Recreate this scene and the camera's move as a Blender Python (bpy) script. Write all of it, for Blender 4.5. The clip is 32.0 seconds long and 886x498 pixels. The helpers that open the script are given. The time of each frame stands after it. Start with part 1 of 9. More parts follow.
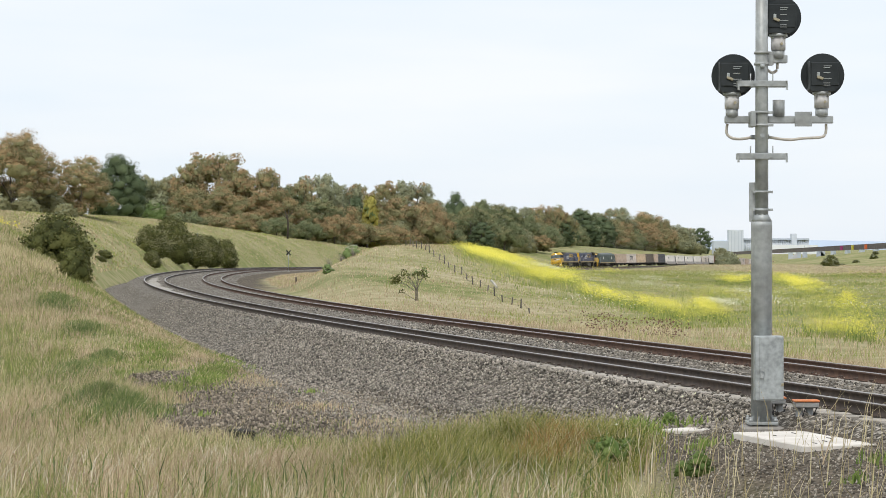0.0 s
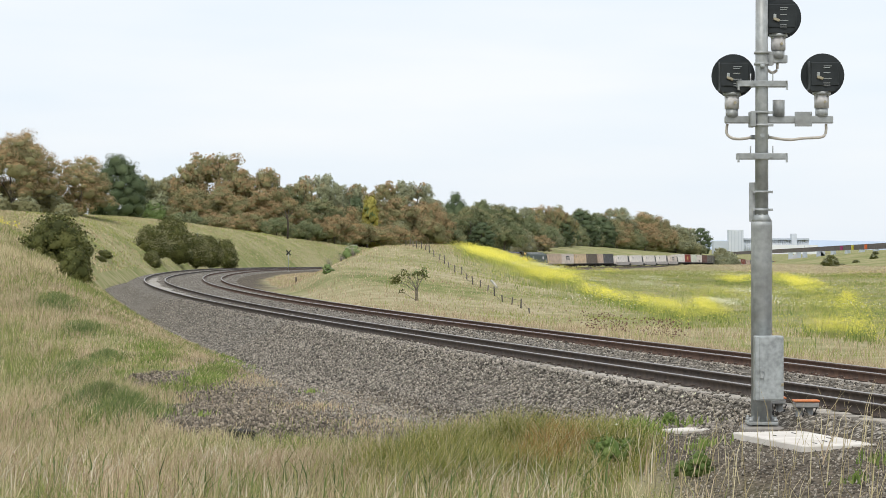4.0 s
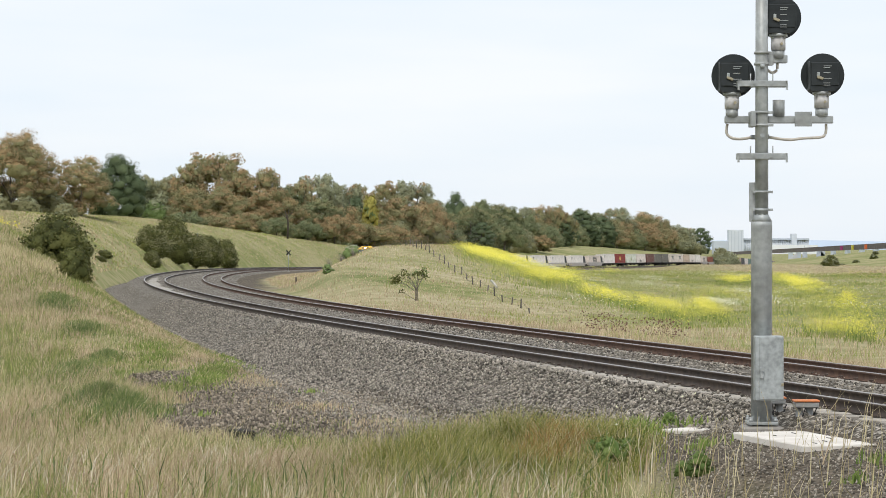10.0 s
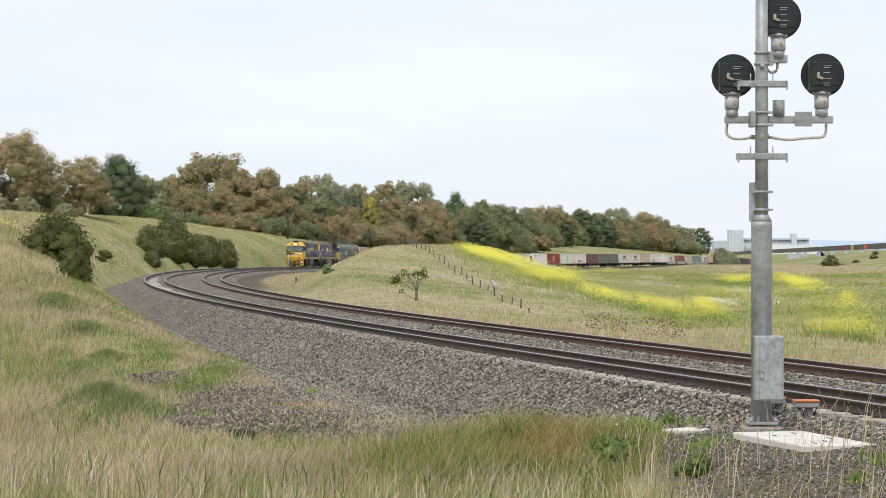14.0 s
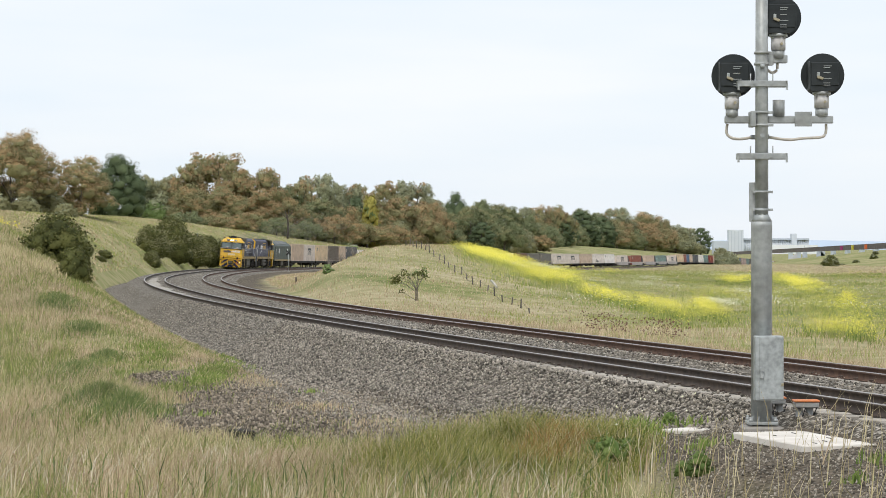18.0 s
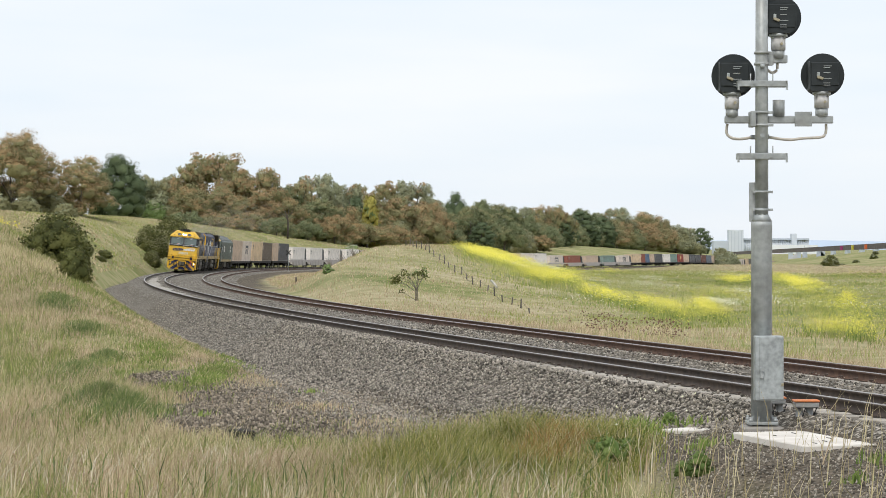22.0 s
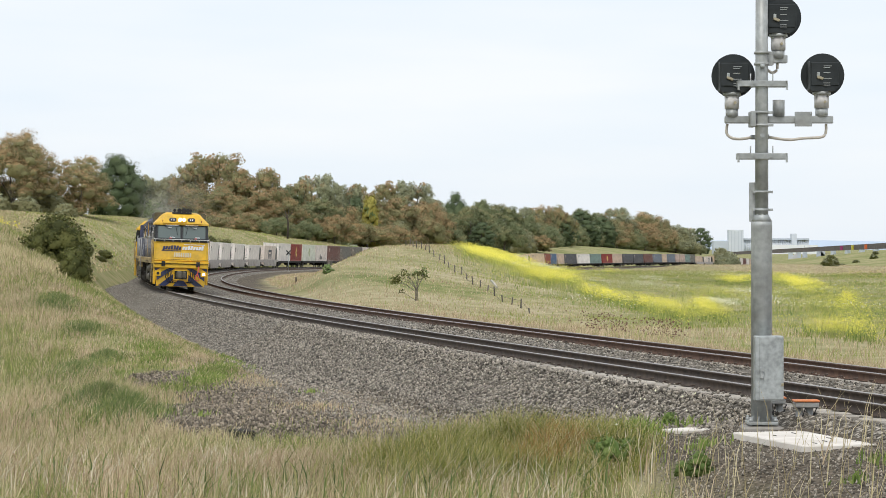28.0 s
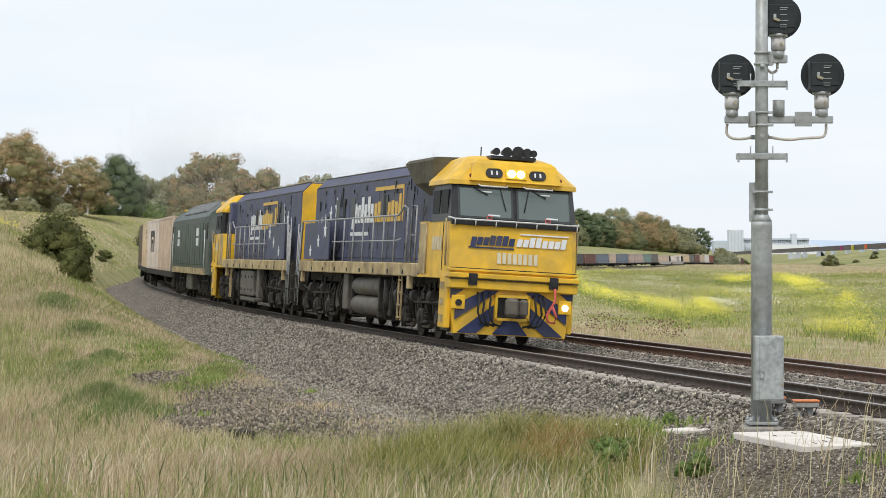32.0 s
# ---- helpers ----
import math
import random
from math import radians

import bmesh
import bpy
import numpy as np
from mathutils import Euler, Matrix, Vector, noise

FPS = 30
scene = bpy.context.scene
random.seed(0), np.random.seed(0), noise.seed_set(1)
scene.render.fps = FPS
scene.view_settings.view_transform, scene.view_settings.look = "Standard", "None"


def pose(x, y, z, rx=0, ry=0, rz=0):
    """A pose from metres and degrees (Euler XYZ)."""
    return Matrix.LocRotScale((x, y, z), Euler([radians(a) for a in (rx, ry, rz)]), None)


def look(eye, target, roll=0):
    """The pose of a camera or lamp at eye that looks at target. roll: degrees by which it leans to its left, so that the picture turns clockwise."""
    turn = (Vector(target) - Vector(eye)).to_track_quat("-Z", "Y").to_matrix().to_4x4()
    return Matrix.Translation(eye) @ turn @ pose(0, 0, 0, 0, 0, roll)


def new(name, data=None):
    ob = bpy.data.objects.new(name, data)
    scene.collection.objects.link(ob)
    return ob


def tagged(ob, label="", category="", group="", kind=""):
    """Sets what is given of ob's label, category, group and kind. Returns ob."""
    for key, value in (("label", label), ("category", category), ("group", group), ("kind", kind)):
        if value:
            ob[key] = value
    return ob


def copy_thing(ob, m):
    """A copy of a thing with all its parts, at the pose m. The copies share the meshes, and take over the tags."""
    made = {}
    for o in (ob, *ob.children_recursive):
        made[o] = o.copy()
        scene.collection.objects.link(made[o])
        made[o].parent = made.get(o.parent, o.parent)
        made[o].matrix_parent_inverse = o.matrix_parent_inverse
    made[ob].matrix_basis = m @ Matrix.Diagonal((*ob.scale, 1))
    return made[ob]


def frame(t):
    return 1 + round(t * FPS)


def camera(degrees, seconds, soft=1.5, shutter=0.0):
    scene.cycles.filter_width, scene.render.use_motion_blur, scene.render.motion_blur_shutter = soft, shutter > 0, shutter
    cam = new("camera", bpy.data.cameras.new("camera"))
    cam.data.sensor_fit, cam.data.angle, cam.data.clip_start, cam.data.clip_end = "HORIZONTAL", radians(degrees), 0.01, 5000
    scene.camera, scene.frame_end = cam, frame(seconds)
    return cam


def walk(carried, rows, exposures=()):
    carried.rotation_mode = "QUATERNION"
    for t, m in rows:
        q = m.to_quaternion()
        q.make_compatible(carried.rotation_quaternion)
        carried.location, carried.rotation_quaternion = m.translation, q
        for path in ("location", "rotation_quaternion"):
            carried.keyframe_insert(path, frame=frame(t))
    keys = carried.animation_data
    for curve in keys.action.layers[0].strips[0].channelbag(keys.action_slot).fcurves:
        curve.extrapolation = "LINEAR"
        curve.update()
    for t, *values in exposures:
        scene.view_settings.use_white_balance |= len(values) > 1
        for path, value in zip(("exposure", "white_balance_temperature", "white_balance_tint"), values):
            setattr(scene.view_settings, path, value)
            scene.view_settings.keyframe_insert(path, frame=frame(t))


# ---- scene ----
cam = camera(21.15, 32.0, soft=0.75)
EYE = (0.0, 0.0, 2.312)
view = look(EYE, (0.0, 100.0, 2.1215))
walk(cam, [(0.0, view), (32.0, view)])

# world: bright, thinly clouded sky
SUN_ELEVATION, SUN_AZIMUTH = radians(56), radians(195)
world = bpy.data.worlds.new("world")
scene.world = world
world.use_nodes = True
wn, wl = world.node_tree.nodes, world.node_tree.links
wn.clear()
sky = wn.new("ShaderNodeTexSky")
sky.sky_type, sky.sun_disc = "NISHITA", False
sky.sun_elevation, sky.sun_rotation = SUN_ELEVATION, SUN_AZIMUTH
sky_back = wn.new("ShaderNodeBackground")
sky_back.inputs[1].default_value = 0.12
coord = wn.new("ShaderNodeTexCoord")
stretch = wn.new("ShaderNodeMapping")
stretch.inputs["Scale"].default_value = (1.6, 1.6, 9.0)
cloud = wn.new("ShaderNodeTexNoise")
cloud.inputs["Scale"].default_value, cloud.inputs["Detail"].default_value = 2.2, 4.0
cloud_tone = wn.new("ShaderNodeValToRGB")
cloud_tone.color_ramp.elements[0].position, cloud_tone.color_ramp.elements[0].color = 0.36, (0.775, 0.855, 0.945, 1)
cloud_tone.color_ramp.elements[1].position, cloud_tone.color_ramp.elements[1].color = 0.66, (0.895, 0.92, 0.955, 1)
cloud_back = wn.new("ShaderNodeBackground")
cloud_back.inputs[1].default_value = 1.0
mix_sky = wn.new("ShaderNodeMixShader")
mix_sky.inputs[0].default_value = 0.9
world_out = wn.new("ShaderNodeOutputWorld")
wl.new(coord.outputs["Generated"], stretch.inputs["Vector"])
wl.new(stretch.outputs[0], cloud.inputs["Vector"])
wl.new(cloud.outputs["Fac"], cloud_tone.inputs[0])
wl.new(cloud_tone.outputs[0], cloud_back.inputs[0])
wl.new(sky.outputs[0], sky_back.inputs[0])
wl.new(sky_back.outputs[0], mix_sky.inputs[1])
wl.new(cloud_back.outputs[0], mix_sky.inputs[2])
wl.new(mix_sky.outputs[0], world_out.inputs[0])

sun = new("sun", bpy.data.lights.new("sun", "SUN"))
sun.data.energy, sun.data.angle, sun.data.color = 1.5, radians(14), (1.0, 0.965, 0.91)
sun.matrix_world = look((0, 0, 60), (0 - 60 * math.sin(SUN_AZIMUTH) / math.tan(SUN_ELEVATION), 0 - 60 * math.cos(SUN_AZIMUTH) / math.tan(SUN_ELEVATION), 0))
scene.view_settings.exposure = 0.12


# ---- materials ----
def srgb(r, g, b):
    """Linear colour from 0-255 values."""
    return tuple(((v / 255 + 0.055) / 1.055) ** 2.4 if v > 10 else v / 255 / 12.92 for v in (r, g, b)) + (1.0,)


def ramp(nodes, stops):
    node = nodes.new("ShaderNodeValToRGB")
    cr = node.color_ramp
    while len(cr.elements) < len(stops):
        cr.elements.new(0.5)
    for e, (pos, col) in zip(cr.elements, stops):
        e.position, e.color = pos, (*col[:3], 1)
    return node


def surface(name, a, b, scale=6.0, rough=0.7, metal=0.0, bump=0.15, dirt=None, dirt_amount=0.4, dirt_scale=1.2, island=0.0, obj=0.0, emit=0.0, spec=0.4, fine=None):
    """A weathered surface: grain from a to b, blotches of dirt, a fine relief."""
    m = bpy.data.materials.new(name)
    m.use_nodes = True
    n, l = m.node_tree.nodes, m.node_tree.links
    p = n["Principled BSDF"]
    p.inputs["Roughness"].default_value, p.inputs["Metallic"].default_value = rough, metal
    p.inputs["Specular IOR Level"].default_value = spec
    tc = n.new("ShaderNodeTexCoord")
    grain = n.new("ShaderNodeTexNoise")
    grain.inputs["Scale"].default_value, grain.inputs["Detail"].default_value = scale, 6
    l.new(tc.outputs["Object"], grain.inputs["Vector"])
    col = ramp(n, [(0.35, a), (0.65, b)])
    l.new(grain.outputs["Fac"], col.inputs[0])
    out = col.outputs[0]
    if dirt:
        blot = n.new("ShaderNodeTexNoise")
        blot.inputs["Scale"].default_value, blot.inputs["Detail"].default_value = dirt_scale, 5
        l.new(tc.outputs["Object"], blot.inputs["Vector"])
        fac = ramp(n, [(0.42, (0, 0, 0)), (0.72, (dirt_amount,) * 3)])
        l.new(blot.outputs["Fac"], fac.inputs[0])
        mx = n.new("ShaderNodeMix")
        mx.data_type = "RGBA"
        l.new(fac.outputs[0], mx.inputs[0])
        l.new(out, mx.inputs[6])
        mx.inputs[7].default_value = (*dirt[:3], 1)
        out = mx.outputs[2]
    if island or obj:
        hsv = n.new("ShaderNodeHueSaturation")
        src = n.new("ShaderNodeNewGeometry").outputs["Random Per Island"] if island else n.new("ShaderNodeObjectInfo").outputs["Random"]
        rng = n.new("ShaderNodeMapRange")
        amount = island or obj
        rng.inputs["To Min"].default_value, rng.inputs["To Max"].default_value = 1 - amount, 1 + amount
        l.new(src, rng.inputs["Value"])
        l.new(rng.outputs[0], hsv.inputs["Value"])
        l.new(out, hsv.inputs["Color"])
        out = hsv.outputs[0]
    l.new(out, p.inputs["Base Color"])
    if emit:
        l.new(out, p.inputs["Emission Color"])
        p.inputs["Emission Strength"].default_value = emit
    if bump:
        relief = n.new("ShaderNodeBump")
        relief.inputs["Strength"].default_value, relief.inputs["Distance"].default_value = bump, 0.02
        src = grain
        if fine:
            src = n.new("ShaderNodeTexNoise")
            src.inputs["Scale"].default_value, src.inputs["Detail"].default_value = fine, 4
            l.new(tc.outputs["Object"], src.inputs["Vector"])
        l.new(src.outputs["Fac"], relief.inputs["Height"])
        l.new(relief.outputs[0], p.inputs["Normal"])
    return m


def leafage(name, stops, rough=0.65, through_light=0.25, spread=1.0, drift=0.25, drift_scale=0.35):
    """Leaves or blades: a colour for each from the ramp, some light let through."""
    m = bpy.data.materials.new(name)
    m.use_nodes = True
    n, l = m.node_tree.nodes, m.node_tree.links
    p = n["Principled BSDF"]
    p.inputs["Roughness"].default_value = rough
    p.inputs["Specular IOR Level"].default_value = 0.2
    geo = n.new("ShaderNodeNewGeometry")
    col = ramp(n, stops)
    narrow = n.new("ShaderNodeMapRange")
    narrow.inputs["To Min"].default_value, narrow.inputs["To Max"].default_value = 0.5 - spread / 2, 0.5 + spread / 2
    l.new(geo.outputs["Random Per Island"], narrow.inputs["Value"])
    l.new(narrow.outputs[0], col.inputs[0])
    tc = n.new("ShaderNodeTexCoord")
    big = n.new("ShaderNodeTexNoise")
    big.inputs["Scale"].default_value, big.inputs["Detail"].default_value = drift_scale, 6
    l.new(tc.outputs["Object"], big.inputs["Vector"])
    rng = n.new("ShaderNodeMapRange")
    rng.inputs["From Min"].default_value, rng.inputs["From Max"].default_value = 0.3, 0.7
    rng.inputs["To Min"].default_value, rng.inputs["To Max"].default_value = 1 - drift, 1 + drift
    l.new(big.outputs["Fac"], rng.inputs["Value"])
    hsv = n.new("ShaderNodeHueSaturation")
    l.new(col.outputs[0], hsv.inputs["Color"])
    l.new(rng.outputs[0], hsv.inputs["Value"])
    l.new(hsv.outputs[0], p.inputs["Base Color"])
    tr = n.new("ShaderNodeBsdfTranslucent")
    l.new(hsv.outputs[0], tr.inputs["Color"])
    mx = n.new("ShaderNodeMixShader")
    mx.inputs[0].default_value = through_light
    l.new(p.outputs[0], mx.inputs[1])
    l.new(tr.outputs[0], mx.inputs[2])
    l.new(mx.outputs[0], n["Material Output"].inputs[0])
    return m


def glass(name, tint=(0.05, 0.07, 0.08), rough=0.06):
    m = bpy.data.materials.new(name)
    m.use_nodes = True
    p = m.node_tree.nodes["Principled BSDF"]
    p.inputs["Base Color"].default_value = (*tint, 1)
    p.inputs["Roughness"].default_value = rough
    p.inputs["Specular IOR Level"].default_value = 0.9
    return m


# ---- mesh helpers ----
def np_mesh(name, verts, quads=None, tris=None, mats=(), mat_index=None, smooth=False):
    """A mesh from arrays of vertices, quads and triangles."""
    me = bpy.data.meshes.new(name)
    quads = np.zeros((0, 4), int) if quads is None else np.asarray(quads)
    tris = np.zeros((0, 3), int) if tris is None else np.asarray(tris)
    nq, nt = len(quads), len(tris)
    me.vertices.add(len(verts))
    me.vertices.foreach_set("co", np.asarray(verts, np.float32).ravel())
    me.loops.add(nq * 4 + nt * 3)
    me.loops.foreach_set("vertex_index", np.concatenate([quads.ravel(), tris.ravel()]).astype(np.int32))
    me.polygons.add(nq + nt)
    me.polygons.foreach_set("loop_start", np.concatenate([np.arange(nq) * 4, nq * 4 + np.arange(nt) * 3]).astype(np.int32))
    for m in mats:
        me.materials.append(m)
    if mat_index is not None:
        me.polygons.foreach_set("material_index", np.asarray(mat_index, np.int32))
    if smooth:
        me.polygons.foreach_set("use_smooth", np.ones(nq + nt, bool))
    me.update(calc_edges=True)
    me.validate()
    return me


def part(name, bm, material, parent=None, label=""):
    """One mesh object from a bmesh, under its thing or part."""
    me = bpy.data.meshes.new(name)
    bm.to_mesh(me)
    bm.free()
    for m in material if isinstance(material, (list, tuple)) else [material]:
        me.materials.append(m)
    ob = new(name, me)
    ob.parent = parent
    if label:
        ob["label"] = label
    return ob


def mesh_part(name, me, parent=None, label=""):
    ob = new(name, me)
    ob.parent = parent
    if label:
        ob["label"] = label
    return ob


def box(bm, x0, x1, y0, y1, z0, z1, bevel=0.0, m=None, mi=0):
    """A box, its edges rounded where asked."""
    vs = [bm.verts.new((x, y, z)) for x in (x0, x1) for y in (y0, y1) for z in (z0, z1)]
    fs = [bm.faces.new([vs[i] for i in f]) for f in ((0, 1, 3, 2), (4, 6, 7, 5), (0, 4, 5, 1), (2, 3, 7, 6), (0, 2, 6, 4), (1, 5, 7, 3))]
    for f in fs:
        f.material_index = mi
    if m is not None:
        bmesh.ops.transform(bm, matrix=m, verts=vs)
    if bevel:
        es = list({e for f in fs for e in f.edges})
        bmesh.ops.bevel(bm, geom=es, offset=bevel, segments=1, affect="EDGES", material=mi)
    return vs


def tube(bm, points, r, sides=8, r_end=None, mi=0, caps=True):
    """A round bar along points, tapering to r_end."""
    pts = [Vector(p) for p in points]
    rings = []
    for i, p in enumerate(pts):
        d = (pts[min(i + 1, len(pts) - 1)] - pts[max(i - 1, 0)]).normalized()
        up = Vector((0, 0, 1)) if abs(d.z) < 0.9 else Vector((1, 0, 0))
        a = d.cross(up).normalized()
        b = d.cross(a).normalized()
        k = i / max(1, len(pts) - 1)
        rr = r if r_end is None else r + (r_end - r) * k
        rings.append([bm.verts.new(p + (a * math.cos(t) + b * math.sin(t)) * rr) for t in [2 * math.pi * j / sides for j in range(sides)]])
    for r0, r1 in zip(rings, rings[1:]):
        for j in range(sides):
            f = bm.faces.new((r0[j], r0[(j + 1) % sides], r1[(j + 1) % sides], r1[j]))
            f.material_index, f.smooth = mi, True
    if caps:
        for ring in (rings[0][::-1], rings[-1]):
            f = bm.faces.new(ring)
            f.material_index = mi
    return rings


def prism(bm, outline, y0, y1, mi=0, axis="y"):
    """A closed outline of (a, b) carried along an axis from y0 to y1."""
    def place(a, b, c):
        return (a, c, b) if axis == "y" else ((c, a, b) if axis == "x" else (a, b, c))
    v0 = [bm.verts.new(place(a, b, y0)) for a, b in outline]
    v1 = [bm.verts.new(place(a, b, y1)) for a, b in outline]
    n = len(outline)
    fs = [bm.faces.new((v0[i], v0[(i + 1) % n], v1[(i + 1) % n], v1[i])) for i in range(n)]
    fs += [bm.faces.new(v0[::-1]), bm.faces.new(v1)]
    for f in fs:
        f.material_index = mi
    bmesh.ops.recalc_face_normals(bm, faces=fs)
    return fs


def smoothstep(a, b, x):
    t = np.clip((np.asarray(x, float) - a) / (b - a), 0, 1)
    return t * t * (3 - 2 * t)


# ---- the railway's line: places across (x) and heights (z) over the distance (y) ----
class Curve:
    """A natural cubic spline, straight beyond its ends."""

    def __init__(self, knots, values):
        self.k, self.v = np.array(knots, float), np.array(values, float)
        n, h = len(knots), np.diff(self.k)
        a, r = np.eye(n), np.zeros(n)
        for i in range(1, n - 1):
            a[i, i - 1:i + 2] = h[i - 1], 2 * (h[i - 1] + h[i]), h[i]
            r[i] = 6 * ((self.v[i + 1] - self.v[i]) / h[i] - (self.v[i] - self.v[i - 1]) / h[i - 1])
        self.m = np.linalg.solve(a, r)

    def __call__(self, x):
        x = np.asarray(x, float)
        k, v, m = self.k, self.v, self.m
        c = np.clip(x, k[0], k[-1])
        i = np.clip(np.searchsorted(k, c) - 1, 0, len(k) - 2)
        h = k[i + 1] - k[i]
        a, b = (k[i + 1] - c) / h, (c - k[i]) / h
        s = a * v[i] + b * v[i + 1] + ((a ** 3 - a) * m[i] + (b ** 3 - b) * m[i + 1]) * h * h / 6
        g0 = (v[1] - v[0]) / (k[1] - k[0]) - (k[1] - k[0]) * m[1] / 6
        g1 = (v[-1] - v[-2]) / (k[-1] - k[-2]) + (k[-1] - k[-2]) * m[-2] / 6
        return s + np.minimum(x - k[0], 0) * g0 + np.maximum(x - k[-1], 0) * g1


line_x = Curve([25, 50, 75, 100, 130, 165, 210, 260, 320, 400, 500, 620, 760, 900, 1300],
               [8.68, 2.12, -3.83, -9.05, -14.53, -19.98, -24.69, -27.52, -28.56, -24.3, -10.3, 19.91, 64.55, 101.57, 192.56])
line_z = Curve([0, 25, 60, 110, 170, 250, 350, 450, 650, 770, 880, 1000, 1300, 2000],
               [0.06, 0.064, 0, -0.147, -0.302, -0.593, -1.183, -1.963, -4.05, -4.6, -5.5, -7.3, -11.5, -14.0])
line_cant = Curve([25, 70, 130, 200, 400, 1300], [0.078, 0.09, 0.047, 0.12, 0.048, 0.05])
TRACK_GAP, SECOND_DROP = 4.41, -0.12
line_y = np.concatenate([np.arange(-40, 120, 0.5), np.arange(120, 420, 2.0), np.arange(420, 2300, 6.0)])
line_s = np.concatenate([[0], np.cumsum(np.hypot(np.diff(line_x(line_y)), np.diff(line_y)))])


def on_line(s):
    """The distance y at a length s along the line."""
    return np.interp(s, line_s, line_y)


def length_at(y):
    return float(np.interp(y, line_y, line_s))


def side_step(y, off):
    """A point off metres to the right of the line at y, as x and y."""
    slope = (line_x(y + 0.5) - line_x(y - 0.5))
    k = np.sqrt(1 + slope ** 2)
    return line_x(y) + off / k, y - off * slope / k


# ---- the lie of the land ----
def ripple(x, y, scale, seed=0.0):
    """A soft, wavy unevenness between -1 and 1."""
    a = np.sin(x / scale + 1.3 * np.sin(y / scale * 0.83 + seed) + seed)
    b = np.sin(y / scale * 1.17 + 1.1 * np.sin(x / scale * 0.71 - seed) + 2.1 * seed)
    c = np.sin((x + y) / scale * 2.3 + seed) * np.sin((x - y) / scale * 1.9 - seed)
    return (a + b + 0.6 * c) / 2.6


def mottle(x, y, scale, seed=0.0):
    """An irregular patchiness between about -1 and 1, without any beat."""
    out, total = 0.0, 0.0
    for k, w in ((1.0, 1.0), (2.3, 0.55)):
        u, v = np.asarray(x, float) / scale * 0.55 * k + 17.3 * seed, np.asarray(y, float) / scale * 0.55 * k - 9.1 * seed
        iu, iv = np.floor(u), np.floor(v)
        fu, fv = u - iu, v - iv
        fu, fv = fu * fu * (3 - 2 * fu), fv * fv * (3 - 2 * fv)

        def corner(a, b):
            q = np.sin((iu + a) * 127.1 + (iv + b) * 311.7 + 74.7 * seed) * 43758.5453
            return 2 * (q - np.floor(q)) - 1
        out = out + w * ((corner(0, 0) * (1 - fu) + corner(1, 0) * fu) * (1 - fv) + (corner(0, 1) * (1 - fu) + corner(1, 1) * fu) * fv)
        total += w
    return 1.25 * out / total


left_drop = Curve([0, 28, 36, 48, 62, 90, 115, 160, 400, 900], [0.9, 0.92, 0.95, 0.97, 0.95, 0.8, 0.6, 0.55, 0.6, 0.7])
bank_slope = Curve([0, 50, 70, 95, 120, 200, 330, 420, 520, 700, 900], [0.0, 0.0, 0.2, 0.62, 0.88, 0.88, 0.92, 0.92, 0.75, 0.35, 0.25])
bank_top = Curve([0, 50, 75, 110, 200, 300, 400, 500, 620, 760, 900, 1300], [0.4, 0.4, 1.6, 4.8, 7.0, 8.0, 8.6, 6.6, 4.6, 7.4, 9.6, 11.0])
field_z = Curve([0, 30, 60, 90, 150, 230, 350, 480, 600, 760, 1000, 1500, 4000], [-0.6, -0.7, -1.0, -1.25, -1.55, -1.5, -2.0, -3.2, -4.6, -5.6, -6.0, -7.0, -8.0])
RIGHT_EDGE = TRACK_GAP + 1.7


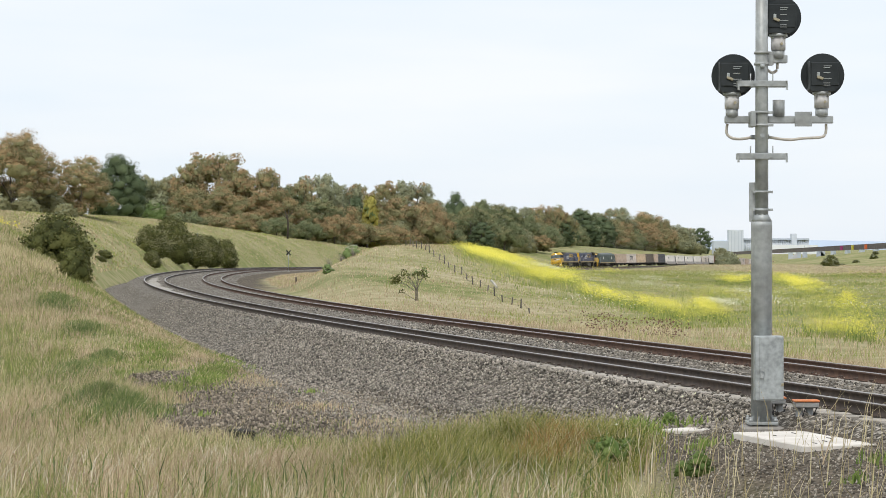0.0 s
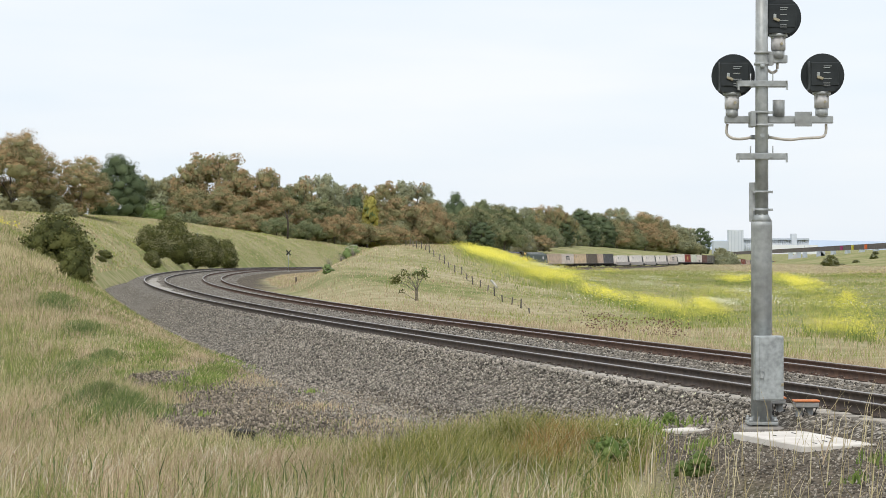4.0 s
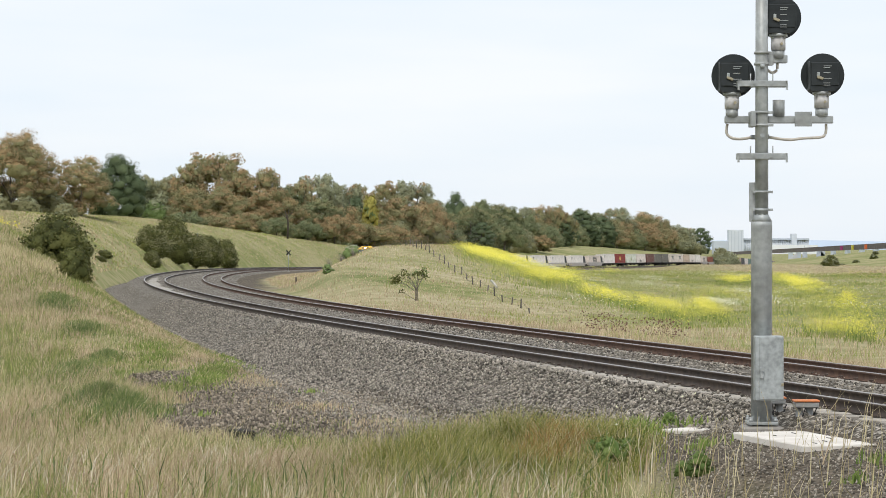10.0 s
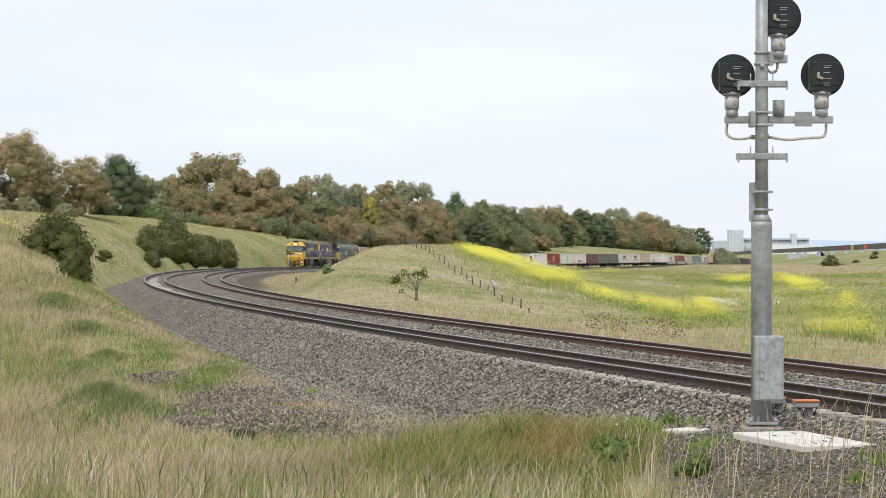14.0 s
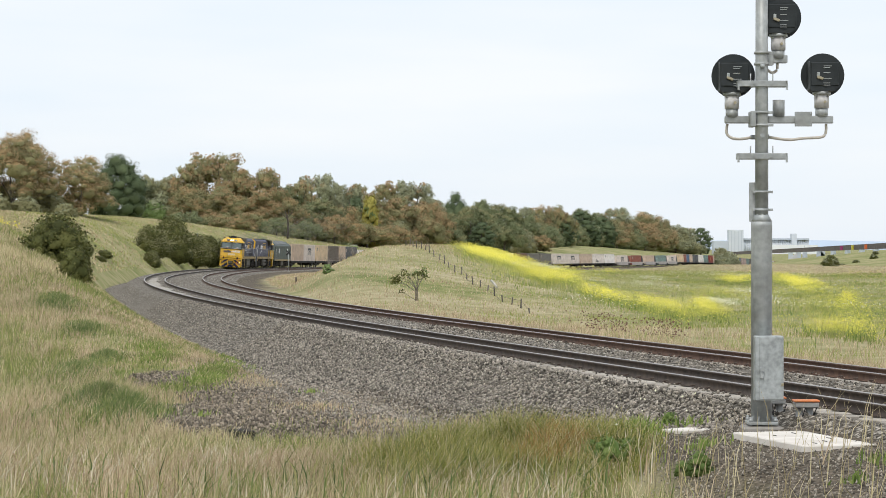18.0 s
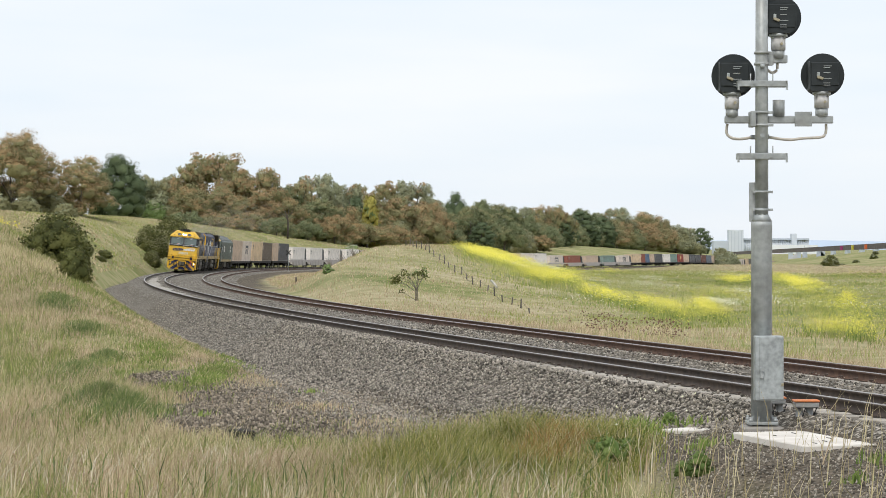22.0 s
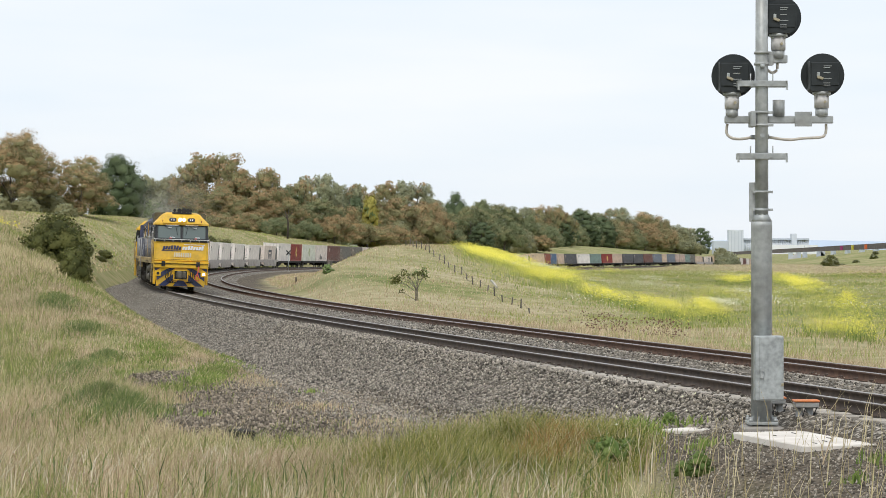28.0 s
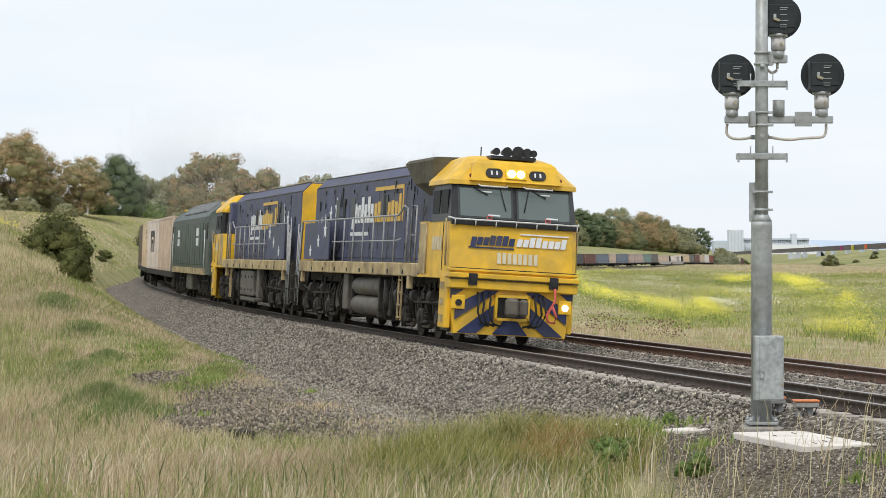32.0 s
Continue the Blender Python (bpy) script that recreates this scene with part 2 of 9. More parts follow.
def land(x, y):
    """The height of the ground at x, y."""
    x, y = np.asarray(x, float), np.asarray(y, float)
    yc = np.clip(y, -40, 2200)
    u = x - line_x(yc)
    z0 = line_z(yc) - 0.30
    # camera side: shoulder, level strip, then the cutting's slope
    drop = left_drop(np.clip(y, 0, 900)) - 0.28
    near = smoothstep(44, 34, y)
    steep = np.clip((-u - 1.9) / 2.6, 0, drop)
    gentle = np.clip((-u - 1.9) / 14.0, 0, 0.15) + np.clip((-u - 4.0) / 4.0, 0, np.maximum(drop - 0.15, 0))
    left = z0 - steep * (1 - near) - gentle * near
    s = np.maximum(-u - 3.7, 0)
    top = np.maximum(bank_top(np.clip(y, 0, 1300)), 0)
    slope = np.maximum(bank_slope(np.clip(y, 0, 900)), 0)
    rise = np.where(top > 0.01, top * np.tanh(slope * s / np.maximum(top, 0.01)), 0)
    left = left + rise + smoothstep(30, 160, -u) * 2.0 * smoothstep(150, 400, y)
    left = left - 0.22 * smoothstep(-4.15, -3.5, u) * smoothstep(50, 64, y)
    # ground under and before the eye
    left = left + 0.75 * smoothstep(17, 3, y) * smoothstep(-14, -4, -np.abs(x))
    # made ground under the pit cover
    left = left + 0.11 * smoothstep(1.7, 0.9, np.abs(x - 4.55)) * smoothstep(3.2, 1.9, np.abs(y - 29.9))
    # far side: cess, the ridge inside the curve, the field
    w = u - RIGHT_EDGE
    cess = z0 - 0.1 - 0.1 * np.clip(w, 0, 2)
    fz = field_z(np.clip(y, 0, 4000))
    crest_x = -5.0 + (np.clip(y, 100, 420) - 180) * 0.03
    across = x - crest_x
    fall = smoothstep(1.0, 6.0 + 5.0 * smoothstep(40, 120, y), w)
    fall = fall * (1 - smoothstep(110, 150, y) * (1 - smoothstep(430, 520, y)) * (1 - smoothstep(-6, 8, across)))
    right = cess * (1 - fall) + fz * fall
    ridge = np.where(across < 0, np.exp(-(across / 4.3) ** 2), np.exp(-(across / 13.0) ** 2))
    ridge = ridge * smoothstep(95, 200, y) * (1 - smoothstep(330, 430, y)) * smoothstep(0.5, 5.0, w)
    right = right + ridge * (2.15 - (cess * (1 - fall) + fz * fall))
    # low brown ridge before the railway far off
    right = right + 1.7 * np.exp(-((y - 660 - (x - 70) * 0.5) / 60.0) ** 2) * smoothstep(50, 72, x) * (1 - smoothstep(95, 160, x) * 0.7)
    # ground rises to a green hill to the right, far off
    right = right + 6.0 * smoothstep(115, 190, x) * smoothstep(720, 930, y) * (1 - smoothstep(960, 1150, y))
    z = np.where(u < RIGHT_EDGE * 0.5, left, right)
    far = smoothstep(1400, 2200, np.hypot(x, y))
    z = z * (1 - far) - 7.0 * far
    off = smoothstep(3.5, 9.0, np.where(u < 0, -u, u - RIGHT_EDGE))
    z = z + off * (0.10 * ripple(x, y, 2.6, 0.4) + 0.16 * ripple(x, y, 9.0, 1.7) * smoothstep(40, 80, y))
    return z


# how far old gravel reaches from the line to the left, over the distance
gravel_edge = Curve([34, 38, 40, 43, 47, 50, 54, 57, 59.5, 63, 67, 90], [-8.0, -8.4, -8.7, -9.1, -8.3, -7.6, -7.9, -7.8, -6.0, -4.7, -3.9, -3.5])


def spread_of(x, y, spots):
    """How near x, y lies to some of the spots (x, y, half width, half length, weight)."""
    return sum(w * np.exp(-((x - cx) / rx) ** 2 - ((y - cy) / ry) ** 2) for cx, cy, rx, ry, w in spots)


FRESH_PATCHES = ((-5.55, 57.5, 0.62, 4.6, 1.0), (-6.1, 52.3, 0.35, 1.6, 0.7), (-7.5, 62.5, 0.5, 3.0, 0.6), (-5.9, 68.0, 0.5, 3.0, 0.6), (-8.2, 67.5, 0.6, 2.5, 0.5), (-7.6, 55.5, 0.25, 1.5, 0.4))
DARK_TUFTS = ((-6.9, 47.4, 0.6, 2.2, 1.0), (-6.0, 44.4, 0.55, 1.7, 1.0), (-8.7, 55.5, 0.6, 3.0, 0.6), (-8.2, 50.5, 0.5, 2.0, 0.5), (-7.4, 44.0, 0.4, 1.6, 0.5), (-12.6, 77.0, 0.7, 3.0, 0.8), (-10.6, 69.0, 0.6, 2.5, 0.5), (-8.6, 60.5, 0.4, 1.6, 0.6))


def zones(x, y):
    """How much gravel, and how lush the grass is, at x, y (0 to 1)."""
    u = x - line_x(np.clip(y, -40, 2200))
    n1, n2 = mottle(x, y, 1.3, 3.1), mottle(x, y, 4.5, 5.2)
    n0 = mottle(x, y, 0.45, 1.9)
    front = 38.2 + 2.2 * smoothstep(-0.8, 0.6, x) + 1.2 * smoothstep(-3.2, -4.6, x)
    strip = smoothstep(-0.5, 0.5, u - gravel_edge(np.clip(y, 34, 90)) + 0.45 * n1 + 0.3 * n0) * (u < 0) * smoothstep(-1.2, 0.8, y - front + 0.7 * n1 + 0.5 * n0) * (1 - smoothstep(84, 92, y))
    strip = strip * (1 - 0.85 * np.clip(spread_of(x, y, FRESH_PATCHES), 0, 1))
    pad = np.where(y > 27, smoothstep(1.9, 3.0, x + 0.3 * n1), smoothstep(0.095, 0.125, (x + 0.2 * n1) / np.maximum(y, 1.0))) * (y < 36) * (u < 0)
    cess = (u > 0) * smoothstep(3.4, 2.0, u - RIGHT_EDGE + 0.5 * n1) * smoothstep(140, 190, y)
    near = (u > -4.4 + 0.9 * smoothstep(58, 70, y)) * (u < RIGHT_EDGE + 1.2)
    gravel = np.clip(np.maximum.reduce([strip, pad * 0.9, cess, near * 1.0]), 0, 1)
    lush = np.clip(0.5 + 0.5 * n2 + 0.3 * n1, 0, 1)
    return gravel, lush


def dryness(x, y):
    """Where the grass has turned to straw: the ridge, the verge and the brown rise."""
    u = x - line_x(np.clip(y, -40, 2200))
    field = smoothstep(2, 12, x) * smoothstep(85, 120, y)
    ridge = smoothstep(RIGHT_EDGE, RIGHT_EDGE + 2, u) * (1 - field) * (y < 430)
    rise = smoothstep(-30, 30, y - 420 + 95 * smoothstep(0.115, 0.15, x / np.maximum(y, 1.0))) * (1 - smoothstep(720, 800, y)) * smoothstep(0.095, 0.125, x / np.maximum(y, 1.0))
    return np.clip(ridge * (0.42 + 0.6 * mottle(x, y, 5.0, 0.3)) + rise * (0.8 + 0.3 * mottle(x, y, 9.0, 0.3)), 0, 1)


def ground_material():
    m = bpy.data.materials.new("earth_and_grass")
    m.use_nodes = True
    n, l = m.node_tree.nodes, m.node_tree.links
    p = n["Principled BSDF"]
    p.inputs["Roughness"].default_value = 0.95
    p.inputs["Specular IOR Level"].default_value = 0.1
    tc = n.new("ShaderNodeTexCoord")
    fine, mid, wide = (n.new("ShaderNodeTexNoise") for _ in range(3))
    for node, sc in ((fine, 9.0), (mid, 0.7), (wide, 0.06)):
        node.inputs["Scale"].default_value, node.inputs["Detail"].default_value = sc, 6
        l.new(tc.outputs["Object"], node.inputs["Vector"])
    grass = ramp(n, [(0.3, (0.13, 0.16, 0.05)), (0.45, (0.23, 0.24, 0.09)), (0.58, (0.36, 0.32, 0.17)), (0.72, (0.44, 0.385, 0.24))])
    add = n.new("ShaderNodeMath")
    add.operation = "ADD"
    half = n.new("ShaderNodeMath")
    half.operation = "MULTIPLY"
    half.inputs[1].default_value = 0.5
    l.new(mid.outputs["Fac"], add.inputs[0])
    l.new(wide.outputs["Fac"], add.inputs[1])
    l.new(add.outputs[0], half.inputs[0])
    l.new(half.outputs[0], grass.inputs[0])
    parched = n.new("ShaderNodeAttribute")
    parched.attribute_name = "dry"
    straw = ramp(n, [(0.35, (0.34, 0.285, 0.165)), (0.65, (0.50, 0.42, 0.285))])
    l.new(mid.outputs["Fac"], straw.inputs[0])
    turn = n.new("ShaderNodeMix")
    turn.data_type = "RGBA"
    l.new(parched.outputs["Fac"], turn.inputs[0])
    l.new(grass.outputs[0], turn.inputs[6])
    l.new(straw.outputs[0], turn.inputs[7])
    stone = n.new("ShaderNodeTexVoronoi")
    stone.inputs["Scale"].default_value = 16.0
    l.new(tc.outputs["Object"], stone.inputs["Vector"])
    # grit tone falls to near black at stone edges, painting shaded gaps
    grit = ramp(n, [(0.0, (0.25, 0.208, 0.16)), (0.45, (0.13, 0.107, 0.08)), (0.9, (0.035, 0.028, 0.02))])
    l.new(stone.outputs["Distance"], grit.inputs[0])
    zone = n.new("ShaderNodeAttribute")
    zone.attribute_name = "gravel"
    mx = n.new("ShaderNodeMix")
    mx.data_type = "RGBA"
    l.new(zone.outputs["Fac"], mx.inputs[0])
    l.new(turn.outputs[2], mx.inputs[6])
    l.new(grit.outputs[0], mx.inputs[7])
    l.new(mx.outputs[2], p.inputs["Base Color"])
    relief = n.new("ShaderNodeBump")
    relief.inputs["Strength"].default_value, relief.inputs["Distance"].default_value = 0.6, 0.06
    l.new(fine.outputs["Fac"], relief.inputs["Height"])
    l.new(relief.outputs[0], p.inputs["Normal"])
    return m


def make_ground():
    dist = np.concatenate([[0.5, 3, 6, 9, 12, 15], np.linspace(17, 70, 110), np.geomspace(70.5, 1200, 310)[1:], np.geomspace(1210, 4800, 24)])
    inner = np.linspace(-0.235, 0.235, 220)
    outer = np.linspace(0.25, 2 * math.pi - 0.25, 90)
    ang = np.concatenate([inner, outer])
    a, d = np.meshgrid(ang, dist)
    x, y = np.sin(a) * d, np.cos(a) * d
    z = land(x, y)
    nd, na = x.shape
    verts = np.stack([x, y, z], -1).reshape(-1, 3)
    i, j = np.meshgrid(np.arange(nd - 1), np.arange(na), indexing="ij")
    j2 = (j + 1) % na
    quads = np.stack([i * na + j, i * na + j2, (i + 1) * na + j2, (i + 1) * na + j], -1).reshape(-1, 4)[:, ::-1]
    tri_c = np.stack([np.arange(na), (np.arange(na) + 1) % na, np.full(na, len(verts))], -1)
    verts = np.concatenate([verts, [[0, 0, float(land(0.0, 0.0))]]])
    me = np_mesh("ground", verts, quads, tri_c, [ground_material()], smooth=True)
    g, _ = zones(verts[:, 0], verts[:, 1])
    at = me.attributes.new("gravel", "FLOAT", "POINT")
    at.data.foreach_set("value", g.astype(np.float32))
    at = me.attributes.new("dry", "FLOAT", "POINT")
    at.data.foreach_set("value", dryness(verts[:, 0], verts[:, 1]).astype(np.float32))
    return tagged(new("ground", me), "rough grassland of dry straw and green tufts over brown soil", "ground", kind="structure")


make_ground()

# ---- ballast, sleepers, rails ----
def ballast_material(name, light, dark, scale):
    m = bpy.data.materials.new(name)
    m.use_nodes = True
    n, l = m.node_tree.nodes, m.node_tree.links
    p = n["Principled BSDF"]
    p.inputs["Roughness"].default_value = 0.92
    p.inputs["Specular IOR Level"].default_value = 0.15
    tc = n.new("ShaderNodeTexCoord")
    vor = n.new("ShaderNodeTexVoronoi")
    vor.inputs["Scale"].default_value = scale
    l.new(tc.outputs["Object"], vor.inputs["Vector"])
    tone = n.new("ShaderNodeSeparateColor")
    l.new(vor.outputs["Color"], tone.inputs[0])
    shade = ramp(n, [(0.0, dark), (0.55, [(a + b) / 2 for a, b in zip(light, dark)]), (1.0, light)])
    l.new(tone.outputs[0], shade.inputs[0])
    # shade in the crevices between stones, multiplied into the base colour
    gap_shade = ramp(n, [(0.22, (1.25, 1.25, 1.25)), (0.62, (0.28, 0.27, 0.26))])
    l.new(vor.outputs["Distance"], gap_shade.inputs[0])
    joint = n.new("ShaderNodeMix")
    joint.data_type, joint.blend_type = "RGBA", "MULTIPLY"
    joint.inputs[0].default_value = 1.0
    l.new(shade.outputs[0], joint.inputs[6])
    l.new(gap_shade.outputs[0], joint.inputs[7])
    blot = n.new("ShaderNodeTexNoise")
    blot.inputs["Scale"].default_value, blot.inputs["Detail"].default_value = 0.45, 5
    l.new(tc.outputs["Object"], blot.inputs["Vector"])
    fac = ramp(n, [(0.45, (0, 0, 0)), (0.7, (0.3, 0.3, 0.3))])
    l.new(blot.outputs["Fac"], fac.inputs[0])
    mx = n.new("ShaderNodeMix")
    mx.data_type = "RGBA"
    l.new(fac.outputs[0], mx.inputs[0])
    l.new(joint.outputs[2], mx.inputs[6])
    mx.inputs[7].default_value = (0.20, 0.17, 0.135, 1)
    l.new(mx.outputs[2], p.inputs["Base Color"])
    relief = n.new("ShaderNodeBump")
    relief.inputs["Strength"].default_value, relief.inputs["Distance"].default_value = 0.9, 0.05
    relief.invert = True
    l.new(vor.outputs["Distance"], relief.inputs["Height"])
    l.new(relief.outputs[0], p.inputs["Normal"])
    return m


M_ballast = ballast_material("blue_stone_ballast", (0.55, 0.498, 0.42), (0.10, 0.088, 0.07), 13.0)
M_stones = surface("ballast_stone", (0.178, 0.157, 0.127), (0.345, 0.305, 0.250), 8, 0.9, island=0.78, bump=0.3)
M_old_stones = surface("old_dark_stone", (0.145, 0.120, 0.088), (0.30, 0.25, 0.19), 8, 0.95, island=0.7, bump=0.3)
M_concrete = surface("sleeper_concrete", (0.44, 0.40, 0.345), (0.60, 0.55, 0.48), 5, 0.9, dirt=(0.2, 0.17, 0.14), dirt_amount=0.6, dirt_scale=2.0, obj=0.2)
M_rail_a = surface("rail_steel_worn", (0.055, 0.04, 0.03), (0.10, 0.072, 0.052), 7, 0.75, bump=0.1, dirt=(0.05, 0.045, 0.04))
M_rail_b = surface("rail_steel_rusty", (0.085, 0.046, 0.03), (0.15, 0.085, 0.055), 7, 0.8, bump=0.1, dirt=(0.07, 0.05, 0.04))
M_rail_top = surface("rail_head_polished", (0.30, 0.27, 0.24), (0.42, 0.39, 0.36), 20, 0.38, metal=0.7, bump=0.02)
M_clip = surface("rail_clip_steel", (0.07, 0.05, 0.04), (0.12, 0.09, 0.07), 9, 0.8)


def bed_z(off, y):
    """The top of the ballast, off metres to the right of the line."""
    base = line_z(y) - 0.184 + 0.016 * smoothstep(45, 75, y)
    drop = np.maximum(left_drop(np.clip(y, 0, 900)) - 0.20, 0.05)
    left = np.clip((-off - 1.75) / 2.2, 0, None)
    left = np.where(left < drop + 0.15, left, drop + 0.15)
    right_base = np.clip((off - TRACK_GAP / 2) / 1.2, 0, 1) * SECOND_DROP
    shoulder = np.clip((off - TRACK_GAP - 1.75) / 2.0, 0, 0.5)
    dip = -0.07 * np.exp(-((off - TRACK_GAP / 2) / 0.45) ** 2)
    tilt = line_cant(y) * (np.clip((0.75 - off) / 1.5, 0, 1.42) * smoothstep(-2.9, -1.6, off) + 0.9 * np.clip((TRACK_GAP + 0.75 - off) / 1.5, 0, 1.42) * smoothstep(1.8, 2.9, off))
    ends = -0.040 * smoothstep(52, 40, y) * (np.exp(-((off + 1.32) / 0.2) ** 2) + np.exp(-((off - TRACK_GAP + 1.28) / 0.25) ** 2))
    return base - left + right_base - shoulder + dip + tilt + ends


def make_ballast():
    ys = np.concatenate([np.arange(8, 80, 0.4), np.arange(80, 440, 2.0), np.arange(440, 1500, 8.0)])
    offs = np.array([-4.2, -3.7, -3.2, -2.7, -2.2, -1.9, -1.7, -1.2, -0.6, 0, 0.6, 1.2, 1.6, 1.9, 2.2, 2.5, 2.9, 3.4, 3.9, 4.41, 5.0, 5.6, 6.0, 6.25, 6.6, 7.1, 7.4])
    o, y = np.meshgrid(offs, ys)
    o[:, 0] += (0.45 * ripple(y[:, 0], y[:, 0] * 0.3, 1.1, 2.0) + 0.25 * ripple(y[:, 0], y[:, 0] * 0.3, 0.37, 1.0)) * smoothstep(100, 78, y[:, 0])
    x, yy = side_step(y, o)
    z = bed_z(o, y)
    z[:, 0] = np.minimum(z[:, 0], land(x, yy)[:, 0]) - 0.08
    no = len(offs)
    i, j = np.meshgrid(np.arange(len(ys) - 1), np.arange(no - 1), indexing="ij")
    quads = np.stack([i * no + j, i * no + j + 1, (i + 1) * no + j + 1, (i + 1) * no + j], -1).reshape(-1, 4)
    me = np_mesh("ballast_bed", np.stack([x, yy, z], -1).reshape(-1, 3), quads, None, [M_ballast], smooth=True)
    tagged(new("ballast_bed", me), "grey crushed-stone ballast bed under two tracks", "ballast", kind="structure")


make_ballast()
M_mud = surface("dried_pale_mud", (0.30, 0.27, 0.225), (0.50, 0.46, 0.40), 1.5, 0.95, dirt=(0.27, 0.24, 0.20), dirt_amount=0.8, dirt_scale=0.9, fine=12)


def make_mud():
    """Pale slurry pumped up between the rails and over the sleeper ends."""
    ys = np.arange(112, 205, 1.0)
    rows = []
    for a in (-1.0, -0.5, 0.0, 0.5, 1.0):
        wide = (0.34 + 0.34 * mottle(ys, ys * 0.4 + 9 * a, 1.6, a)) * smoothstep(112, 124, ys) * (1 - smoothstep(180, 205, ys))
        rows.append(a * wide - 0.15)
    o = np.stack(rows, 1)
    y = np.repeat(ys[:, None], 5, 1)
    x, yy = side_step(y, o)
    z = bed_z(o, y) + 0.03
    i, j = np.meshgrid(np.arange(len(ys) - 1), np.arange(4), indexing="ij")
    quads = np.stack([i * 5 + j, i * 5 + j + 1, (i + 1) * 5 + j + 1, (i + 1) * 5 + j], -1).reshape(-1, 4)
    tagged(new("mud", np_mesh("mud", np.stack([x, yy, z], -1).reshape(-1, 3), quads, None, [M_mud], smooth=True)), "pale dried mud slurry between the rails", "mud", kind="stuff")


make_mud()


def scatter_stones(name, x, y, z, size, mat, label, seed):
    """Loose angular stones, one mesh."""
    rng = np.random.default_rng(seed)
    n = len(x)
    base = np.array([[1, 0, 0], [-1, 0, 0], [0, 1, 0], [0, -1, 0], [0, 0, 1], [0, 0, -1]], float)
    faces = np.array([[0, 2, 4], [2, 1, 4], [1, 3, 4], [3, 0, 4], [2, 0, 5], [1, 2, 5], [3, 1, 5], [0, 3, 5]])
    v = base[None] * rng.uniform(0.6, 1.25, (n, 6, 1)) * (size[:, None, None] * rng.uniform(0.6, 1.2, (n, 1, 3)))
    a = rng.uniform(0, 6.28, n)
    t = rng.uniform(-0.7, 0.7, n)
    c, s = np.cos(a)[:, None], np.sin(a)[:, None]
    ct, st = np.cos(t)[:, None], np.sin(t)[:, None]
    y1, z1 = v[..., 1] * ct - v[..., 2] * st, v[..., 1] * st + v[..., 2] * ct
    out = np.stack([v[..., 0] * c - y1 * s + x[:, None], v[..., 0] * s + y1 * c + y[:, None], z1 + z[:, None]], -1)
    tris = (faces[None] + (np.arange(n) * 6)[:, None, None]).reshape(-1, 3)
    me = np_mesh(name, out.reshape(-1, 3), None, tris, [mat])
    return tagged(new(name, me), label, "stones", kind="stuff")


def make_stones():
    rng = np.random.default_rng(5)
    n = 54000
    y = np.where(rng.random(n) < 0.7, 34 + 38 * rng.random(n) ** 1.1, 25 + 85 * rng.random(n))
    off = np.where(rng.random(n) < 0.62, rng.uniform(-4.1, -0.85, n), rng.uniform(-0.85, 7.2, n))
    keep = ((y > 34) | (off > -2.0) | (rng.random(n) < 0.06)) & ~((y < 60) & (rng.random(n) < 0.9) & (((off > -1.34) & (off < -0.85)) | ((off > 3.05) & (off < 3.58))))
    x, yy = side_step(y, off)
    scatter_stones("ballast_stones", x[keep], yy[keep], (np.maximum(bed_z(off, y), land(x, yy)) + 0.012)[keep], rng.uniform(0.018, 0.042, n)[keep], M_stones, "loose grey crushed stones lying on the ballast", 6)
    m = 9000
    y, off = rng.uniform(34, 66, m), -3.9 - np.abs(rng.standard_normal(m)) * 0.8
    x, yy = side_step(y, off)
    scatter_stones("spilled_stones", x, yy, land(x, yy) + 0.012, rng.uniform(0.022, 0.045, m), M_stones, "grey crushed stones spilled beside the ballast", 8)
    n = 30000
    x, y = rng.uniform(-7.8, 2.0, n), rng.uniform(36, 64, n)
    g, _ = zones(x, y)
    u = x - line_x(y)
    keep = (g > 0.5) & (u < -3.6)
    m = 19000
    px, py = rng.uniform(1.6, 6.8, m), rng.uniform(20.5, 36, m)
    pk = (zones(px, py)[0] > rng.uniform(0.2, 0.9, m)) & (px - line_x(py) < -2.2)
    scatter_stones("pad_grit", px[pk], py[pk], land(px, py)[pk] + 0.004, rng.uniform(0.008, 0.026, m)[pk], M_stones, "small brown stones on the bare soil round the mast", 9)
    scatter_stones("old_gravel", x[keep], y[keep], land(x, y)[keep] + 0.012, rng.uniform(0.022, 0.05, n)[keep], M_old_stones, "dark brown old gravel on the level strip", 7)


make_stones()


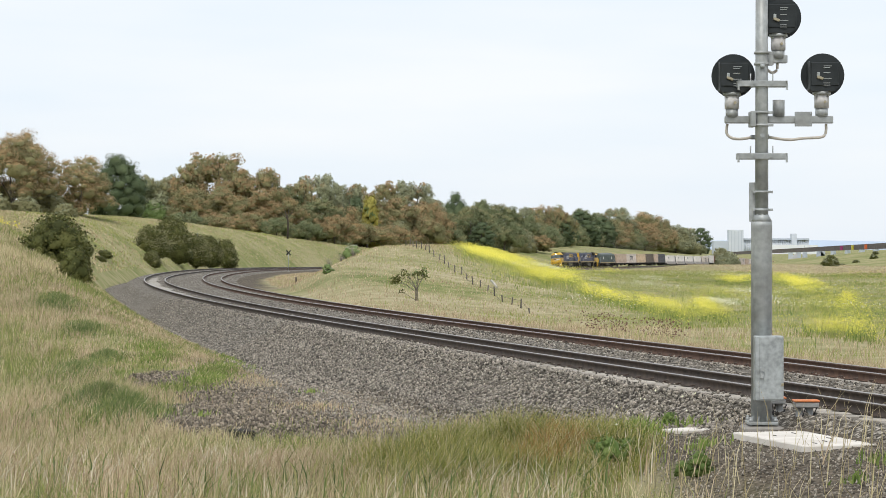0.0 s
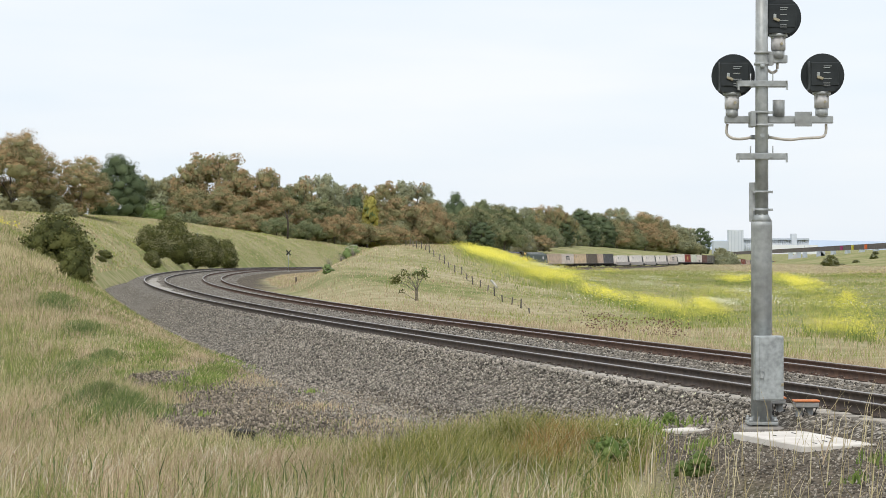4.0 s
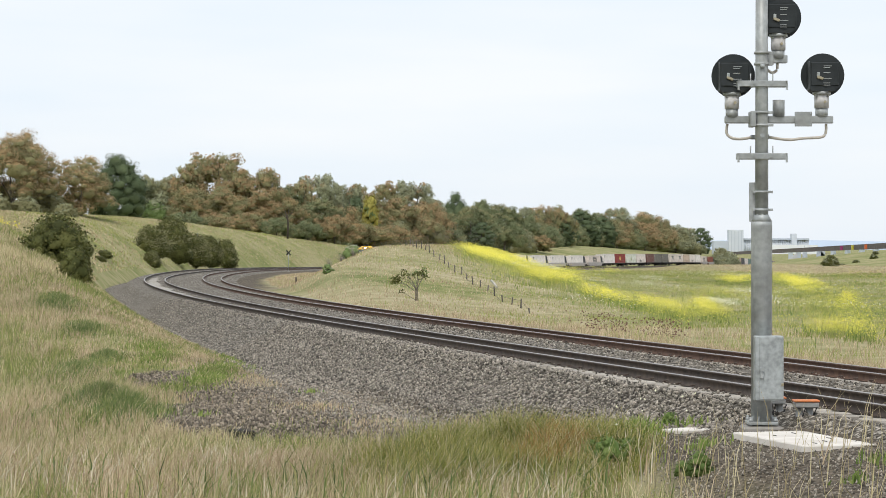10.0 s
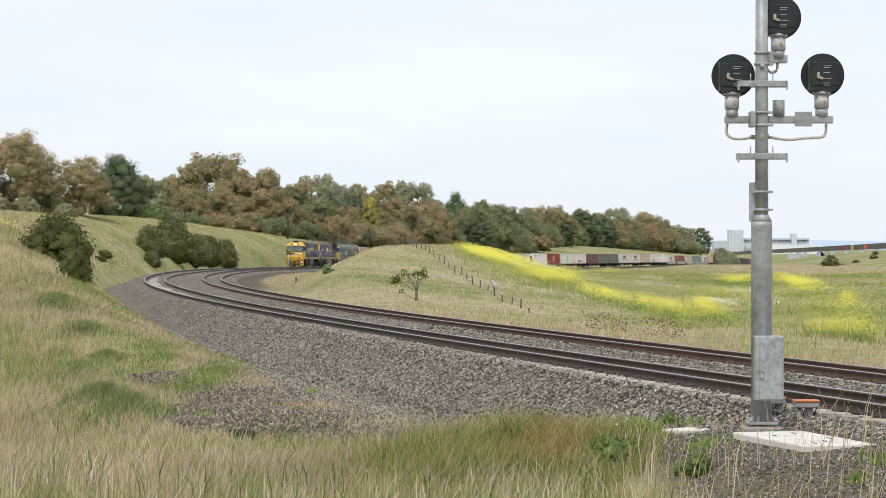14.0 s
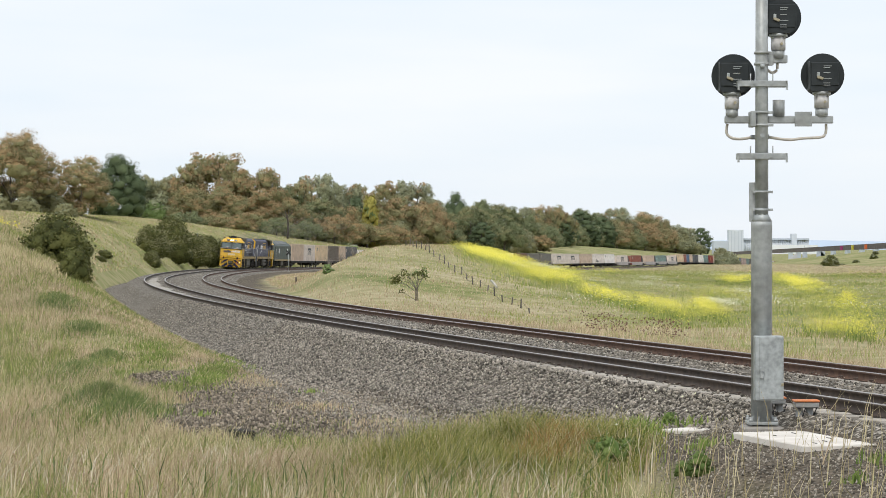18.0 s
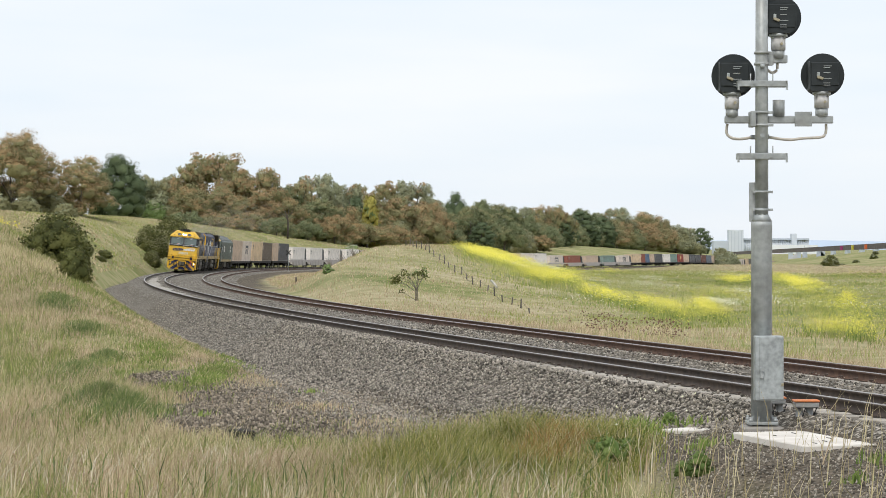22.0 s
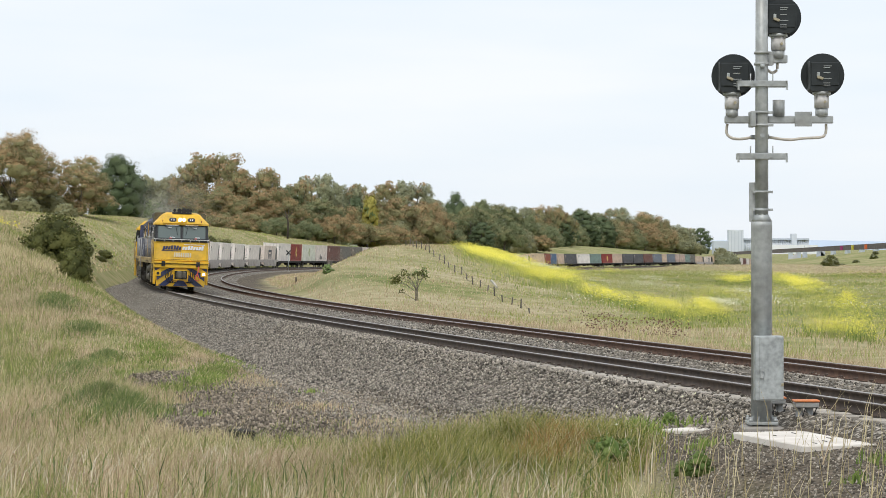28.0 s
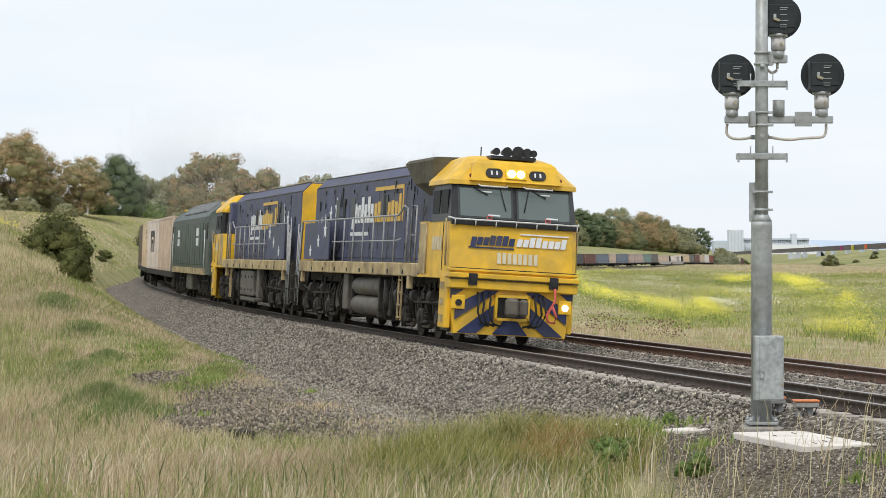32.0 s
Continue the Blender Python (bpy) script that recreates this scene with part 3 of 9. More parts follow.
def make_track(name, centre, drop, mat_side, label, cant_share):
    """Two rails with their sleepers. The sleepers near by are pieces; those far off are one mesh."""
    top = tagged(new(name), label, "railway track", kind="structure")
    profile = [(-0.075, -0.172), (0.075, -0.172), (0.075, -0.160), (0.012, -0.138), (0.010, -0.052), (0.035, -0.040), (0.036, -0.008), (0.026, 0.0), (-0.026, 0.0), (-0.036, -0.008), (-0.035, -0.040), (-0.010, -0.052), (-0.012, -0.138), (-0.075, -0.160)]
    np_prof = len(profile)
    ys = np.concatenate([np.arange(6, 80, 0.5), np.arange(80, 440, 2.0), np.arange(440, 1500, 6.0)])
    for side, lift in ((-0.7525, cant_share), (0.7525, 0.0)):
        vs = []
        for a, b in profile:
            x, y = side_step(ys, centre + side + a)
            vs.append(np.stack([x, y, line_z(ys) + drop + line_cant(ys) * lift + b], -1))
        v = np.stack(vs, 1)
        n = len(ys)
        i, j = np.meshgrid(np.arange(n - 1), np.arange(np_prof), indexing="ij")
        j2 = (j + 1) % np_prof
        quads = np.stack([i * np_prof + j, (i + 1) * np_prof + j, (i + 1) * np_prof + j2, i * np_prof + j2], -1).reshape(-1, 4)
        mi = np.where((j.ravel() >= 6) & (j.ravel() <= 8), 1, 0)
        me = np_mesh("rail", v.reshape(-1, 3), quads, None, [mat_side, M_rail_top], mi)
        mesh_part("rail", me, top)
    # sleepers
    bm = bmesh.new()
    box(bm, -1.25, 1.25, -0.11, 0.11, -0.20, 0, 0.02)
    me = bpy.data.meshes.new("sleeper")
    bm.to_mesh(me)
    bm.free()
    me.materials.append(M_concrete)
    clip = bmesh.new()
    for rx in (-0.7525, 0.7525):
        for sx in (-0.10, 0.10):
            tube(clip, [(rx + sx - 0.03, -0.05, 0.03), (rx + sx + 0.03, -0.02, 0.055), (rx + sx + 0.03, 0.03, 0.05), (rx + sx - 0.03, 0.06, 0.03)], 0.012, 5)
    clip_me = bpy.data.meshes.new("rail_clip")
    clip.to_mesh(clip_me)
    clip.free()
    clip_me.materials.append(M_clip)
    s0, s1 = length_at(14.0), length_at(420.0)
    count = 0
    far_v, far_f = [], []
    corners = np.array([(v.co.x, v.co.y, v.co.z) for v in me.vertices])
    polys = [list(p.vertices) for p in me.polygons]
    for k in range(int((s1 - s0) / 0.667)):
        y = float(on_line(s0 + 0.667 * k))
        x, yy = side_step(y, centre)
        lean = math.atan(float(line_cant(y)) * cant_share / 1.505)
        dirn = math.degrees(math.atan(float(line_x(y + 0.5) - line_x(y - 0.5))))
        m = pose(float(x), float(yy), float(line_z(y)) + drop - 0.176 + float(line_cant(y)) * cant_share / 2, 0, math.degrees(lean), -dirn)
        if count < 130:
            ob = mesh_part("sleeper", me, top)
            ob.matrix_local = m
            ob2 = mesh_part("rail_clip", clip_me, ob)
        else:
            r = np.array(m)
            far_f += [[i + len(far_v) * len(corners) for i in p] for p in polys]
            far_v.append(corners @ r[:3, :3].T + r[:3, 3])
        count += 1
    far = bpy.data.meshes.new("far_sleepers")
    far.from_pydata(np.concatenate(far_v).tolist(), [], far_f)
    far.materials.append(M_concrete)
    mesh_part("far_sleepers", far, top)["kind"] = "stuff"
    return top


make_track("railway_track", 0.0, 0.0, M_rail_a, "running track with dark worn rails on concrete sleepers", 1.0)
make_track("railway_track", TRACK_GAP, SECOND_DROP, M_rail_b, "second track with rust-brown rails on concrete sleepers", 0.9)


# ---- the train ----
SPEED = 19.168
NOSE_START = length_at(25.0) + 641.295


def ride(t, behind, wheelbase, turned=False):
    """The pose on the line, at t seconds, of a vehicle whose middle is that far behind the train's nose."""
    s = NOSE_START - SPEED * t + behind
    ya, yb = float(on_line(s - wheelbase / 2)), float(on_line(s + wheelbase / 2))
    a = Vector((float(line_x(ya)), ya, float(line_z(ya) + line_cant(ya) / 2)))
    b = Vector((float(line_x(yb)), yb, float(line_z(yb) + line_cant(yb) / 2)))
    d, mid = b - a, (a + b) / 2
    yaw = -math.degrees(math.atan2(d.x, d.y))
    pitch = math.degrees(math.atan2(d.z, math.hypot(d.x, d.y)))
    lean = math.degrees(math.asin(float(line_cant((ya + yb) / 2)) / 1.505))
    m = pose(mid.x, mid.y, mid.z, pitch, lean, yaw)
    return m @ pose(0, 0, 0, 0, 0, 180) if turned else m


rolling = []  # (thing, metres behind the nose, wheelbase, turned, lift)


def M_paint(name, rgb, dirt=(0.12, 0.09, 0.07), amount=0.45, rough=0.55, scale=0.9):
    c = srgb(*rgb)
    return surface(name, [v * 0.88 for v in c[:3]], [min(1, v * 1.1) for v in c[:3]], 3.0, rough, bump=0.05, dirt=dirt, dirt_amount=amount, dirt_scale=scale)


PAINT = {
    "cream": M_paint("cream_box_paint", (208, 184, 162), amount=0.3), "white": M_paint("white_box_paint", (238, 230, 222), amount=0.18),
    "tan": M_paint("tan_box_paint", (222, 196, 162), amount=0.3), "umber": M_paint("umber_box_paint", (112, 100, 88)),
    "charcoal": M_paint("charcoal_box_paint", (88, 88, 92)), "red": M_paint("red_box_paint", (150, 52, 44)),
    "brown": M_paint("brown_box_paint", (118, 78, 70)), "grey": M_paint("grey_box_paint", (116, 112, 104)),
    "teal": M_paint("teal_box_paint", (128, 150, 142)), "blue": M_paint("blue_box_paint", (88, 112, 142)),
    "slate": M_paint("slate_box_paint", (118, 126, 138)), "pale": M_paint("pale_box_paint", (232, 220, 210), amount=0.25),
    "pink": M_paint("pinkish_box_paint", (196, 172, 160)), "rust": M_paint("rusty_box_paint", (150, 84, 66)),
    "mint": M_paint("mint_white_box_paint", (226, 226, 210), amount=0.25), "logo": M_paint("marked_white_box_paint", (226, 212, 200), amount=0.25),
}
M_under = surface("grimy_underframe_steel", (0.014, 0.012, 0.010), (0.034, 0.029, 0.024), 5, 0.85, dirt=(0.07, 0.055, 0.042), dirt_amount=0.45, dirt_scale=2.5)
M_wheel = surface("wheel_steel", (0.022, 0.019, 0.016), (0.05, 0.043, 0.037), 7, 0.6, metal=0.3)
M_well = surface("well_wagon_grey_paint", (0.44, 0.40, 0.375), (0.54, 0.495, 0.46), 2, 0.7, dirt=(0.25, 0.20, 0.16), dirt_amount=0.5, dirt_scale=1.4)
M_dark = surface("black_paint", (0.018, 0.018, 0.018), (0.035, 0.034, 0.033), 5, 0.6)
M_mark_black = surface("dark_marking", (0.05, 0.05, 0.055), (0.08, 0.08, 0.085), 5, 0.6)
M_mark_gold = surface("yellow_marking", (0.72, 0.53, 0.10), (0.80, 0.62, 0.16), 5, 0.6)
M_mark_green = surface("olive_green_marking", (0.33, 0.36, 0.14), (0.40, 0.44, 0.2), 5, 0.6)
COLOUR_WORDS = {"logo": "white dark-marked", "pale": "pale cream grey-printed", "mint": "pale mint green-marked", "red": "red yellow-marked"}


def bogie_mesh():
    bm = bmesh.new()
    for x in (-0.98, 0.98):
        prism(bm, [(-1.25, 0.42), (-1.25, 0.60), (-0.55, 0.66), (-0.3, 0.86), (0.3, 0.86), (0.55, 0.66), (1.25, 0.60), (1.25, 0.42), (0.6, 0.44), (0.35, 0.28), (-0.35, 0.28), (-0.6, 0.44)], x - 0.07, x + 0.07, axis="x")
        for sy in (-0.13, 0.0, 0.13):
            tube(bm, [(x, sy, 0.3), (x, sy, 0.6)], 0.05, 6)
    box(bm, -1.0, 1.0, -0.2, 0.2, 0.48, 0.84, 0.03)
    me = bpy.data.meshes.new("bogie")
    bm.to_mesh(me)
    bm.free()
    me.materials.append(M_under)
    return me


def wheelset_mesh(r=0.46):
    bm = bmesh.new()
    tube(bm, [(-1.0, 0, 0), (1.0, 0, 0)], 0.08, 8)
    for sx in (-1, 1):
        tube(bm, [(sx * 0.70, 0, 0), (sx * 0.725, 0, 0)], r + 0.025, 20)
        tube(bm, [(sx * 0.726, 0, 0), (sx * 0.80, 0, 0)], r, 20)
        tube(bm, [(sx * 0.81, 0, 0), (sx * 1.06, 0, 0)], 0.13, 8)
    me = bpy.data.meshes.new("wheelset")
    bm.to_mesh(me)
    bm.free()
    me.materials.append(M_wheel)
    return me


BOGIE, WHEELSET = bogie_mesh(), wheelset_mesh()


def add_bogie(root, y):
    b = mesh_part("bogie", BOGIE, root)
    b.location = (0, y, 0)
    for dy in (-0.9, 0.9):
        w = mesh_part("wheelset", WHEELSET, b)
        w.location = (0, dy, 0.46)


def flat_wagon(length):
    root = new("container_flat_wagon")
    bm = bmesh.new()
    h = length / 2
    box(bm, -0.45, 0.45, -h + 0.3, h - 0.3, 0.70, 1.0, 0.02)
    for x in (-1.22, 1.10):
        box(bm, x, x + 0.12, -h + 0.3, h - 0.3, 0.80, 1.08, 0.015)
    k = int(length / 1.5)
    for i in range(k + 1):
        y = -h + 0.4 + (length - 0.8) * i / k
        box(bm, -1.2, 1.2, y - 0.07, y + 0.07, 0.84, 1.06)
    part("frame", bm, M_under, root)
    for sy in (-1, 1):
        bm = bmesh.new()
        box(bm, -0.12, 0.12, -0.45, 0.35, 0.78, 1.0, 0.03)
        c = part("coupler", bm, M_under, root)
        c.location = (0, sy * h, 0)
        add_bogie(root, sy * (h - 2.0))
    bm = bmesh.new()
    tube(bm, [(-0.6, -1.3, 0.62), (-0.6, 1.3, 0.62)], 0.22, 10)
    box(bm, 0.3, 0.9, -0.7, 0.6, 0.45, 0.8, 0.03)
    part("brake_gear", bm, M_under, root)
    return root


def well_wagon(length):
    root = new("well_wagon")
    h = length / 2
    for sx in (-1, 1):
        bm = bmesh.new()
        outline = [(-h + 0.25, 0.95), (-h + 0.25, 1.32), (h - 0.25, 1.32), (h - 0.25, 0.95), (h - 2.3, 0.95), (h - 2.7, 0.36), (-h + 2.7, 0.36), (-h + 2.3, 0.95)]
        prism(bm, outline, sx * 1.34 - 0.05, sx * 1.34 + 0.05, axis="x")
        for i in range(9):
            y = -h + 3.0 + (length - 6.0) * i / 8
            box(bm, sx * 1.40 - 0.03, sx * 1.40 + 0.03, y - 0.05, y + 0.05, 0.40, 1.28)
        part("side_sill", bm, M_well, root)
    bm = bmesh.new()
    box(bm, -1.28, 1.28, -h + 2.7, h - 2.7, 0.36, 0.46)
    part("well_floor", bm, M_under, root)
    for sy in (-1, 1):
        bm = bmesh.new()
        box(bm, -1.28, 1.28, sy * (h - 1.25) - 1.05, sy * (h - 1.25) + 1.05, 1.02, 1.2, 0.02)
        part("end_platform", bm, M_well, root)
        if sy > 0:
            # black block added to make the gap between boxes dark
            bm = bmesh.new()
            prism(bm, [(h - 2.45, 1.2), (h - 0.5, 1.2), (h - 0.9, 2.95), (h - 2.35, 3.25)], -1.15, 1.15, axis="x")
            part("dark_gap_block", bm, M_dark, root)
        add_bogie(root, sy * (h - 0.9))
    return root


CONTAINER_CACHE = {}


def quick(name, bm, mat):
    me = bpy.data.meshes.new(name)
    bm.to_mesh(me)
    bm.free()
    me.materials.append(mat)
    return me


def container_mesh(length, height, colour):
    """The pieces of a box: name, mesh, place and turn about z."""
    key = (round(length, 1), height, colour)
    if key in CONTAINER_CACHE:
        return CONTAINER_CACHE[key]
    h, w, mat = length / 2, 1.22, PAINT[colour]
    n = max(8, int((length - 0.3) / 0.30))
    ys = []
    for i in range(n):
        a = -h + 0.15 + (length - 0.3) * i / n
        b = (length - 0.3) / n
        ys += [(a, 0.0), (a + 0.36 * b, 0.0), (a + 0.5 * b, 0.036), (a + 0.86 * b, 0.036)]
    ys.append((h - 0.15, 0.0))
    bm = bmesh.new()
    lo = [bm.verts.new((w - 0.045 + d, y, 0.14)) for y, d in ys]
    hi = [bm.verts.new((w - 0.045 + d, y, height - 0.11)) for y, d in ys]
    for i in range(len(ys) - 1):
        bm.faces.new((lo[i], lo[i + 1], hi[i + 1], hi[i]))
    wall = quick("side_wall", bm, mat)
    bm = bmesh.new()
    box(bm, w - 0.1, w, -h, h, 0, 0.145, 0.008)
    low = quick("bottom_rail", bm, mat)
    bm = bmesh.new()
    box(bm, w - 0.08, w, -h, h, height - 0.12, height, 0.008)
    high = quick("top_rail", bm, mat)
    bm = bmesh.new()
    box(bm, -w + 0.05, w - 0.05, -h + 0.05, h - 0.05, height - 0.07, height - 0.03)
    roof = quick("roof", bm, mat)
    bm = bmesh.new()
    box(bm, -w + 0.05, w - 0.05, h - 0.09, h - 0.05, 0.1, height - 0.1)
    end = quick("end_wall", bm, mat)
    bm = bmesh.new()
    box(bm, -0.05, 0.05, -0.09, 0.09, -0.004, height + 0.006, 0.012)
    post = quick("corner_post", bm, mat)
    bm = bmesh.new()
    tube(bm, [(0, 0.0, 0.1), (0, 0.0, height - 0.1)], 0.022, 6)
    box(bm, -0.14, 0.14, -0.02, 0.02, 1.05, 1.13)
    rod = quick("lock_rod", bm, M_well)
    pieces = [(nm, me, (0, 0, 0), turn) for nm, me in (("side_wall", wall), ("bottom_rail", low), ("top_rail", high), ("end_wall", end)) for turn in (0, math.pi)]
    pieces.append(("roof", roof, (0, 0, 0), 0))
    pieces += [("corner_post", post, (sx * 1.175, sy * (h - 0.085), 0), 0) for sx in (-1, 1) for sy in (-1, 1)]
    pieces += [("lock_rod", rod, (x, -h + 0.03, 0), 0) for x in (-0.85, -0.35, 0.35, 0.85)]
    CONTAINER_CACHE[key] = pieces
    return pieces


def mark(root, colour, h, height):
    """The printed mark on both long sides of a box, in plain shapes."""
    for sx in (-1, 1):
        x = sx * 1.224
        bm = bmesh.new()
        def slab(y0, y1, z0, z1, mi=0):
            box(bm, x - 0.004, x + 0.004, y0, y1, z0, z1, mi=mi)
        if colour == "cream":
            bm.free()
            continue
        if colour == "logo":
            slab(-1.9, -1.35, 0.95, height - 0.7), slab(1.35, 1.9, 0.95, height - 0.7), slab(-1.9, 1.9, height - 0.95, height - 0.6)
            slab(-0.75, -0.35, 0.95, 1.5), slab(0.35, 0.75, 0.95, 1.5), slab(-0.75, 0.75, 1.45, 1.65)
            mats = M_mark_black
        elif colour in ("red", "mint"):
            for k in (0,):
                fs = prism(bm, [(k, height * 0.5 - 0.85), (k + 0.95, height * 0.5), (k, height * 0.5 + 0.85), (k - 0.95, height * 0.5)], x - 0.004, x + 0.004, axis="x")
                fs = prism(bm, [(k, height * 0.5 - 0.35), (k + 0.38, height * 0.5), (k, height * 0.5 + 0.35), (k - 0.38, height * 0.5)], x - 0.007, x + 0.007, axis="x", mi=1)
            mats = [M_mark_gold if colour == "red" else M_mark_green, PAINT[colour]]
        elif colour == "pale":
            prism(bm, [(-2.2, 0.3), (-1.9, 1.1), (-1.5, 1.35), (-1.1, 0.9), (0.3, 0.8), (0.8, 0.3)], x - 0.004, x + 0.004, axis="x")
            mats = PAINT["grey"]
        else:
            slab(-h + 0.7, -h + 1.6, height - 0.75, height - 0.5)
            slab(-h + 0.7, -h + 1.3, height - 1.05, height - 0.85)
            mats = PAINT["grey"] if colour in ("cream", "white", "tan", "pink", "teal") else PAINT["pink"]
        part("side_mark", bm, mats, root)


def container(length, height, colour):
    root = new("shipping_container")
    words = COLOUR_WORDS.get(colour, colour)
    tagged(root, f"{words} steel shipping container on a wagon", "container", "containers on the train")
    for nm, me, at, turn in container_mesh(length, height, colour):
        p = mesh_part(nm, me, root)
        p.location, p.rotation_euler = at, (0, 0, turn)
    mark(root, colour, length / 2, height)
    return root


# each wagon: kind, metres behind the nose, length, its boxes (length in feet, colour)
CONSIST = (
    "flat 64.8 27.6 40cream 40logo; flat 92.9 26.0 40tan 40umber; flat 119.2 19.6 20cream 40charcoal;"
    "well 140 20 48white; well 160 19.8 48white; well 179.8 20.4 48white; well 200.2 20.6 48white; well 220.8 19.8 48logo;"
    "flat 241 28 40white 40red; flat 269.3 28.9 40mint 40pale; flat 298.4 25.6 40brown 40grey; flat 324.2 12.3 40grey;"
    "flat 336.8 30 48logo 48logo; flat 367 28 40cream 40pale; flat 395.2 13.2 40white;"
    "well 409 18.4 48logo; well 427.4 20 48rust; well 447.4 20.6 48cream; well 468 19.4 48teal; well 487.4 19.6 48logo;"
    "flat 507.3 26.6 40tan 20rust 20blue; flat 534.2 21.6 20cream 40charcoal; flat 556 28 40white 40teal; flat 584.2 25.6 40red 40cream;"
    "flat 610 29.8 40charcoal 40charcoal; flat 640 14 40brown; flat 654.3 24.6 40slate 20cream; flat 679.4 23.8 40slate 20pink;"
    "flat 703.6 36.4 40pink 40teal 40grey; well 740.6 23 48cream; well 764 25 48logo; flat 789.6 25 40tan 40grey; flat 815 26 40brown 40cream;"
    "flat 841.4 26 40white 40rust; flat 868 26 40grey 40white; flat 894.4 26 40brown 40white; flat 921 26 40cream 40charcoal; flat 947.4 26 40white 40brown")


def make_wagons():
    built = {}
    for item in CONSIST.split(";"):
        kind, start, length, *boxes = item.split()
        start, length = float(start), float(length)
        key = (kind, round(length, 0))
        if key not in built:
            w = flat_wagon(length - 0.5) if kind == "flat" else well_wagon(length - 0.4)
            built[key] = w
        else:
            w = copy_thing(built[key], Matrix())
        if kind == "flat":
            tagged(w, "grimy dark steel container flat wagon on two bogies", "wagon", "wagons of the train")
        else:
            tagged(w, "grey low well wagon carrying one container", "wagon", "wagons of the train")
        base = length - (4.4 if kind == "flat" else 2.2)
        mid = start + length / 2
        rolling.append((w, mid, base, False, 0.0))
        feet = [float(b[:2]) for b in boxes]
        room = length - 1.0 if kind == "flat" else 13.6
        lo = mid - room / 2
        for b, f in zip(boxes, feet):
            size = room * f / sum(feet)
            c = container(min(size - 0.12, f * 0.3048 + 1.0), 2.75 if kind == "flat" else 2.9, b[2:])
            rolling.append((c, lo + size / 2, base, False, (1.09 if kind == "flat" else 0.47), mid))
            lo += size


make_wagons()


# ---- the locomotives ----
M_yellow = M_paint("locomotive_yellow_paint", (232, 184, 48), dirt=(0.36, 0.25, 0.10), amount=0.5, rough=0.45, scale=1.4)
M_tan = surface("dusty_yellow_sill_paint", (0.40, 0.30, 0.14), (0.56, 0.44, 0.24), 3, 0.75, dirt=(0.17, 0.115, 0.07), dirt_amount=0.85, dirt_scale=1.9)
M_blue = surface("faded_blue_paint", (0.064, 0.070, 0.128), (0.092, 0.100, 0.168), 1.6, 0.6, dirt=(0.085, 0.082, 0.085), dirt_amount=0.8, dirt_scale=1.1, spec=0.3)
M_stripe = surface("blue_stripe_paint", (0.020, 0.029, 0.085), (0.034, 0.045, 0.115), 4, 0.5, dirt=(0.10, 0.085, 0.06), dirt_amount=0.6)
M_black = surface("window_band_black", (0.014, 0.015, 0.016), (0.03, 0.03, 0.032), 4, 0.45)
M_wedge = surface("sooty_intake_paint", (0.075, 0.066, 0.042), (0.125, 0.110, 0.072), 3, 0.85, dirt=(0.03, 0.027, 0.025), dirt_amount=0.7)
M_white_mark = surface("white_lettering_paint", (0.66, 0.66, 0.66), (0.78, 0.78, 0.77), 6, 0.6)
M_grey_mark = surface("faded_grey_lettering", (0.60, 0.53, 0.36), (0.66, 0.60, 0.44), 6, 0.6)
M_gold_mark = surface("gold_lettering_paint", (0.62, 0.38, 0.07), (0.72, 0.46, 0.10), 6, 0.6)
M_grime = surface("oily_brown_grime", (0.014, 0.012, 0.010), (0.048, 0.041, 0.033), 5, 0.75, dirt=(0.03, 0.027, 0.023), dirt_amount=0.6, dirt_scale=2.2)
M_tank = surface("dusty_grey_tank_paint", (0.080, 0.073, 0.058), (0.150, 0.137, 0.110), 3, 0.7, dirt=(0.12, 0.10, 0.08), dirt_amount=0.6, dirt_scale=1.5)
M_rail_grey = surface("grey_handrail_paint", (0.26, 0.26, 0.27), (0.40, 0.40, 0.40), 8, 0.5)
M_white_rail = surface("white_handrail_paint", (0.62, 0.62, 0.60), (0.75, 0.75, 0.73), 8, 0.5)
M_hose = surface("black_rubber_hose", (0.015, 0.015, 0.016), (0.03, 0.03, 0.03), 8, 0.7)
M_red_hose = surface("red_rope", (0.55, 0.09, 0.07), (0.70, 0.15, 0.12), 12, 0.8)
M_lamp_on = surface("lit_headlight", (1.0, 0.97, 0.9), (1.0, 0.97, 0.9), 1, 0.3, bump=0, emit=7.0)
M_ditch_on = surface("lit_ditch_light", (0.95, 0.97, 1.0), (0.95, 0.97, 1.0), 1, 0.3, bump=0, emit=1.6)
M_lamp_off = surface("unlit_lens", (0.35, 0.35, 0.36), (0.45, 0.45, 0.46), 4, 0.15, bump=0)
M_marker = surface("dark_marker_lens", (0.10, 0.02, 0.02), (0.16, 0.03, 0.03), 4, 0.2, bump=0)
# windscreen tint is lightened to hold a reflection of the sky
M_screen = glass("sky_tinted_windscreen", (0.105, 0.135, 0.125), 0.08)
M_side_glass = glass("dark_side_glass", (0.006, 0.007, 0.008), 0.5)
M_side_glass.node_tree.nodes["Principled BSDF"].inputs["Specular IOR Level"].default_value = 0.12
M_frame = surface("dark_grey_window_frame", (0.035, 0.037, 0.037), (0.06, 0.062, 0.062), 5, 0.6)
M_cabin = surface("grey_cab_trim", (0.16, 0.17, 0.17), (0.24, 0.25, 0.25), 3, 0.8)
M_sticker = surface("white_paper_sheet", (0.62, 0.64, 0.64), (0.70, 0.72, 0.72), 3, 0.8)
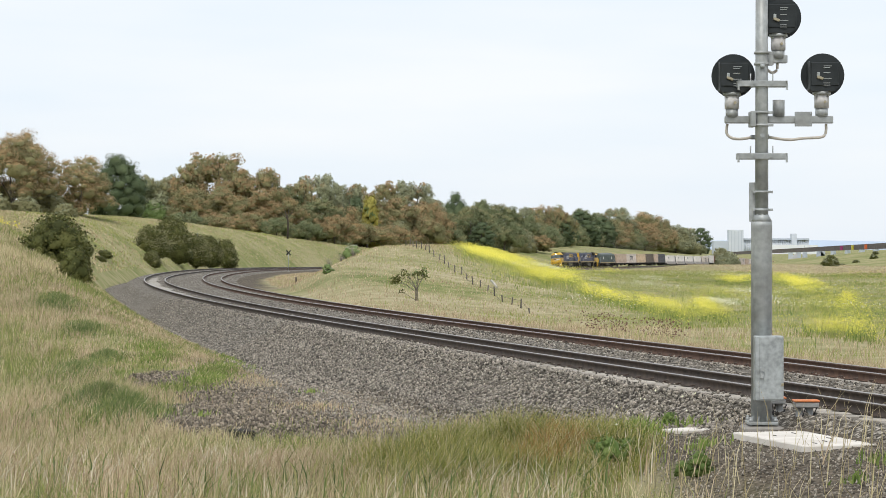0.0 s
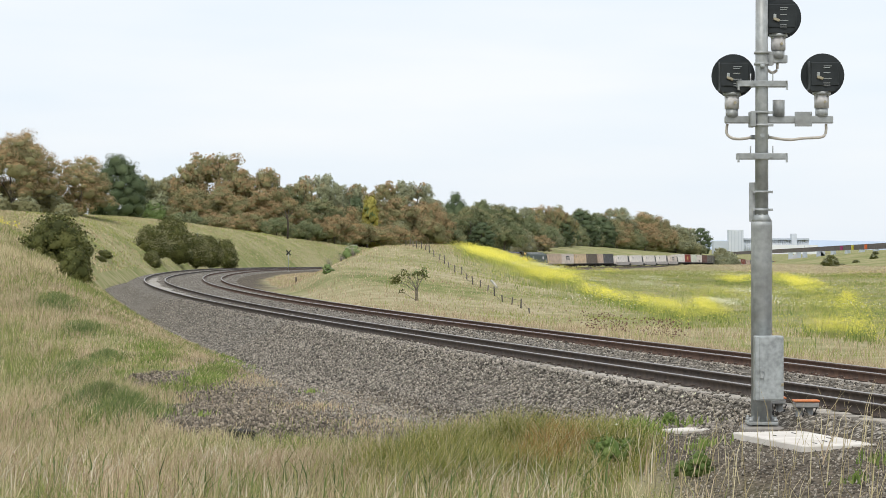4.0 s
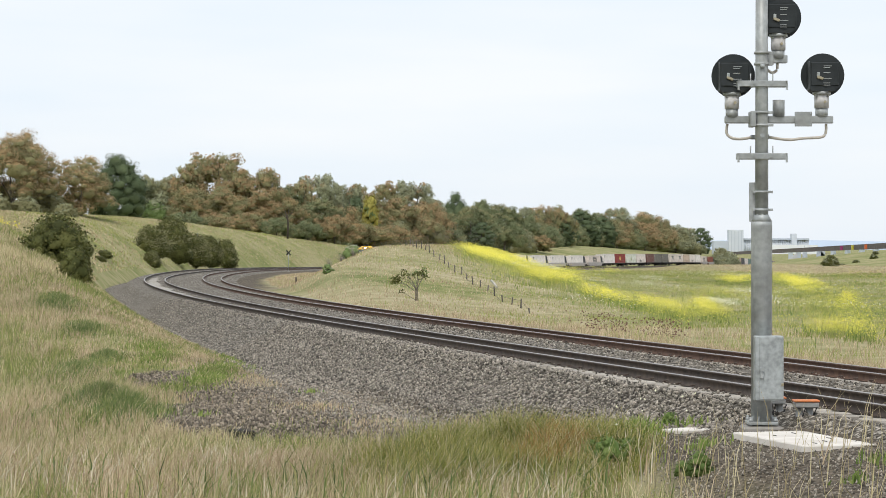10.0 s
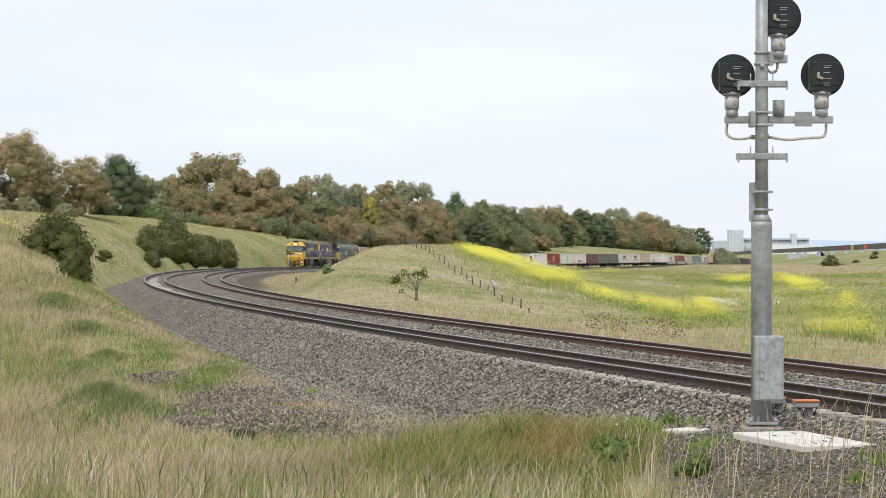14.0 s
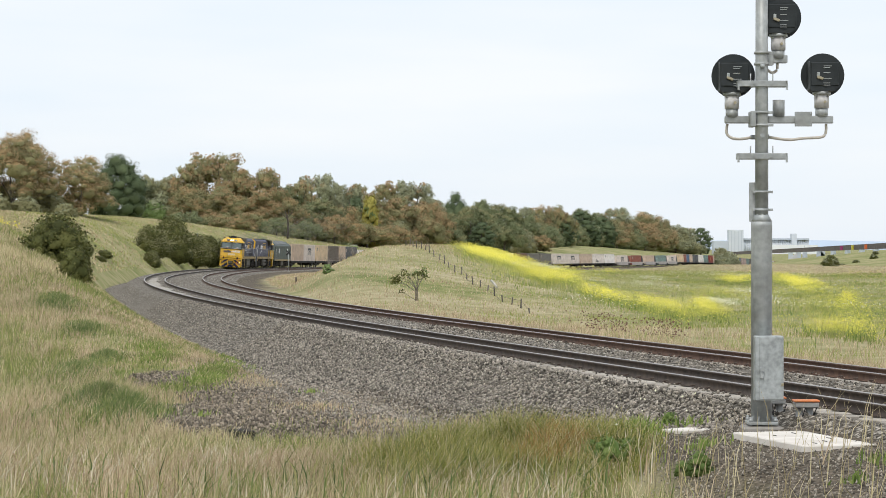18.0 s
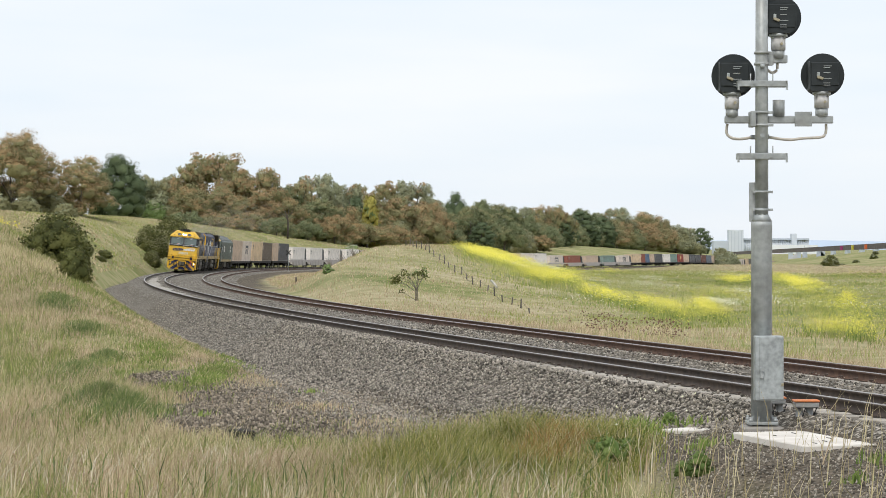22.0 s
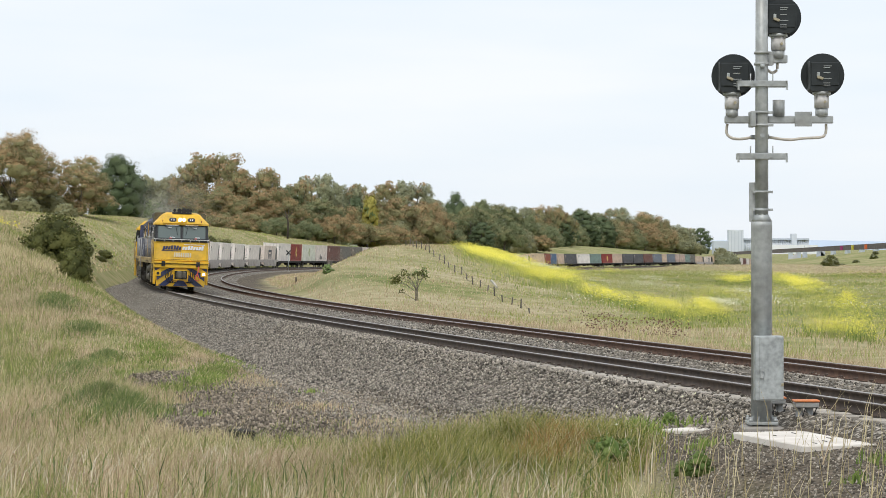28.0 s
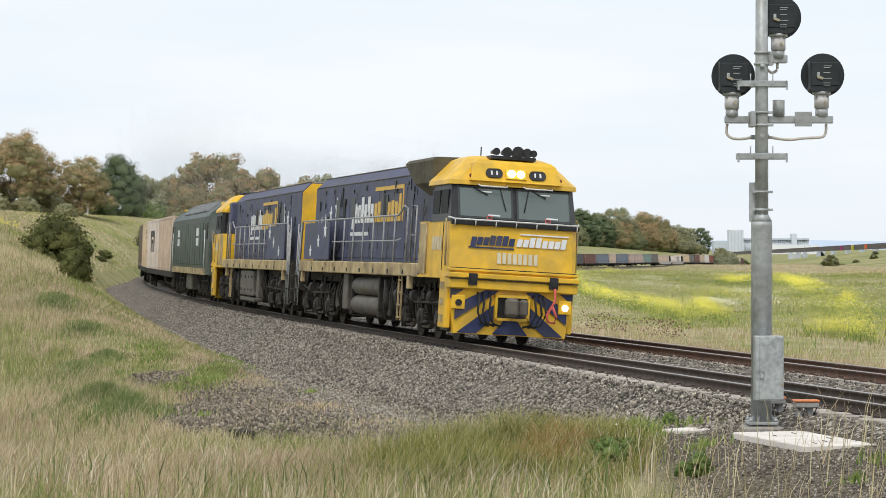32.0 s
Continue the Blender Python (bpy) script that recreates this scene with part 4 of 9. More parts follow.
M_green = surface("dark_green_paint", (0.030, 0.052, 0.044), (0.046, 0.074, 0.062), 1.8, 0.5, dirt=(0.12, 0.11, 0.09), dirt_amount=0.5, dirt_scale=0.9)
M_grille = surface("grey_roof_grille", (0.18, 0.19, 0.19), (0.30, 0.31, 0.31), 9, 0.6)


def loft(bm, rings, mi=0, cap=True):
    """Skin between rings of points that have the same count."""
    vs = [[bm.verts.new(p) for p in r] for r in rings]
    n = len(rings[0])
    fs = []
    for a, b in zip(vs, vs[1:]):
        fs += [bm.faces.new((a[i], a[(i + 1) % n], b[(i + 1) % n], b[i])) for i in range(n)]
    if cap:
        fs += [bm.faces.new(vs[0][::-1]), bm.faces.new(vs[-1])]
    for f in fs:
        f.material_index = mi
    bmesh.ops.recalc_face_normals(bm, faces=fs)


def plan_ring(x, y0, y1, z, c=0.12):
    """A rectangle in plan with cut corners."""
    return [(-x + c, y0, z), (x - c, y0, z), (x, y0 + c, z), (x, y1 - c, z), (x - c, y1, z), (-x + c, y1, z), (-x, y1 - c, z), (-x, y0 + c, z)]


def loco_bogie(root, y, axles, spacing, r=0.51):
    """A bogie: a solid dark backing added to block light in its gaps, side frames, and the crowd of springs, dampers,
    cylinders and pipes outside them.
    """
    half = spacing * (axles - 1) / 2
    rng = random.Random(int(y * 10))
    bm = bmesh.new()
    # backing box added to keep the space between the wheels dark
    box(bm, -0.62, 0.62, -half - 0.75, half + 0.75, 0.22, 1.16, 0.04)
    for x in (-0.98, 0.98):
        prism(bm, [(-half - 0.95, 0.50), (-half - 0.95, 0.92), (-half - 0.3, 1.08), (half + 0.3, 1.08), (half + 0.95, 0.92), (half + 0.95, 0.50), (half + 0.4, 0.40), (-half - 0.4, 0.40)], x - 0.10, x + 0.10, axis="x")
    b = part("bogie", bm, M_under, root)
    b.location = (0, y, 0)
    for sx in (-1, 1):
        bm = bmesh.new()
        lower = []
        for k in range(axles):
            dy = half - spacing * k
            lower += [(dy + 0.62, 0.46), (dy + 0.34, 0.24), (dy - 0.34, 0.24), (dy - 0.62, 0.46)]
        prism(bm, [(-half - 1.0, 0.52), (-half - 1.0, 0.90), (-half - 0.4, 1.0), (half + 0.4, 1.0), (half + 1.0, 0.90), (half + 1.0, 0.52)] + lower, sx * 1.06 - 0.045, sx * 1.06 + 0.045, axis="x")
        part("side_frame", bm, M_tank, b, "dusty cast side frame")
    wheels = []
    for k in range(axles):
        dy = -half + spacing * k
        w = mesh_part("wheelset", LOCO_WHEELS, b)
        w.location = (0, dy, r)
        wheels.append(w)
        for sx in (-1, 1):
            bm = bmesh.new()
            box(bm, sx * 1.15 - 0.13, sx * 1.15 + 0.13, dy - 0.19, dy + 0.19, 0.30, 0.70, 0.05)
            tube(bm, [(sx * 1.27, dy, 0.5), (sx * 1.31, dy, 0.5)], 0.13, 10)
            for d in (-0.31, 0.31):
                for q in range(7):
                    tube(bm, [(sx * 1.13, dy + d, 0.50 + q * 0.07), (sx * 1.13, dy + d, 0.54 + q * 0.07)], 0.095, 8)
                tube(bm, [(sx * 1.13, dy + d, 0.36), (sx * 1.13, dy + d, 1.12)], 0.055, 7)
                box(bm, sx * 1.13 - 0.1, sx * 1.13 + 0.1, dy + d - 0.12, dy + d + 0.12, 0.34, 0.42, 0.02)
            part("axle_box", bm, M_grime, b)
            bm = bmesh.new()
            tube(bm, [(sx * 1.22, dy + 0.50, 0.98), (sx * 1.22, dy + 0.86, 0.98)], 0.14, 10)
            tube(bm, [(sx * 1.2, dy + 0.86, 0.98), (sx * 1.2, dy + 1.02, 0.9), (sx * 1.16, dy + 1.0, 0.42)], 0.035, 6)
            part("brake_cylinder", bm, M_grime, b)
            bm = bmesh.new()
            prism(bm, [(dy + 0.60, 0.20), (dy + 0.74, 0.20), (dy + 0.80, 0.80), (dy + 0.62, 0.80)], sx * 0.98 - 0.16, sx * 0.98 + 0.16, axis="x")
            part("brake_block", bm, M_grime, b)
    for sx in (-1, 1):
        bm = bmesh.new()
        tube(bm, [(sx * 1.2, -half - 0.7, 1.08), (sx * 1.25, -half - 0.4, 0.86), (sx * 1.25, half * 0.3, 0.82), (sx * 1.23, half + 0.5, 1.02)], 0.032, 6)
        for k in range(11):
            yy = -half - 0.8 + (2 * half + 1.6) * (k + rng.uniform(0.2, 0.8)) / 11
            z0, z1 = rng.uniform(0.22, 0.5), rng.uniform(0.95, 1.35)
            bow = rng.uniform(-0.16, 0.16)
            tube(bm, [(sx * 1.16, yy, z1), (sx * rng.uniform(1.2, 1.3), yy + bow, (z0 + z1) / 2), (sx * 1.15, yy + bow * 0.4, z0)], rng.uniform(0.018, 0.042), 6)
        for k in range(5):
            yy, zz = rng.uniform(-half - 0.6, half + 0.6), rng.uniform(0.45, 1.05)
            box(bm, sx * 1.19 - 0.06, sx * 1.19 + 0.06, yy - rng.uniform(0.08, 0.2), yy + 0.1, zz, zz + rng.uniform(0.1, 0.26), 0.02)
        part("brake_rigging", bm, M_grime, b)
    return b, wheels


LOCO_WHEELS = wheelset_mesh(0.51)


def stencil(root, name, x, spans, z0, z1, mat, lean=0.0):
    """Upright letter-like bars on a side wall at x; spans are (y0, y1)."""
    for a, b in spans:
        bm = bmesh.new()
        prism(bm, [(a, z0), (b, z0), (b + lean, z1), (a + lean, z1)], x - 0.006, x + 0.006, axis="x")
        part(name, bm, mat, root)


def hood_locomotive(lit=True, flares=(-1, 1)):
    """A six-axle diesel with one full-width cab, a narrow hood behind it and walkways."""
    root = new("diesel_locomotive")
    # frame and sills
    bm = bmesh.new()
    box(bm, -1.05, 1.05, -10.2, 9.62, 1.18, 1.60, 0.03)
    part("underframe", bm, M_under, root)
    for sx in (-1, 1):
        bm = bmesh.new()
        box(bm, sx * 1.36 - 0.08, sx * 1.36 + 0.08, -8.3, 8.7, 1.42, 1.74, 0.02)
        for y in (-6.2, 8.35):
            box(bm, sx * 1.37 - 0.06, sx * 1.37 + 0.06, y - 0.12, y + 0.12, 1.12, 1.44, 0.02)
        for k in range(14):
            y = -6.5 + k * 1.1
            box(bm, sx * 1.45 - 0.012, sx * 1.45 + 0.012, y - 0.05, y + 0.05, 1.60, 1.70)
        part("side_sill", bm, M_tan, root, "dusty yellow side sill")
    bm = bmesh.new()
    box(bm, -1.34, 1.34, -8.2, 9.62, 1.70, 1.755)
    part("walkway", bm, M_under, root)
    # hood
    bm = bmesh.new()
    section = [(-1.0, 1.75), (-1.0, 3.90), (-0.72, 4.20), (0.72, 4.20), (1.0, 3.90), (1.0, 1.75)]
    prism(bm, section, -7.4, 8.9, axis="y")
    part("hood", bm, M_blue, root, "faded dark blue hood")
    bm = bmesh.new()
    prism(bm, [(-0.98, 1.76), (-0.98, 3.88), (-0.70, 4.17), (0.70, 4.17), (0.98, 3.88), (0.98, 1.76)], 8.9, 9.0, axis="y")
    for z in (2.3, 2.7, 3.1, 3.5):
        tube(bm, [(-0.3, 9.0, z), (-0.3, 9.08, z), (0.3, 9.08, z), (0.3, 9.0, z)], 0.018, 6)
    box(bm, -0.45, 0.45, 9.0, 9.1, 3.62, 3.86, 0.03)
    part("hood_end", bm, M_yellow, root, "yellow hood end with rungs")
    # doors, vents and latches of the hood
    for sx in (-1, 1):
        y = -6.9
        for k, wdt in enumerate((1.2, 1.0, 1.0, 1.0, 1.0, 1.3, 1.0, 1.0, 1.0, 1.0, 1.2, 1.0, 1.0)):
            if y + wdt > 8.2:
                break
            bm = bmesh.new()
            top = 3.30 if k % 3 else 3.65
            box(bm, sx * 1.0 - 0.018, sx * 1.0 + 0.018, y + 0.03, y + wdt - 0.03, 1.86, top, 0.008)
            d = part("hood_door", bm, M_blue, root)
            bm = bmesh.new()
            for z in (2.1, 2.9):
                box(bm, sx * 1.02 - 0.012, sx * 1.02 + 0.012, y + wdt - 0.14, y + wdt - 0.08, z, z + 0.14)
            part("latch", bm, M_black, d)
            if k in (5, 9, 11):
                bm = bmesh.new()
                box(bm, sx * 1.021 - 0.01, sx * 1.021 + 0.01, y + 0.15, y + wdt - 0.35, 2.95, 3.5)
                part("vent", bm, M_black, d, "black louvred vent")
            y += wdt
        bm = bmesh.new()
        for q in range(11):
            yy = -6.2 + q * 1.35
            box(bm, sx * 1.0 - 0.014, sx * 1.0 + 0.014, yy, yy + 0.05, 3.42, 3.55)
        part("lifting_lugs", bm, M_black, root)["kind"] = "stuff"
        # lettering in plain shapes
        s = -1 if sx < 0 else 1
        flip = (lambda a, b: (a, b)) if sx > 0 else (lambda a, b: (-b, -a))
        place = lambda a, b: (0.2 + a, 0.2 + b) if sx < 0 else (0.2 - b, 0.2 - a)
        for k in range(7):
            a = 2.9 - k * 0.42
            stencil(root, "white_letter_bar", sx * 1.024, [place(a - 0.31, a)], 2.80 - (0.16 if k == 0 else 0), 3.34 + (0.16 if k in (3, 5) else 0.0) - (0.0 if k % 2 else 0.04), M_white_mark)
        for k in range(8):
            a = -0.1 - k * 0.42
            stencil(root, "gold_letter_bar", sx * 1.024, [place(a - 0.31, a)], 2.80, 3.34 + (0.16 if k in (2, 7) else 0.0) - (0.0 if k % 2 else 0.04), M_gold_mark)
        stencil(root, "gold_rule", sx * 1.024, [place(-3.6, -0.1)], 3.62, 3.72, M_gold_mark)
        stencil(root, "gold_rule", sx * 1.024, [place(-3.62, -3.52)], 2.80, 3.62, M_gold_mark)
        stencil(root, "white_rule", sx * 1.024, [place(0.6, 3.0)], 2.46, 2.56, M_white_mark)
        for yy, zz, r in ((5.4, 3.25, 0.34), (6.3, 3.1, 0.24), (7.1, 3.0, 0.14), (7.7, 2.95, 0.10)):
            bm = bmesh.new()
            pts = []
            for q in range(10):
                rr = r if q % 2 == 0 else r * 0.42
                pts.append((yy + rr * math.sin(q * math.pi / 5), zz + rr * math.cos(q * math.pi / 5)))
            prism(bm, pts, sx * 1.024 - 0.006, sx * 1.024 + 0.006, axis="x")
            part("star_mark", bm, M_white_mark, root)
    # small fittings, seams and stains of the hood
    fit = random.Random(77)
    for sx in (-1, 1):
        bm = bmesh.new()
        for k in range(46):
            yy, zz = fit.uniform(-6.8, 8.6), fit.choice((2.05, 2.35, 2.6, 3.0, 3.35, 3.55, 3.72)) + fit.uniform(-0.04, 0.04)
            ww, hh = fit.choice(((0.03, 0.07), (0.05, 0.05), (0.10, 0.04), (0.04, 0.14)))
            box(bm, sx * 1.024 - 0.012, sx * 1.024 + 0.012, yy - ww, yy + ww, zz - hh, zz + hh)
        part("hood_fitting", bm, M_black, root, "small black latches and hinges")["kind"] = "stuff"
        bm = bmesh.new()
        tube(bm, [(sx * 0.99, -5.2, 3.915), (sx * 0.99, 8.8, 3.915)], 0.022, 5)
        tube(bm, [(sx * 0.71, -5.2, 4.21), (sx * 0.71, 8.8, 4.21)], 0.025, 5)
        part("roof_seam", bm, M_wedge, root, "dark sooty roof edge")
        bm = bmesh.new()
        for yy in (-1.2, 4.3):
            box(bm, sx * 1.024 - 0.012, sx * 1.024 + 0.012, yy - 0.16, yy + 0.16, 2.95, 3.5)
        part("hood_window", bm, M_side_glass, root, "dark grille opening")
        bm = bmesh.new()
        for k in range(9):
            yy = -7.4 + k * 1.75
            box(bm, sx * 1.445 - 0.012, sx * 1.445 + 0.012, yy - 0.05, yy + 0.05, 1.47, 1.57)
        part("sill_slot", bm, M_black, root)["kind"] = "stuff"
        bm = bmesh.new()
        box(bm, sx * 1.452 - 0.012, sx * 1.452 + 0.012, -10.3, -8.3, 2.685, 2.705)
        box(bm, sx * 1.452 - 0.012, sx * 1.452 + 0.012, -9.72, -9.70, 1.6, 2.66)
        part("cab_seam", bm, M_black, root)
    bm = bmesh.new()
    box(bm, -1.44, 1.44, -10.566, -10.5, 1.660, 1.676)
    box(bm, -1.46, 1.46, -10.668, -10.6, 1.425, 1.445)
    part("nose_seam", bm, M_grime, root, "dirty seam under the nose")
    # roof gear
    bm = bmesh.new()
    box(bm, -0.6, 0.6, -6.8, -1.5, 4.18, 4.24, 0.02)
    box(bm, -0.5, 0.5, 0.2, 3.8, 4.18, 4.23, 0.03)
    part("roof_housing", bm, M_wedge, root, "sooty roof housing")
    bm = bmesh.new()
    box(bm, -0.3, 0.3, -3.0, -2.2, 4.22, 4.32, 0.03)
    part("exhaust_stack", bm, M_black, root)
    bm = bmesh.new()
    tube(bm, [(-0.5, -6.6, 4.2), (-0.5, -6.6, 4.28)], 0.06, 8)
    part("vent_pipe", bm, M_black, root)
    for k in range(3):
        bm = bmesh.new()
        tube(bm, [(0, 5.0 + k * 1.3, 4.19), (0, 5.0 + k * 1.3, 4.25)], 0.52, 16)
        part("roof_fan", bm, M_grille, root)
    # flared intakes behind the cab
    for sx in flares:
        bm = bmesh.new()
        loft(bm, [[(sx * 0.98, -7.9, 3.36), (sx * 0.98, -6.6, 3.36), (sx * 1.10, -6.6, 3.36), (sx * 1.10, -7.9, 3.36)],
                  [(sx * 0.9, -8.1, 3.62), (sx * 0.9, -6.1, 3.62), (sx * 1.36, -6.1, 3.62), (sx * 1.36, -8.1, 3.62)],
                  [(sx * 0.8, -8.1, 4.12), (sx * 0.8, -5.2, 4.12), (sx * 1.42, -5.2, 4.12), (sx * 1.42, -8.1, 4.12)],
                  [(sx * 0.7, -8.1, 4.22), (sx * 0.7, -5.2, 4.22), (sx * 1.34, -5.2, 4.20), (sx * 1.34, -8.1, 4.20)]])
        part("intake_flare", bm, M_wedge, root, "sooty brown flared air intake")
    # cab: lower body, window band, roof
    bm = bmesh.new()
    loft(bm, [plan_ring(1.45, -10.52, -7.2, 1.42), plan_ring(1.45, -10.55, -7.2, 1.66), plan_ring(1.45, -10.42, -7.2, 2.70)])
    part("cab_body", bm, M_yellow, root, "yellow cab body")
    bm = bmesh.new()
    loft(bm, [plan_ring(1.44, -10.41, -8.3, 2.70), plan_ring(1.40, -10.12, -8.3, 3.52)])
    part("window_band", bm, M_black, root)
    bm = bmesh.new()
    loft(bm, [plan_ring(1.47, -10.22, -7.9, 3.52, 0.16), plan_ring(1.46, -10.20, -7.9, 3.62, 0.16), plan_ring(0.98, -9.75, -7.9, 4.13, 0.2), plan_ring(0.80, -9.5, -7.9, 4.21, 0.2)])
    part("cab_roof", bm, M_yellow, root, "yellow cab roof with sloped brow")
    bm = bmesh.new()
    box(bm, -1.2, 1.2, -8.3, -7.3, 2.70, 3.9, 0.05)
    part("cab_rear", bm, M_blue, root)
    # brow box with number boards, headlights and markers
    bm = bmesh.new()
    loft(bm, [[(-1.05, -10.30, 3.62), (1.05, -10.30, 3.62), (1.05, -10.0, 3.62), (-1.05, -10.0, 3.62)],
              [(-0.95, -10.12, 4.02), (0.95, -10.12, 4.02), (0.95, -9.7, 4.02), (-0.95, -9.7, 4.02)],
              [(-0.85, -10.05, 4.10), (0.85, -10.05, 4.10), (0.85, -9.6, 4.10), (-0.85, -9.6, 4.10)]])
    part("brow_box", bm, M_yellow, root)
    tilt = math.radians(-24)
    face = Matrix.Translation((0, -10.225, 3.80)) @ Matrix.Rotation(tilt, 4, "X")
    for cx in (-0.50, 0.50):
        bm = bmesh.new()
        tubey = [(cx + a, 0) for a in (-0.12, 0.12)]
        pts = []
        for q in range(16):
            an = 2 * math.pi * q / 16
            pts.append((cx + math.copysign(0.085, math.cos(an)) + 0.11 * math.cos(an), 0.115 * math.sin(an)))
        prism(bm, pts, -0.03, 0.02, axis="y")
        bmesh.ops.transform(bm, matrix=face, verts=bm.verts)
        b = part("number_board", bm, M_black, root, "black number board")
        for k in (-0.10, 0.02):
            bm = bmesh.new()
            box(bm, cx + k + 0.02, cx + k + 0.06, -0.037, -0.03, -0.05, 0.05)
            bmesh.ops.transform(bm, matrix=face, verts=bm.verts)
            part("number_bar", bm, M_white_mark, b)
    bm = bmesh.new()
    box(bm, -0.24, 0.24, -0.03, 0.02, -0.13, 0.13, 0.01)
    bmesh.ops.transform(bm, matrix=face, verts=bm.verts)
    part("headlight_plate", bm, M_yellow, root)
    for cx in (-0.105, 0.105):
        bm = bmesh.new()
        tube(bm, [(cx, -0.028, 0), (cx, -0.05, 0)], 0.088, 16)
        bmesh.ops.transform(bm, matrix=face, verts=bm.verts)
        part("headlight", bm, M_lamp_on if lit else M_lamp_off, root, "lit headlight" if lit else "unlit headlight")
    for cx in (-1.02, -0.86, 0.86, 1.02):
        bm = bmesh.new()
        tube(bm, [(cx, 0.0, -0.06), (cx, -0.012, -0.06)], 0.05, 12)
        bmesh.ops.transform(bm, matrix=face @ Matrix.Translation((0, 0.02, -0.02)), verts=bm.verts)
        part("marker_light", bm, M_marker if abs(cx) > 1 else M_black, root)
    for cx in (-0.52, 0.52):
        bm = bmesh.new()
        tube(bm, [(cx - 0.34, -10.2, 3.55), (cx - 0.30, -10.38, 3.50), (cx + 0.30, -10.38, 3.50), (cx + 0.34, -10.2, 3.55)], 0.018, 6)
        part("grab_rail", bm, M_white_rail, root)
    # horns
    bm = bmesh.new()
    box(bm, -0.52, 0.52, -9.95, -9.45, 4.14, 4.22, 0.01)
    part("horn_bracket", bm, M_black, root)
    for cx, r in ((-0.40, 0.085), (-0.15, 0.115), (0.10, 0.145), (0.31, 0.115), (0.46, 0.085)):
        bm = bmesh.new()
        tube(bm, [(cx, -9.55, 4.31), (cx, -9.8, 4.31), (cx, -9.95, 4.31)], r * 0.5, 12, r_end=r)
        part("horn", bm, M_black, root, "black horn trumpet")
    for cx in (-0.62, 0.62):
        bm = bmesh.new()
        tube(bm, [(cx, -9.4, 4.2), (cx, -9.4, 4.42)], 0.015, 6)
        part("aerial", bm, M_black, root)
    # windscreens, wipers, side windows
    rake = math.atan2(0.29, 0.82)
    pane = Matrix.Translation((0, -10.275, 3.11)) @ Matrix.Rotation(-rake, 4, "X")
    for cx in (-0.67, 0.67):
        bm = bmesh.new()
        box(bm, cx - 0.60, cx + 0.60, -0.012, 0.01, -0.33, 0.37, 0.02)
        bmesh.ops.transform(bm, matrix=pane, verts=bm.verts)
        w = part("windscreen", bm, M_screen, root, "green-grey windscreen with sky reflection in its tint")
        bm = bmesh.new()
        box(bm, cx + 0.05, cx + 0.32, -0.018, -0.013, -0.285, -0.25)
        box(bm, cx - 0.1, cx + 0.15, -0.018, -0.013, 0.27, 0.30)
        bmesh.ops.transform(bm, matrix=pane, verts=bm.verts)
        part("sheet", bm, M_sticker, w, "white sheet behind the glass")
        bm = bmesh.new()
        sgn = 1 if cx < 0 else -1
        tube(bm, [(cx - 0.28, -0.03, 0.38), (cx + 0.05, -0.04, 0.20)], 0.012, 5)
        tube(bm, [(cx + sgn * 0.34, -0.03, 0.38), (cx + sgn * 0.46, -0.04, -0.16)], 0.012, 5)
        bmesh.ops.transform(bm, matrix=pane, verts=bm.verts)
        part("wiper", bm, M_hose, w)
        bm = bmesh.new()
        for z0, z1 in ((-0.375, -0.36), (-0.30, -0.285)):
            box(bm, cx + 0.02, cx + 0.14, -0.03, -0.016, z0, z1)
        for x0 in (0.02, 0.125):
            box(bm, cx + x0, cx + x0 + 0.015, -0.03, -0.016, -0.36, -0.30)
        bmesh.ops.transform(bm, matrix=pane, verts=bm.verts)
        part("latch_frame", bm, M_red_hose, w, "small red latch frame")
        bm = bmesh.new()
        for x0, x1, z0, z1 in ((-0.63, 0.63, 0.37, 0.40), (-0.63, 0.63, -0.36, -0.33), (-0.63, -0.60, -0.33, 0.37), (0.60, 0.63, -0.33, 0.37)):
            box(bm, cx + x0, cx + x1, -0.022, 0.0, z0, z1)
        bmesh.ops.transform(bm, matrix=pane, verts=bm.verts)
        part("window_frame", bm, M_frame, w, "thin dark grey window frame")
    for sx in (-1, 1):
        for y0, y1 in ((-9.95, -9.25), (-9.15, -8.45)):
            bm = bmesh.new()
            box(bm, sx * 1.42 - 0.02, sx * 1.42 + 0.02, y0, y1, 2.85, 3.40, 0.02)
            part("side_window", bm, M_side_glass, root)
        bm = bmesh.new()
        box(bm, sx * 1.45 - 0.015, sx * 1.45 + 0.015, -8.15, -7.35, 1.5, 2.66, 0.01)
        part("cab_door", bm, M_tan, root, "dusty yellow cab door")
        for k in range(4):
            bm = bmesh.new()
            box(bm, sx * 1.46 - 0.006, sx * 1.46 + 0.006, -9.6 + k * 0.24, -9.44 + k * 0.24, 2.05, 2.35)
            part("number_bar", bm, M_grey_mark, root)
        bm = bmesh.new()
        tube(bm, [(sx * 1.5, -10.25, 1.7), (sx * 1.52, -10.2, 2.75)], 0.022, 6)
        tube(bm, [(sx * 1.5, -8.3, 1.5), (sx * 1.52, -8.3, 2.7)], 0.022, 6)
        part("grab_iron", bm, M_tan, root)
    # rail under the windscreens
    bm = bmesh.new()
    box(bm, -1.47, 1.47, -10.50, -10.40, 2.62, 2.72, 0.01)
    part("ledge", bm, M_black, root)
    bm = bmesh.new()
    tube(bm, [(-1.50, -10.3, 2.78), (-1.42, -10.56, 2.74), (1.42, -10.56, 2.74), (1.50, -10.3, 2.78)], 0.020, 6)
    for k in range(7):
        x = -1.4 + k * 2.8 / 6
        tube(bm, [(x, -10.56, 2.74), (x, -10.53, 2.60)], 0.014, 5)
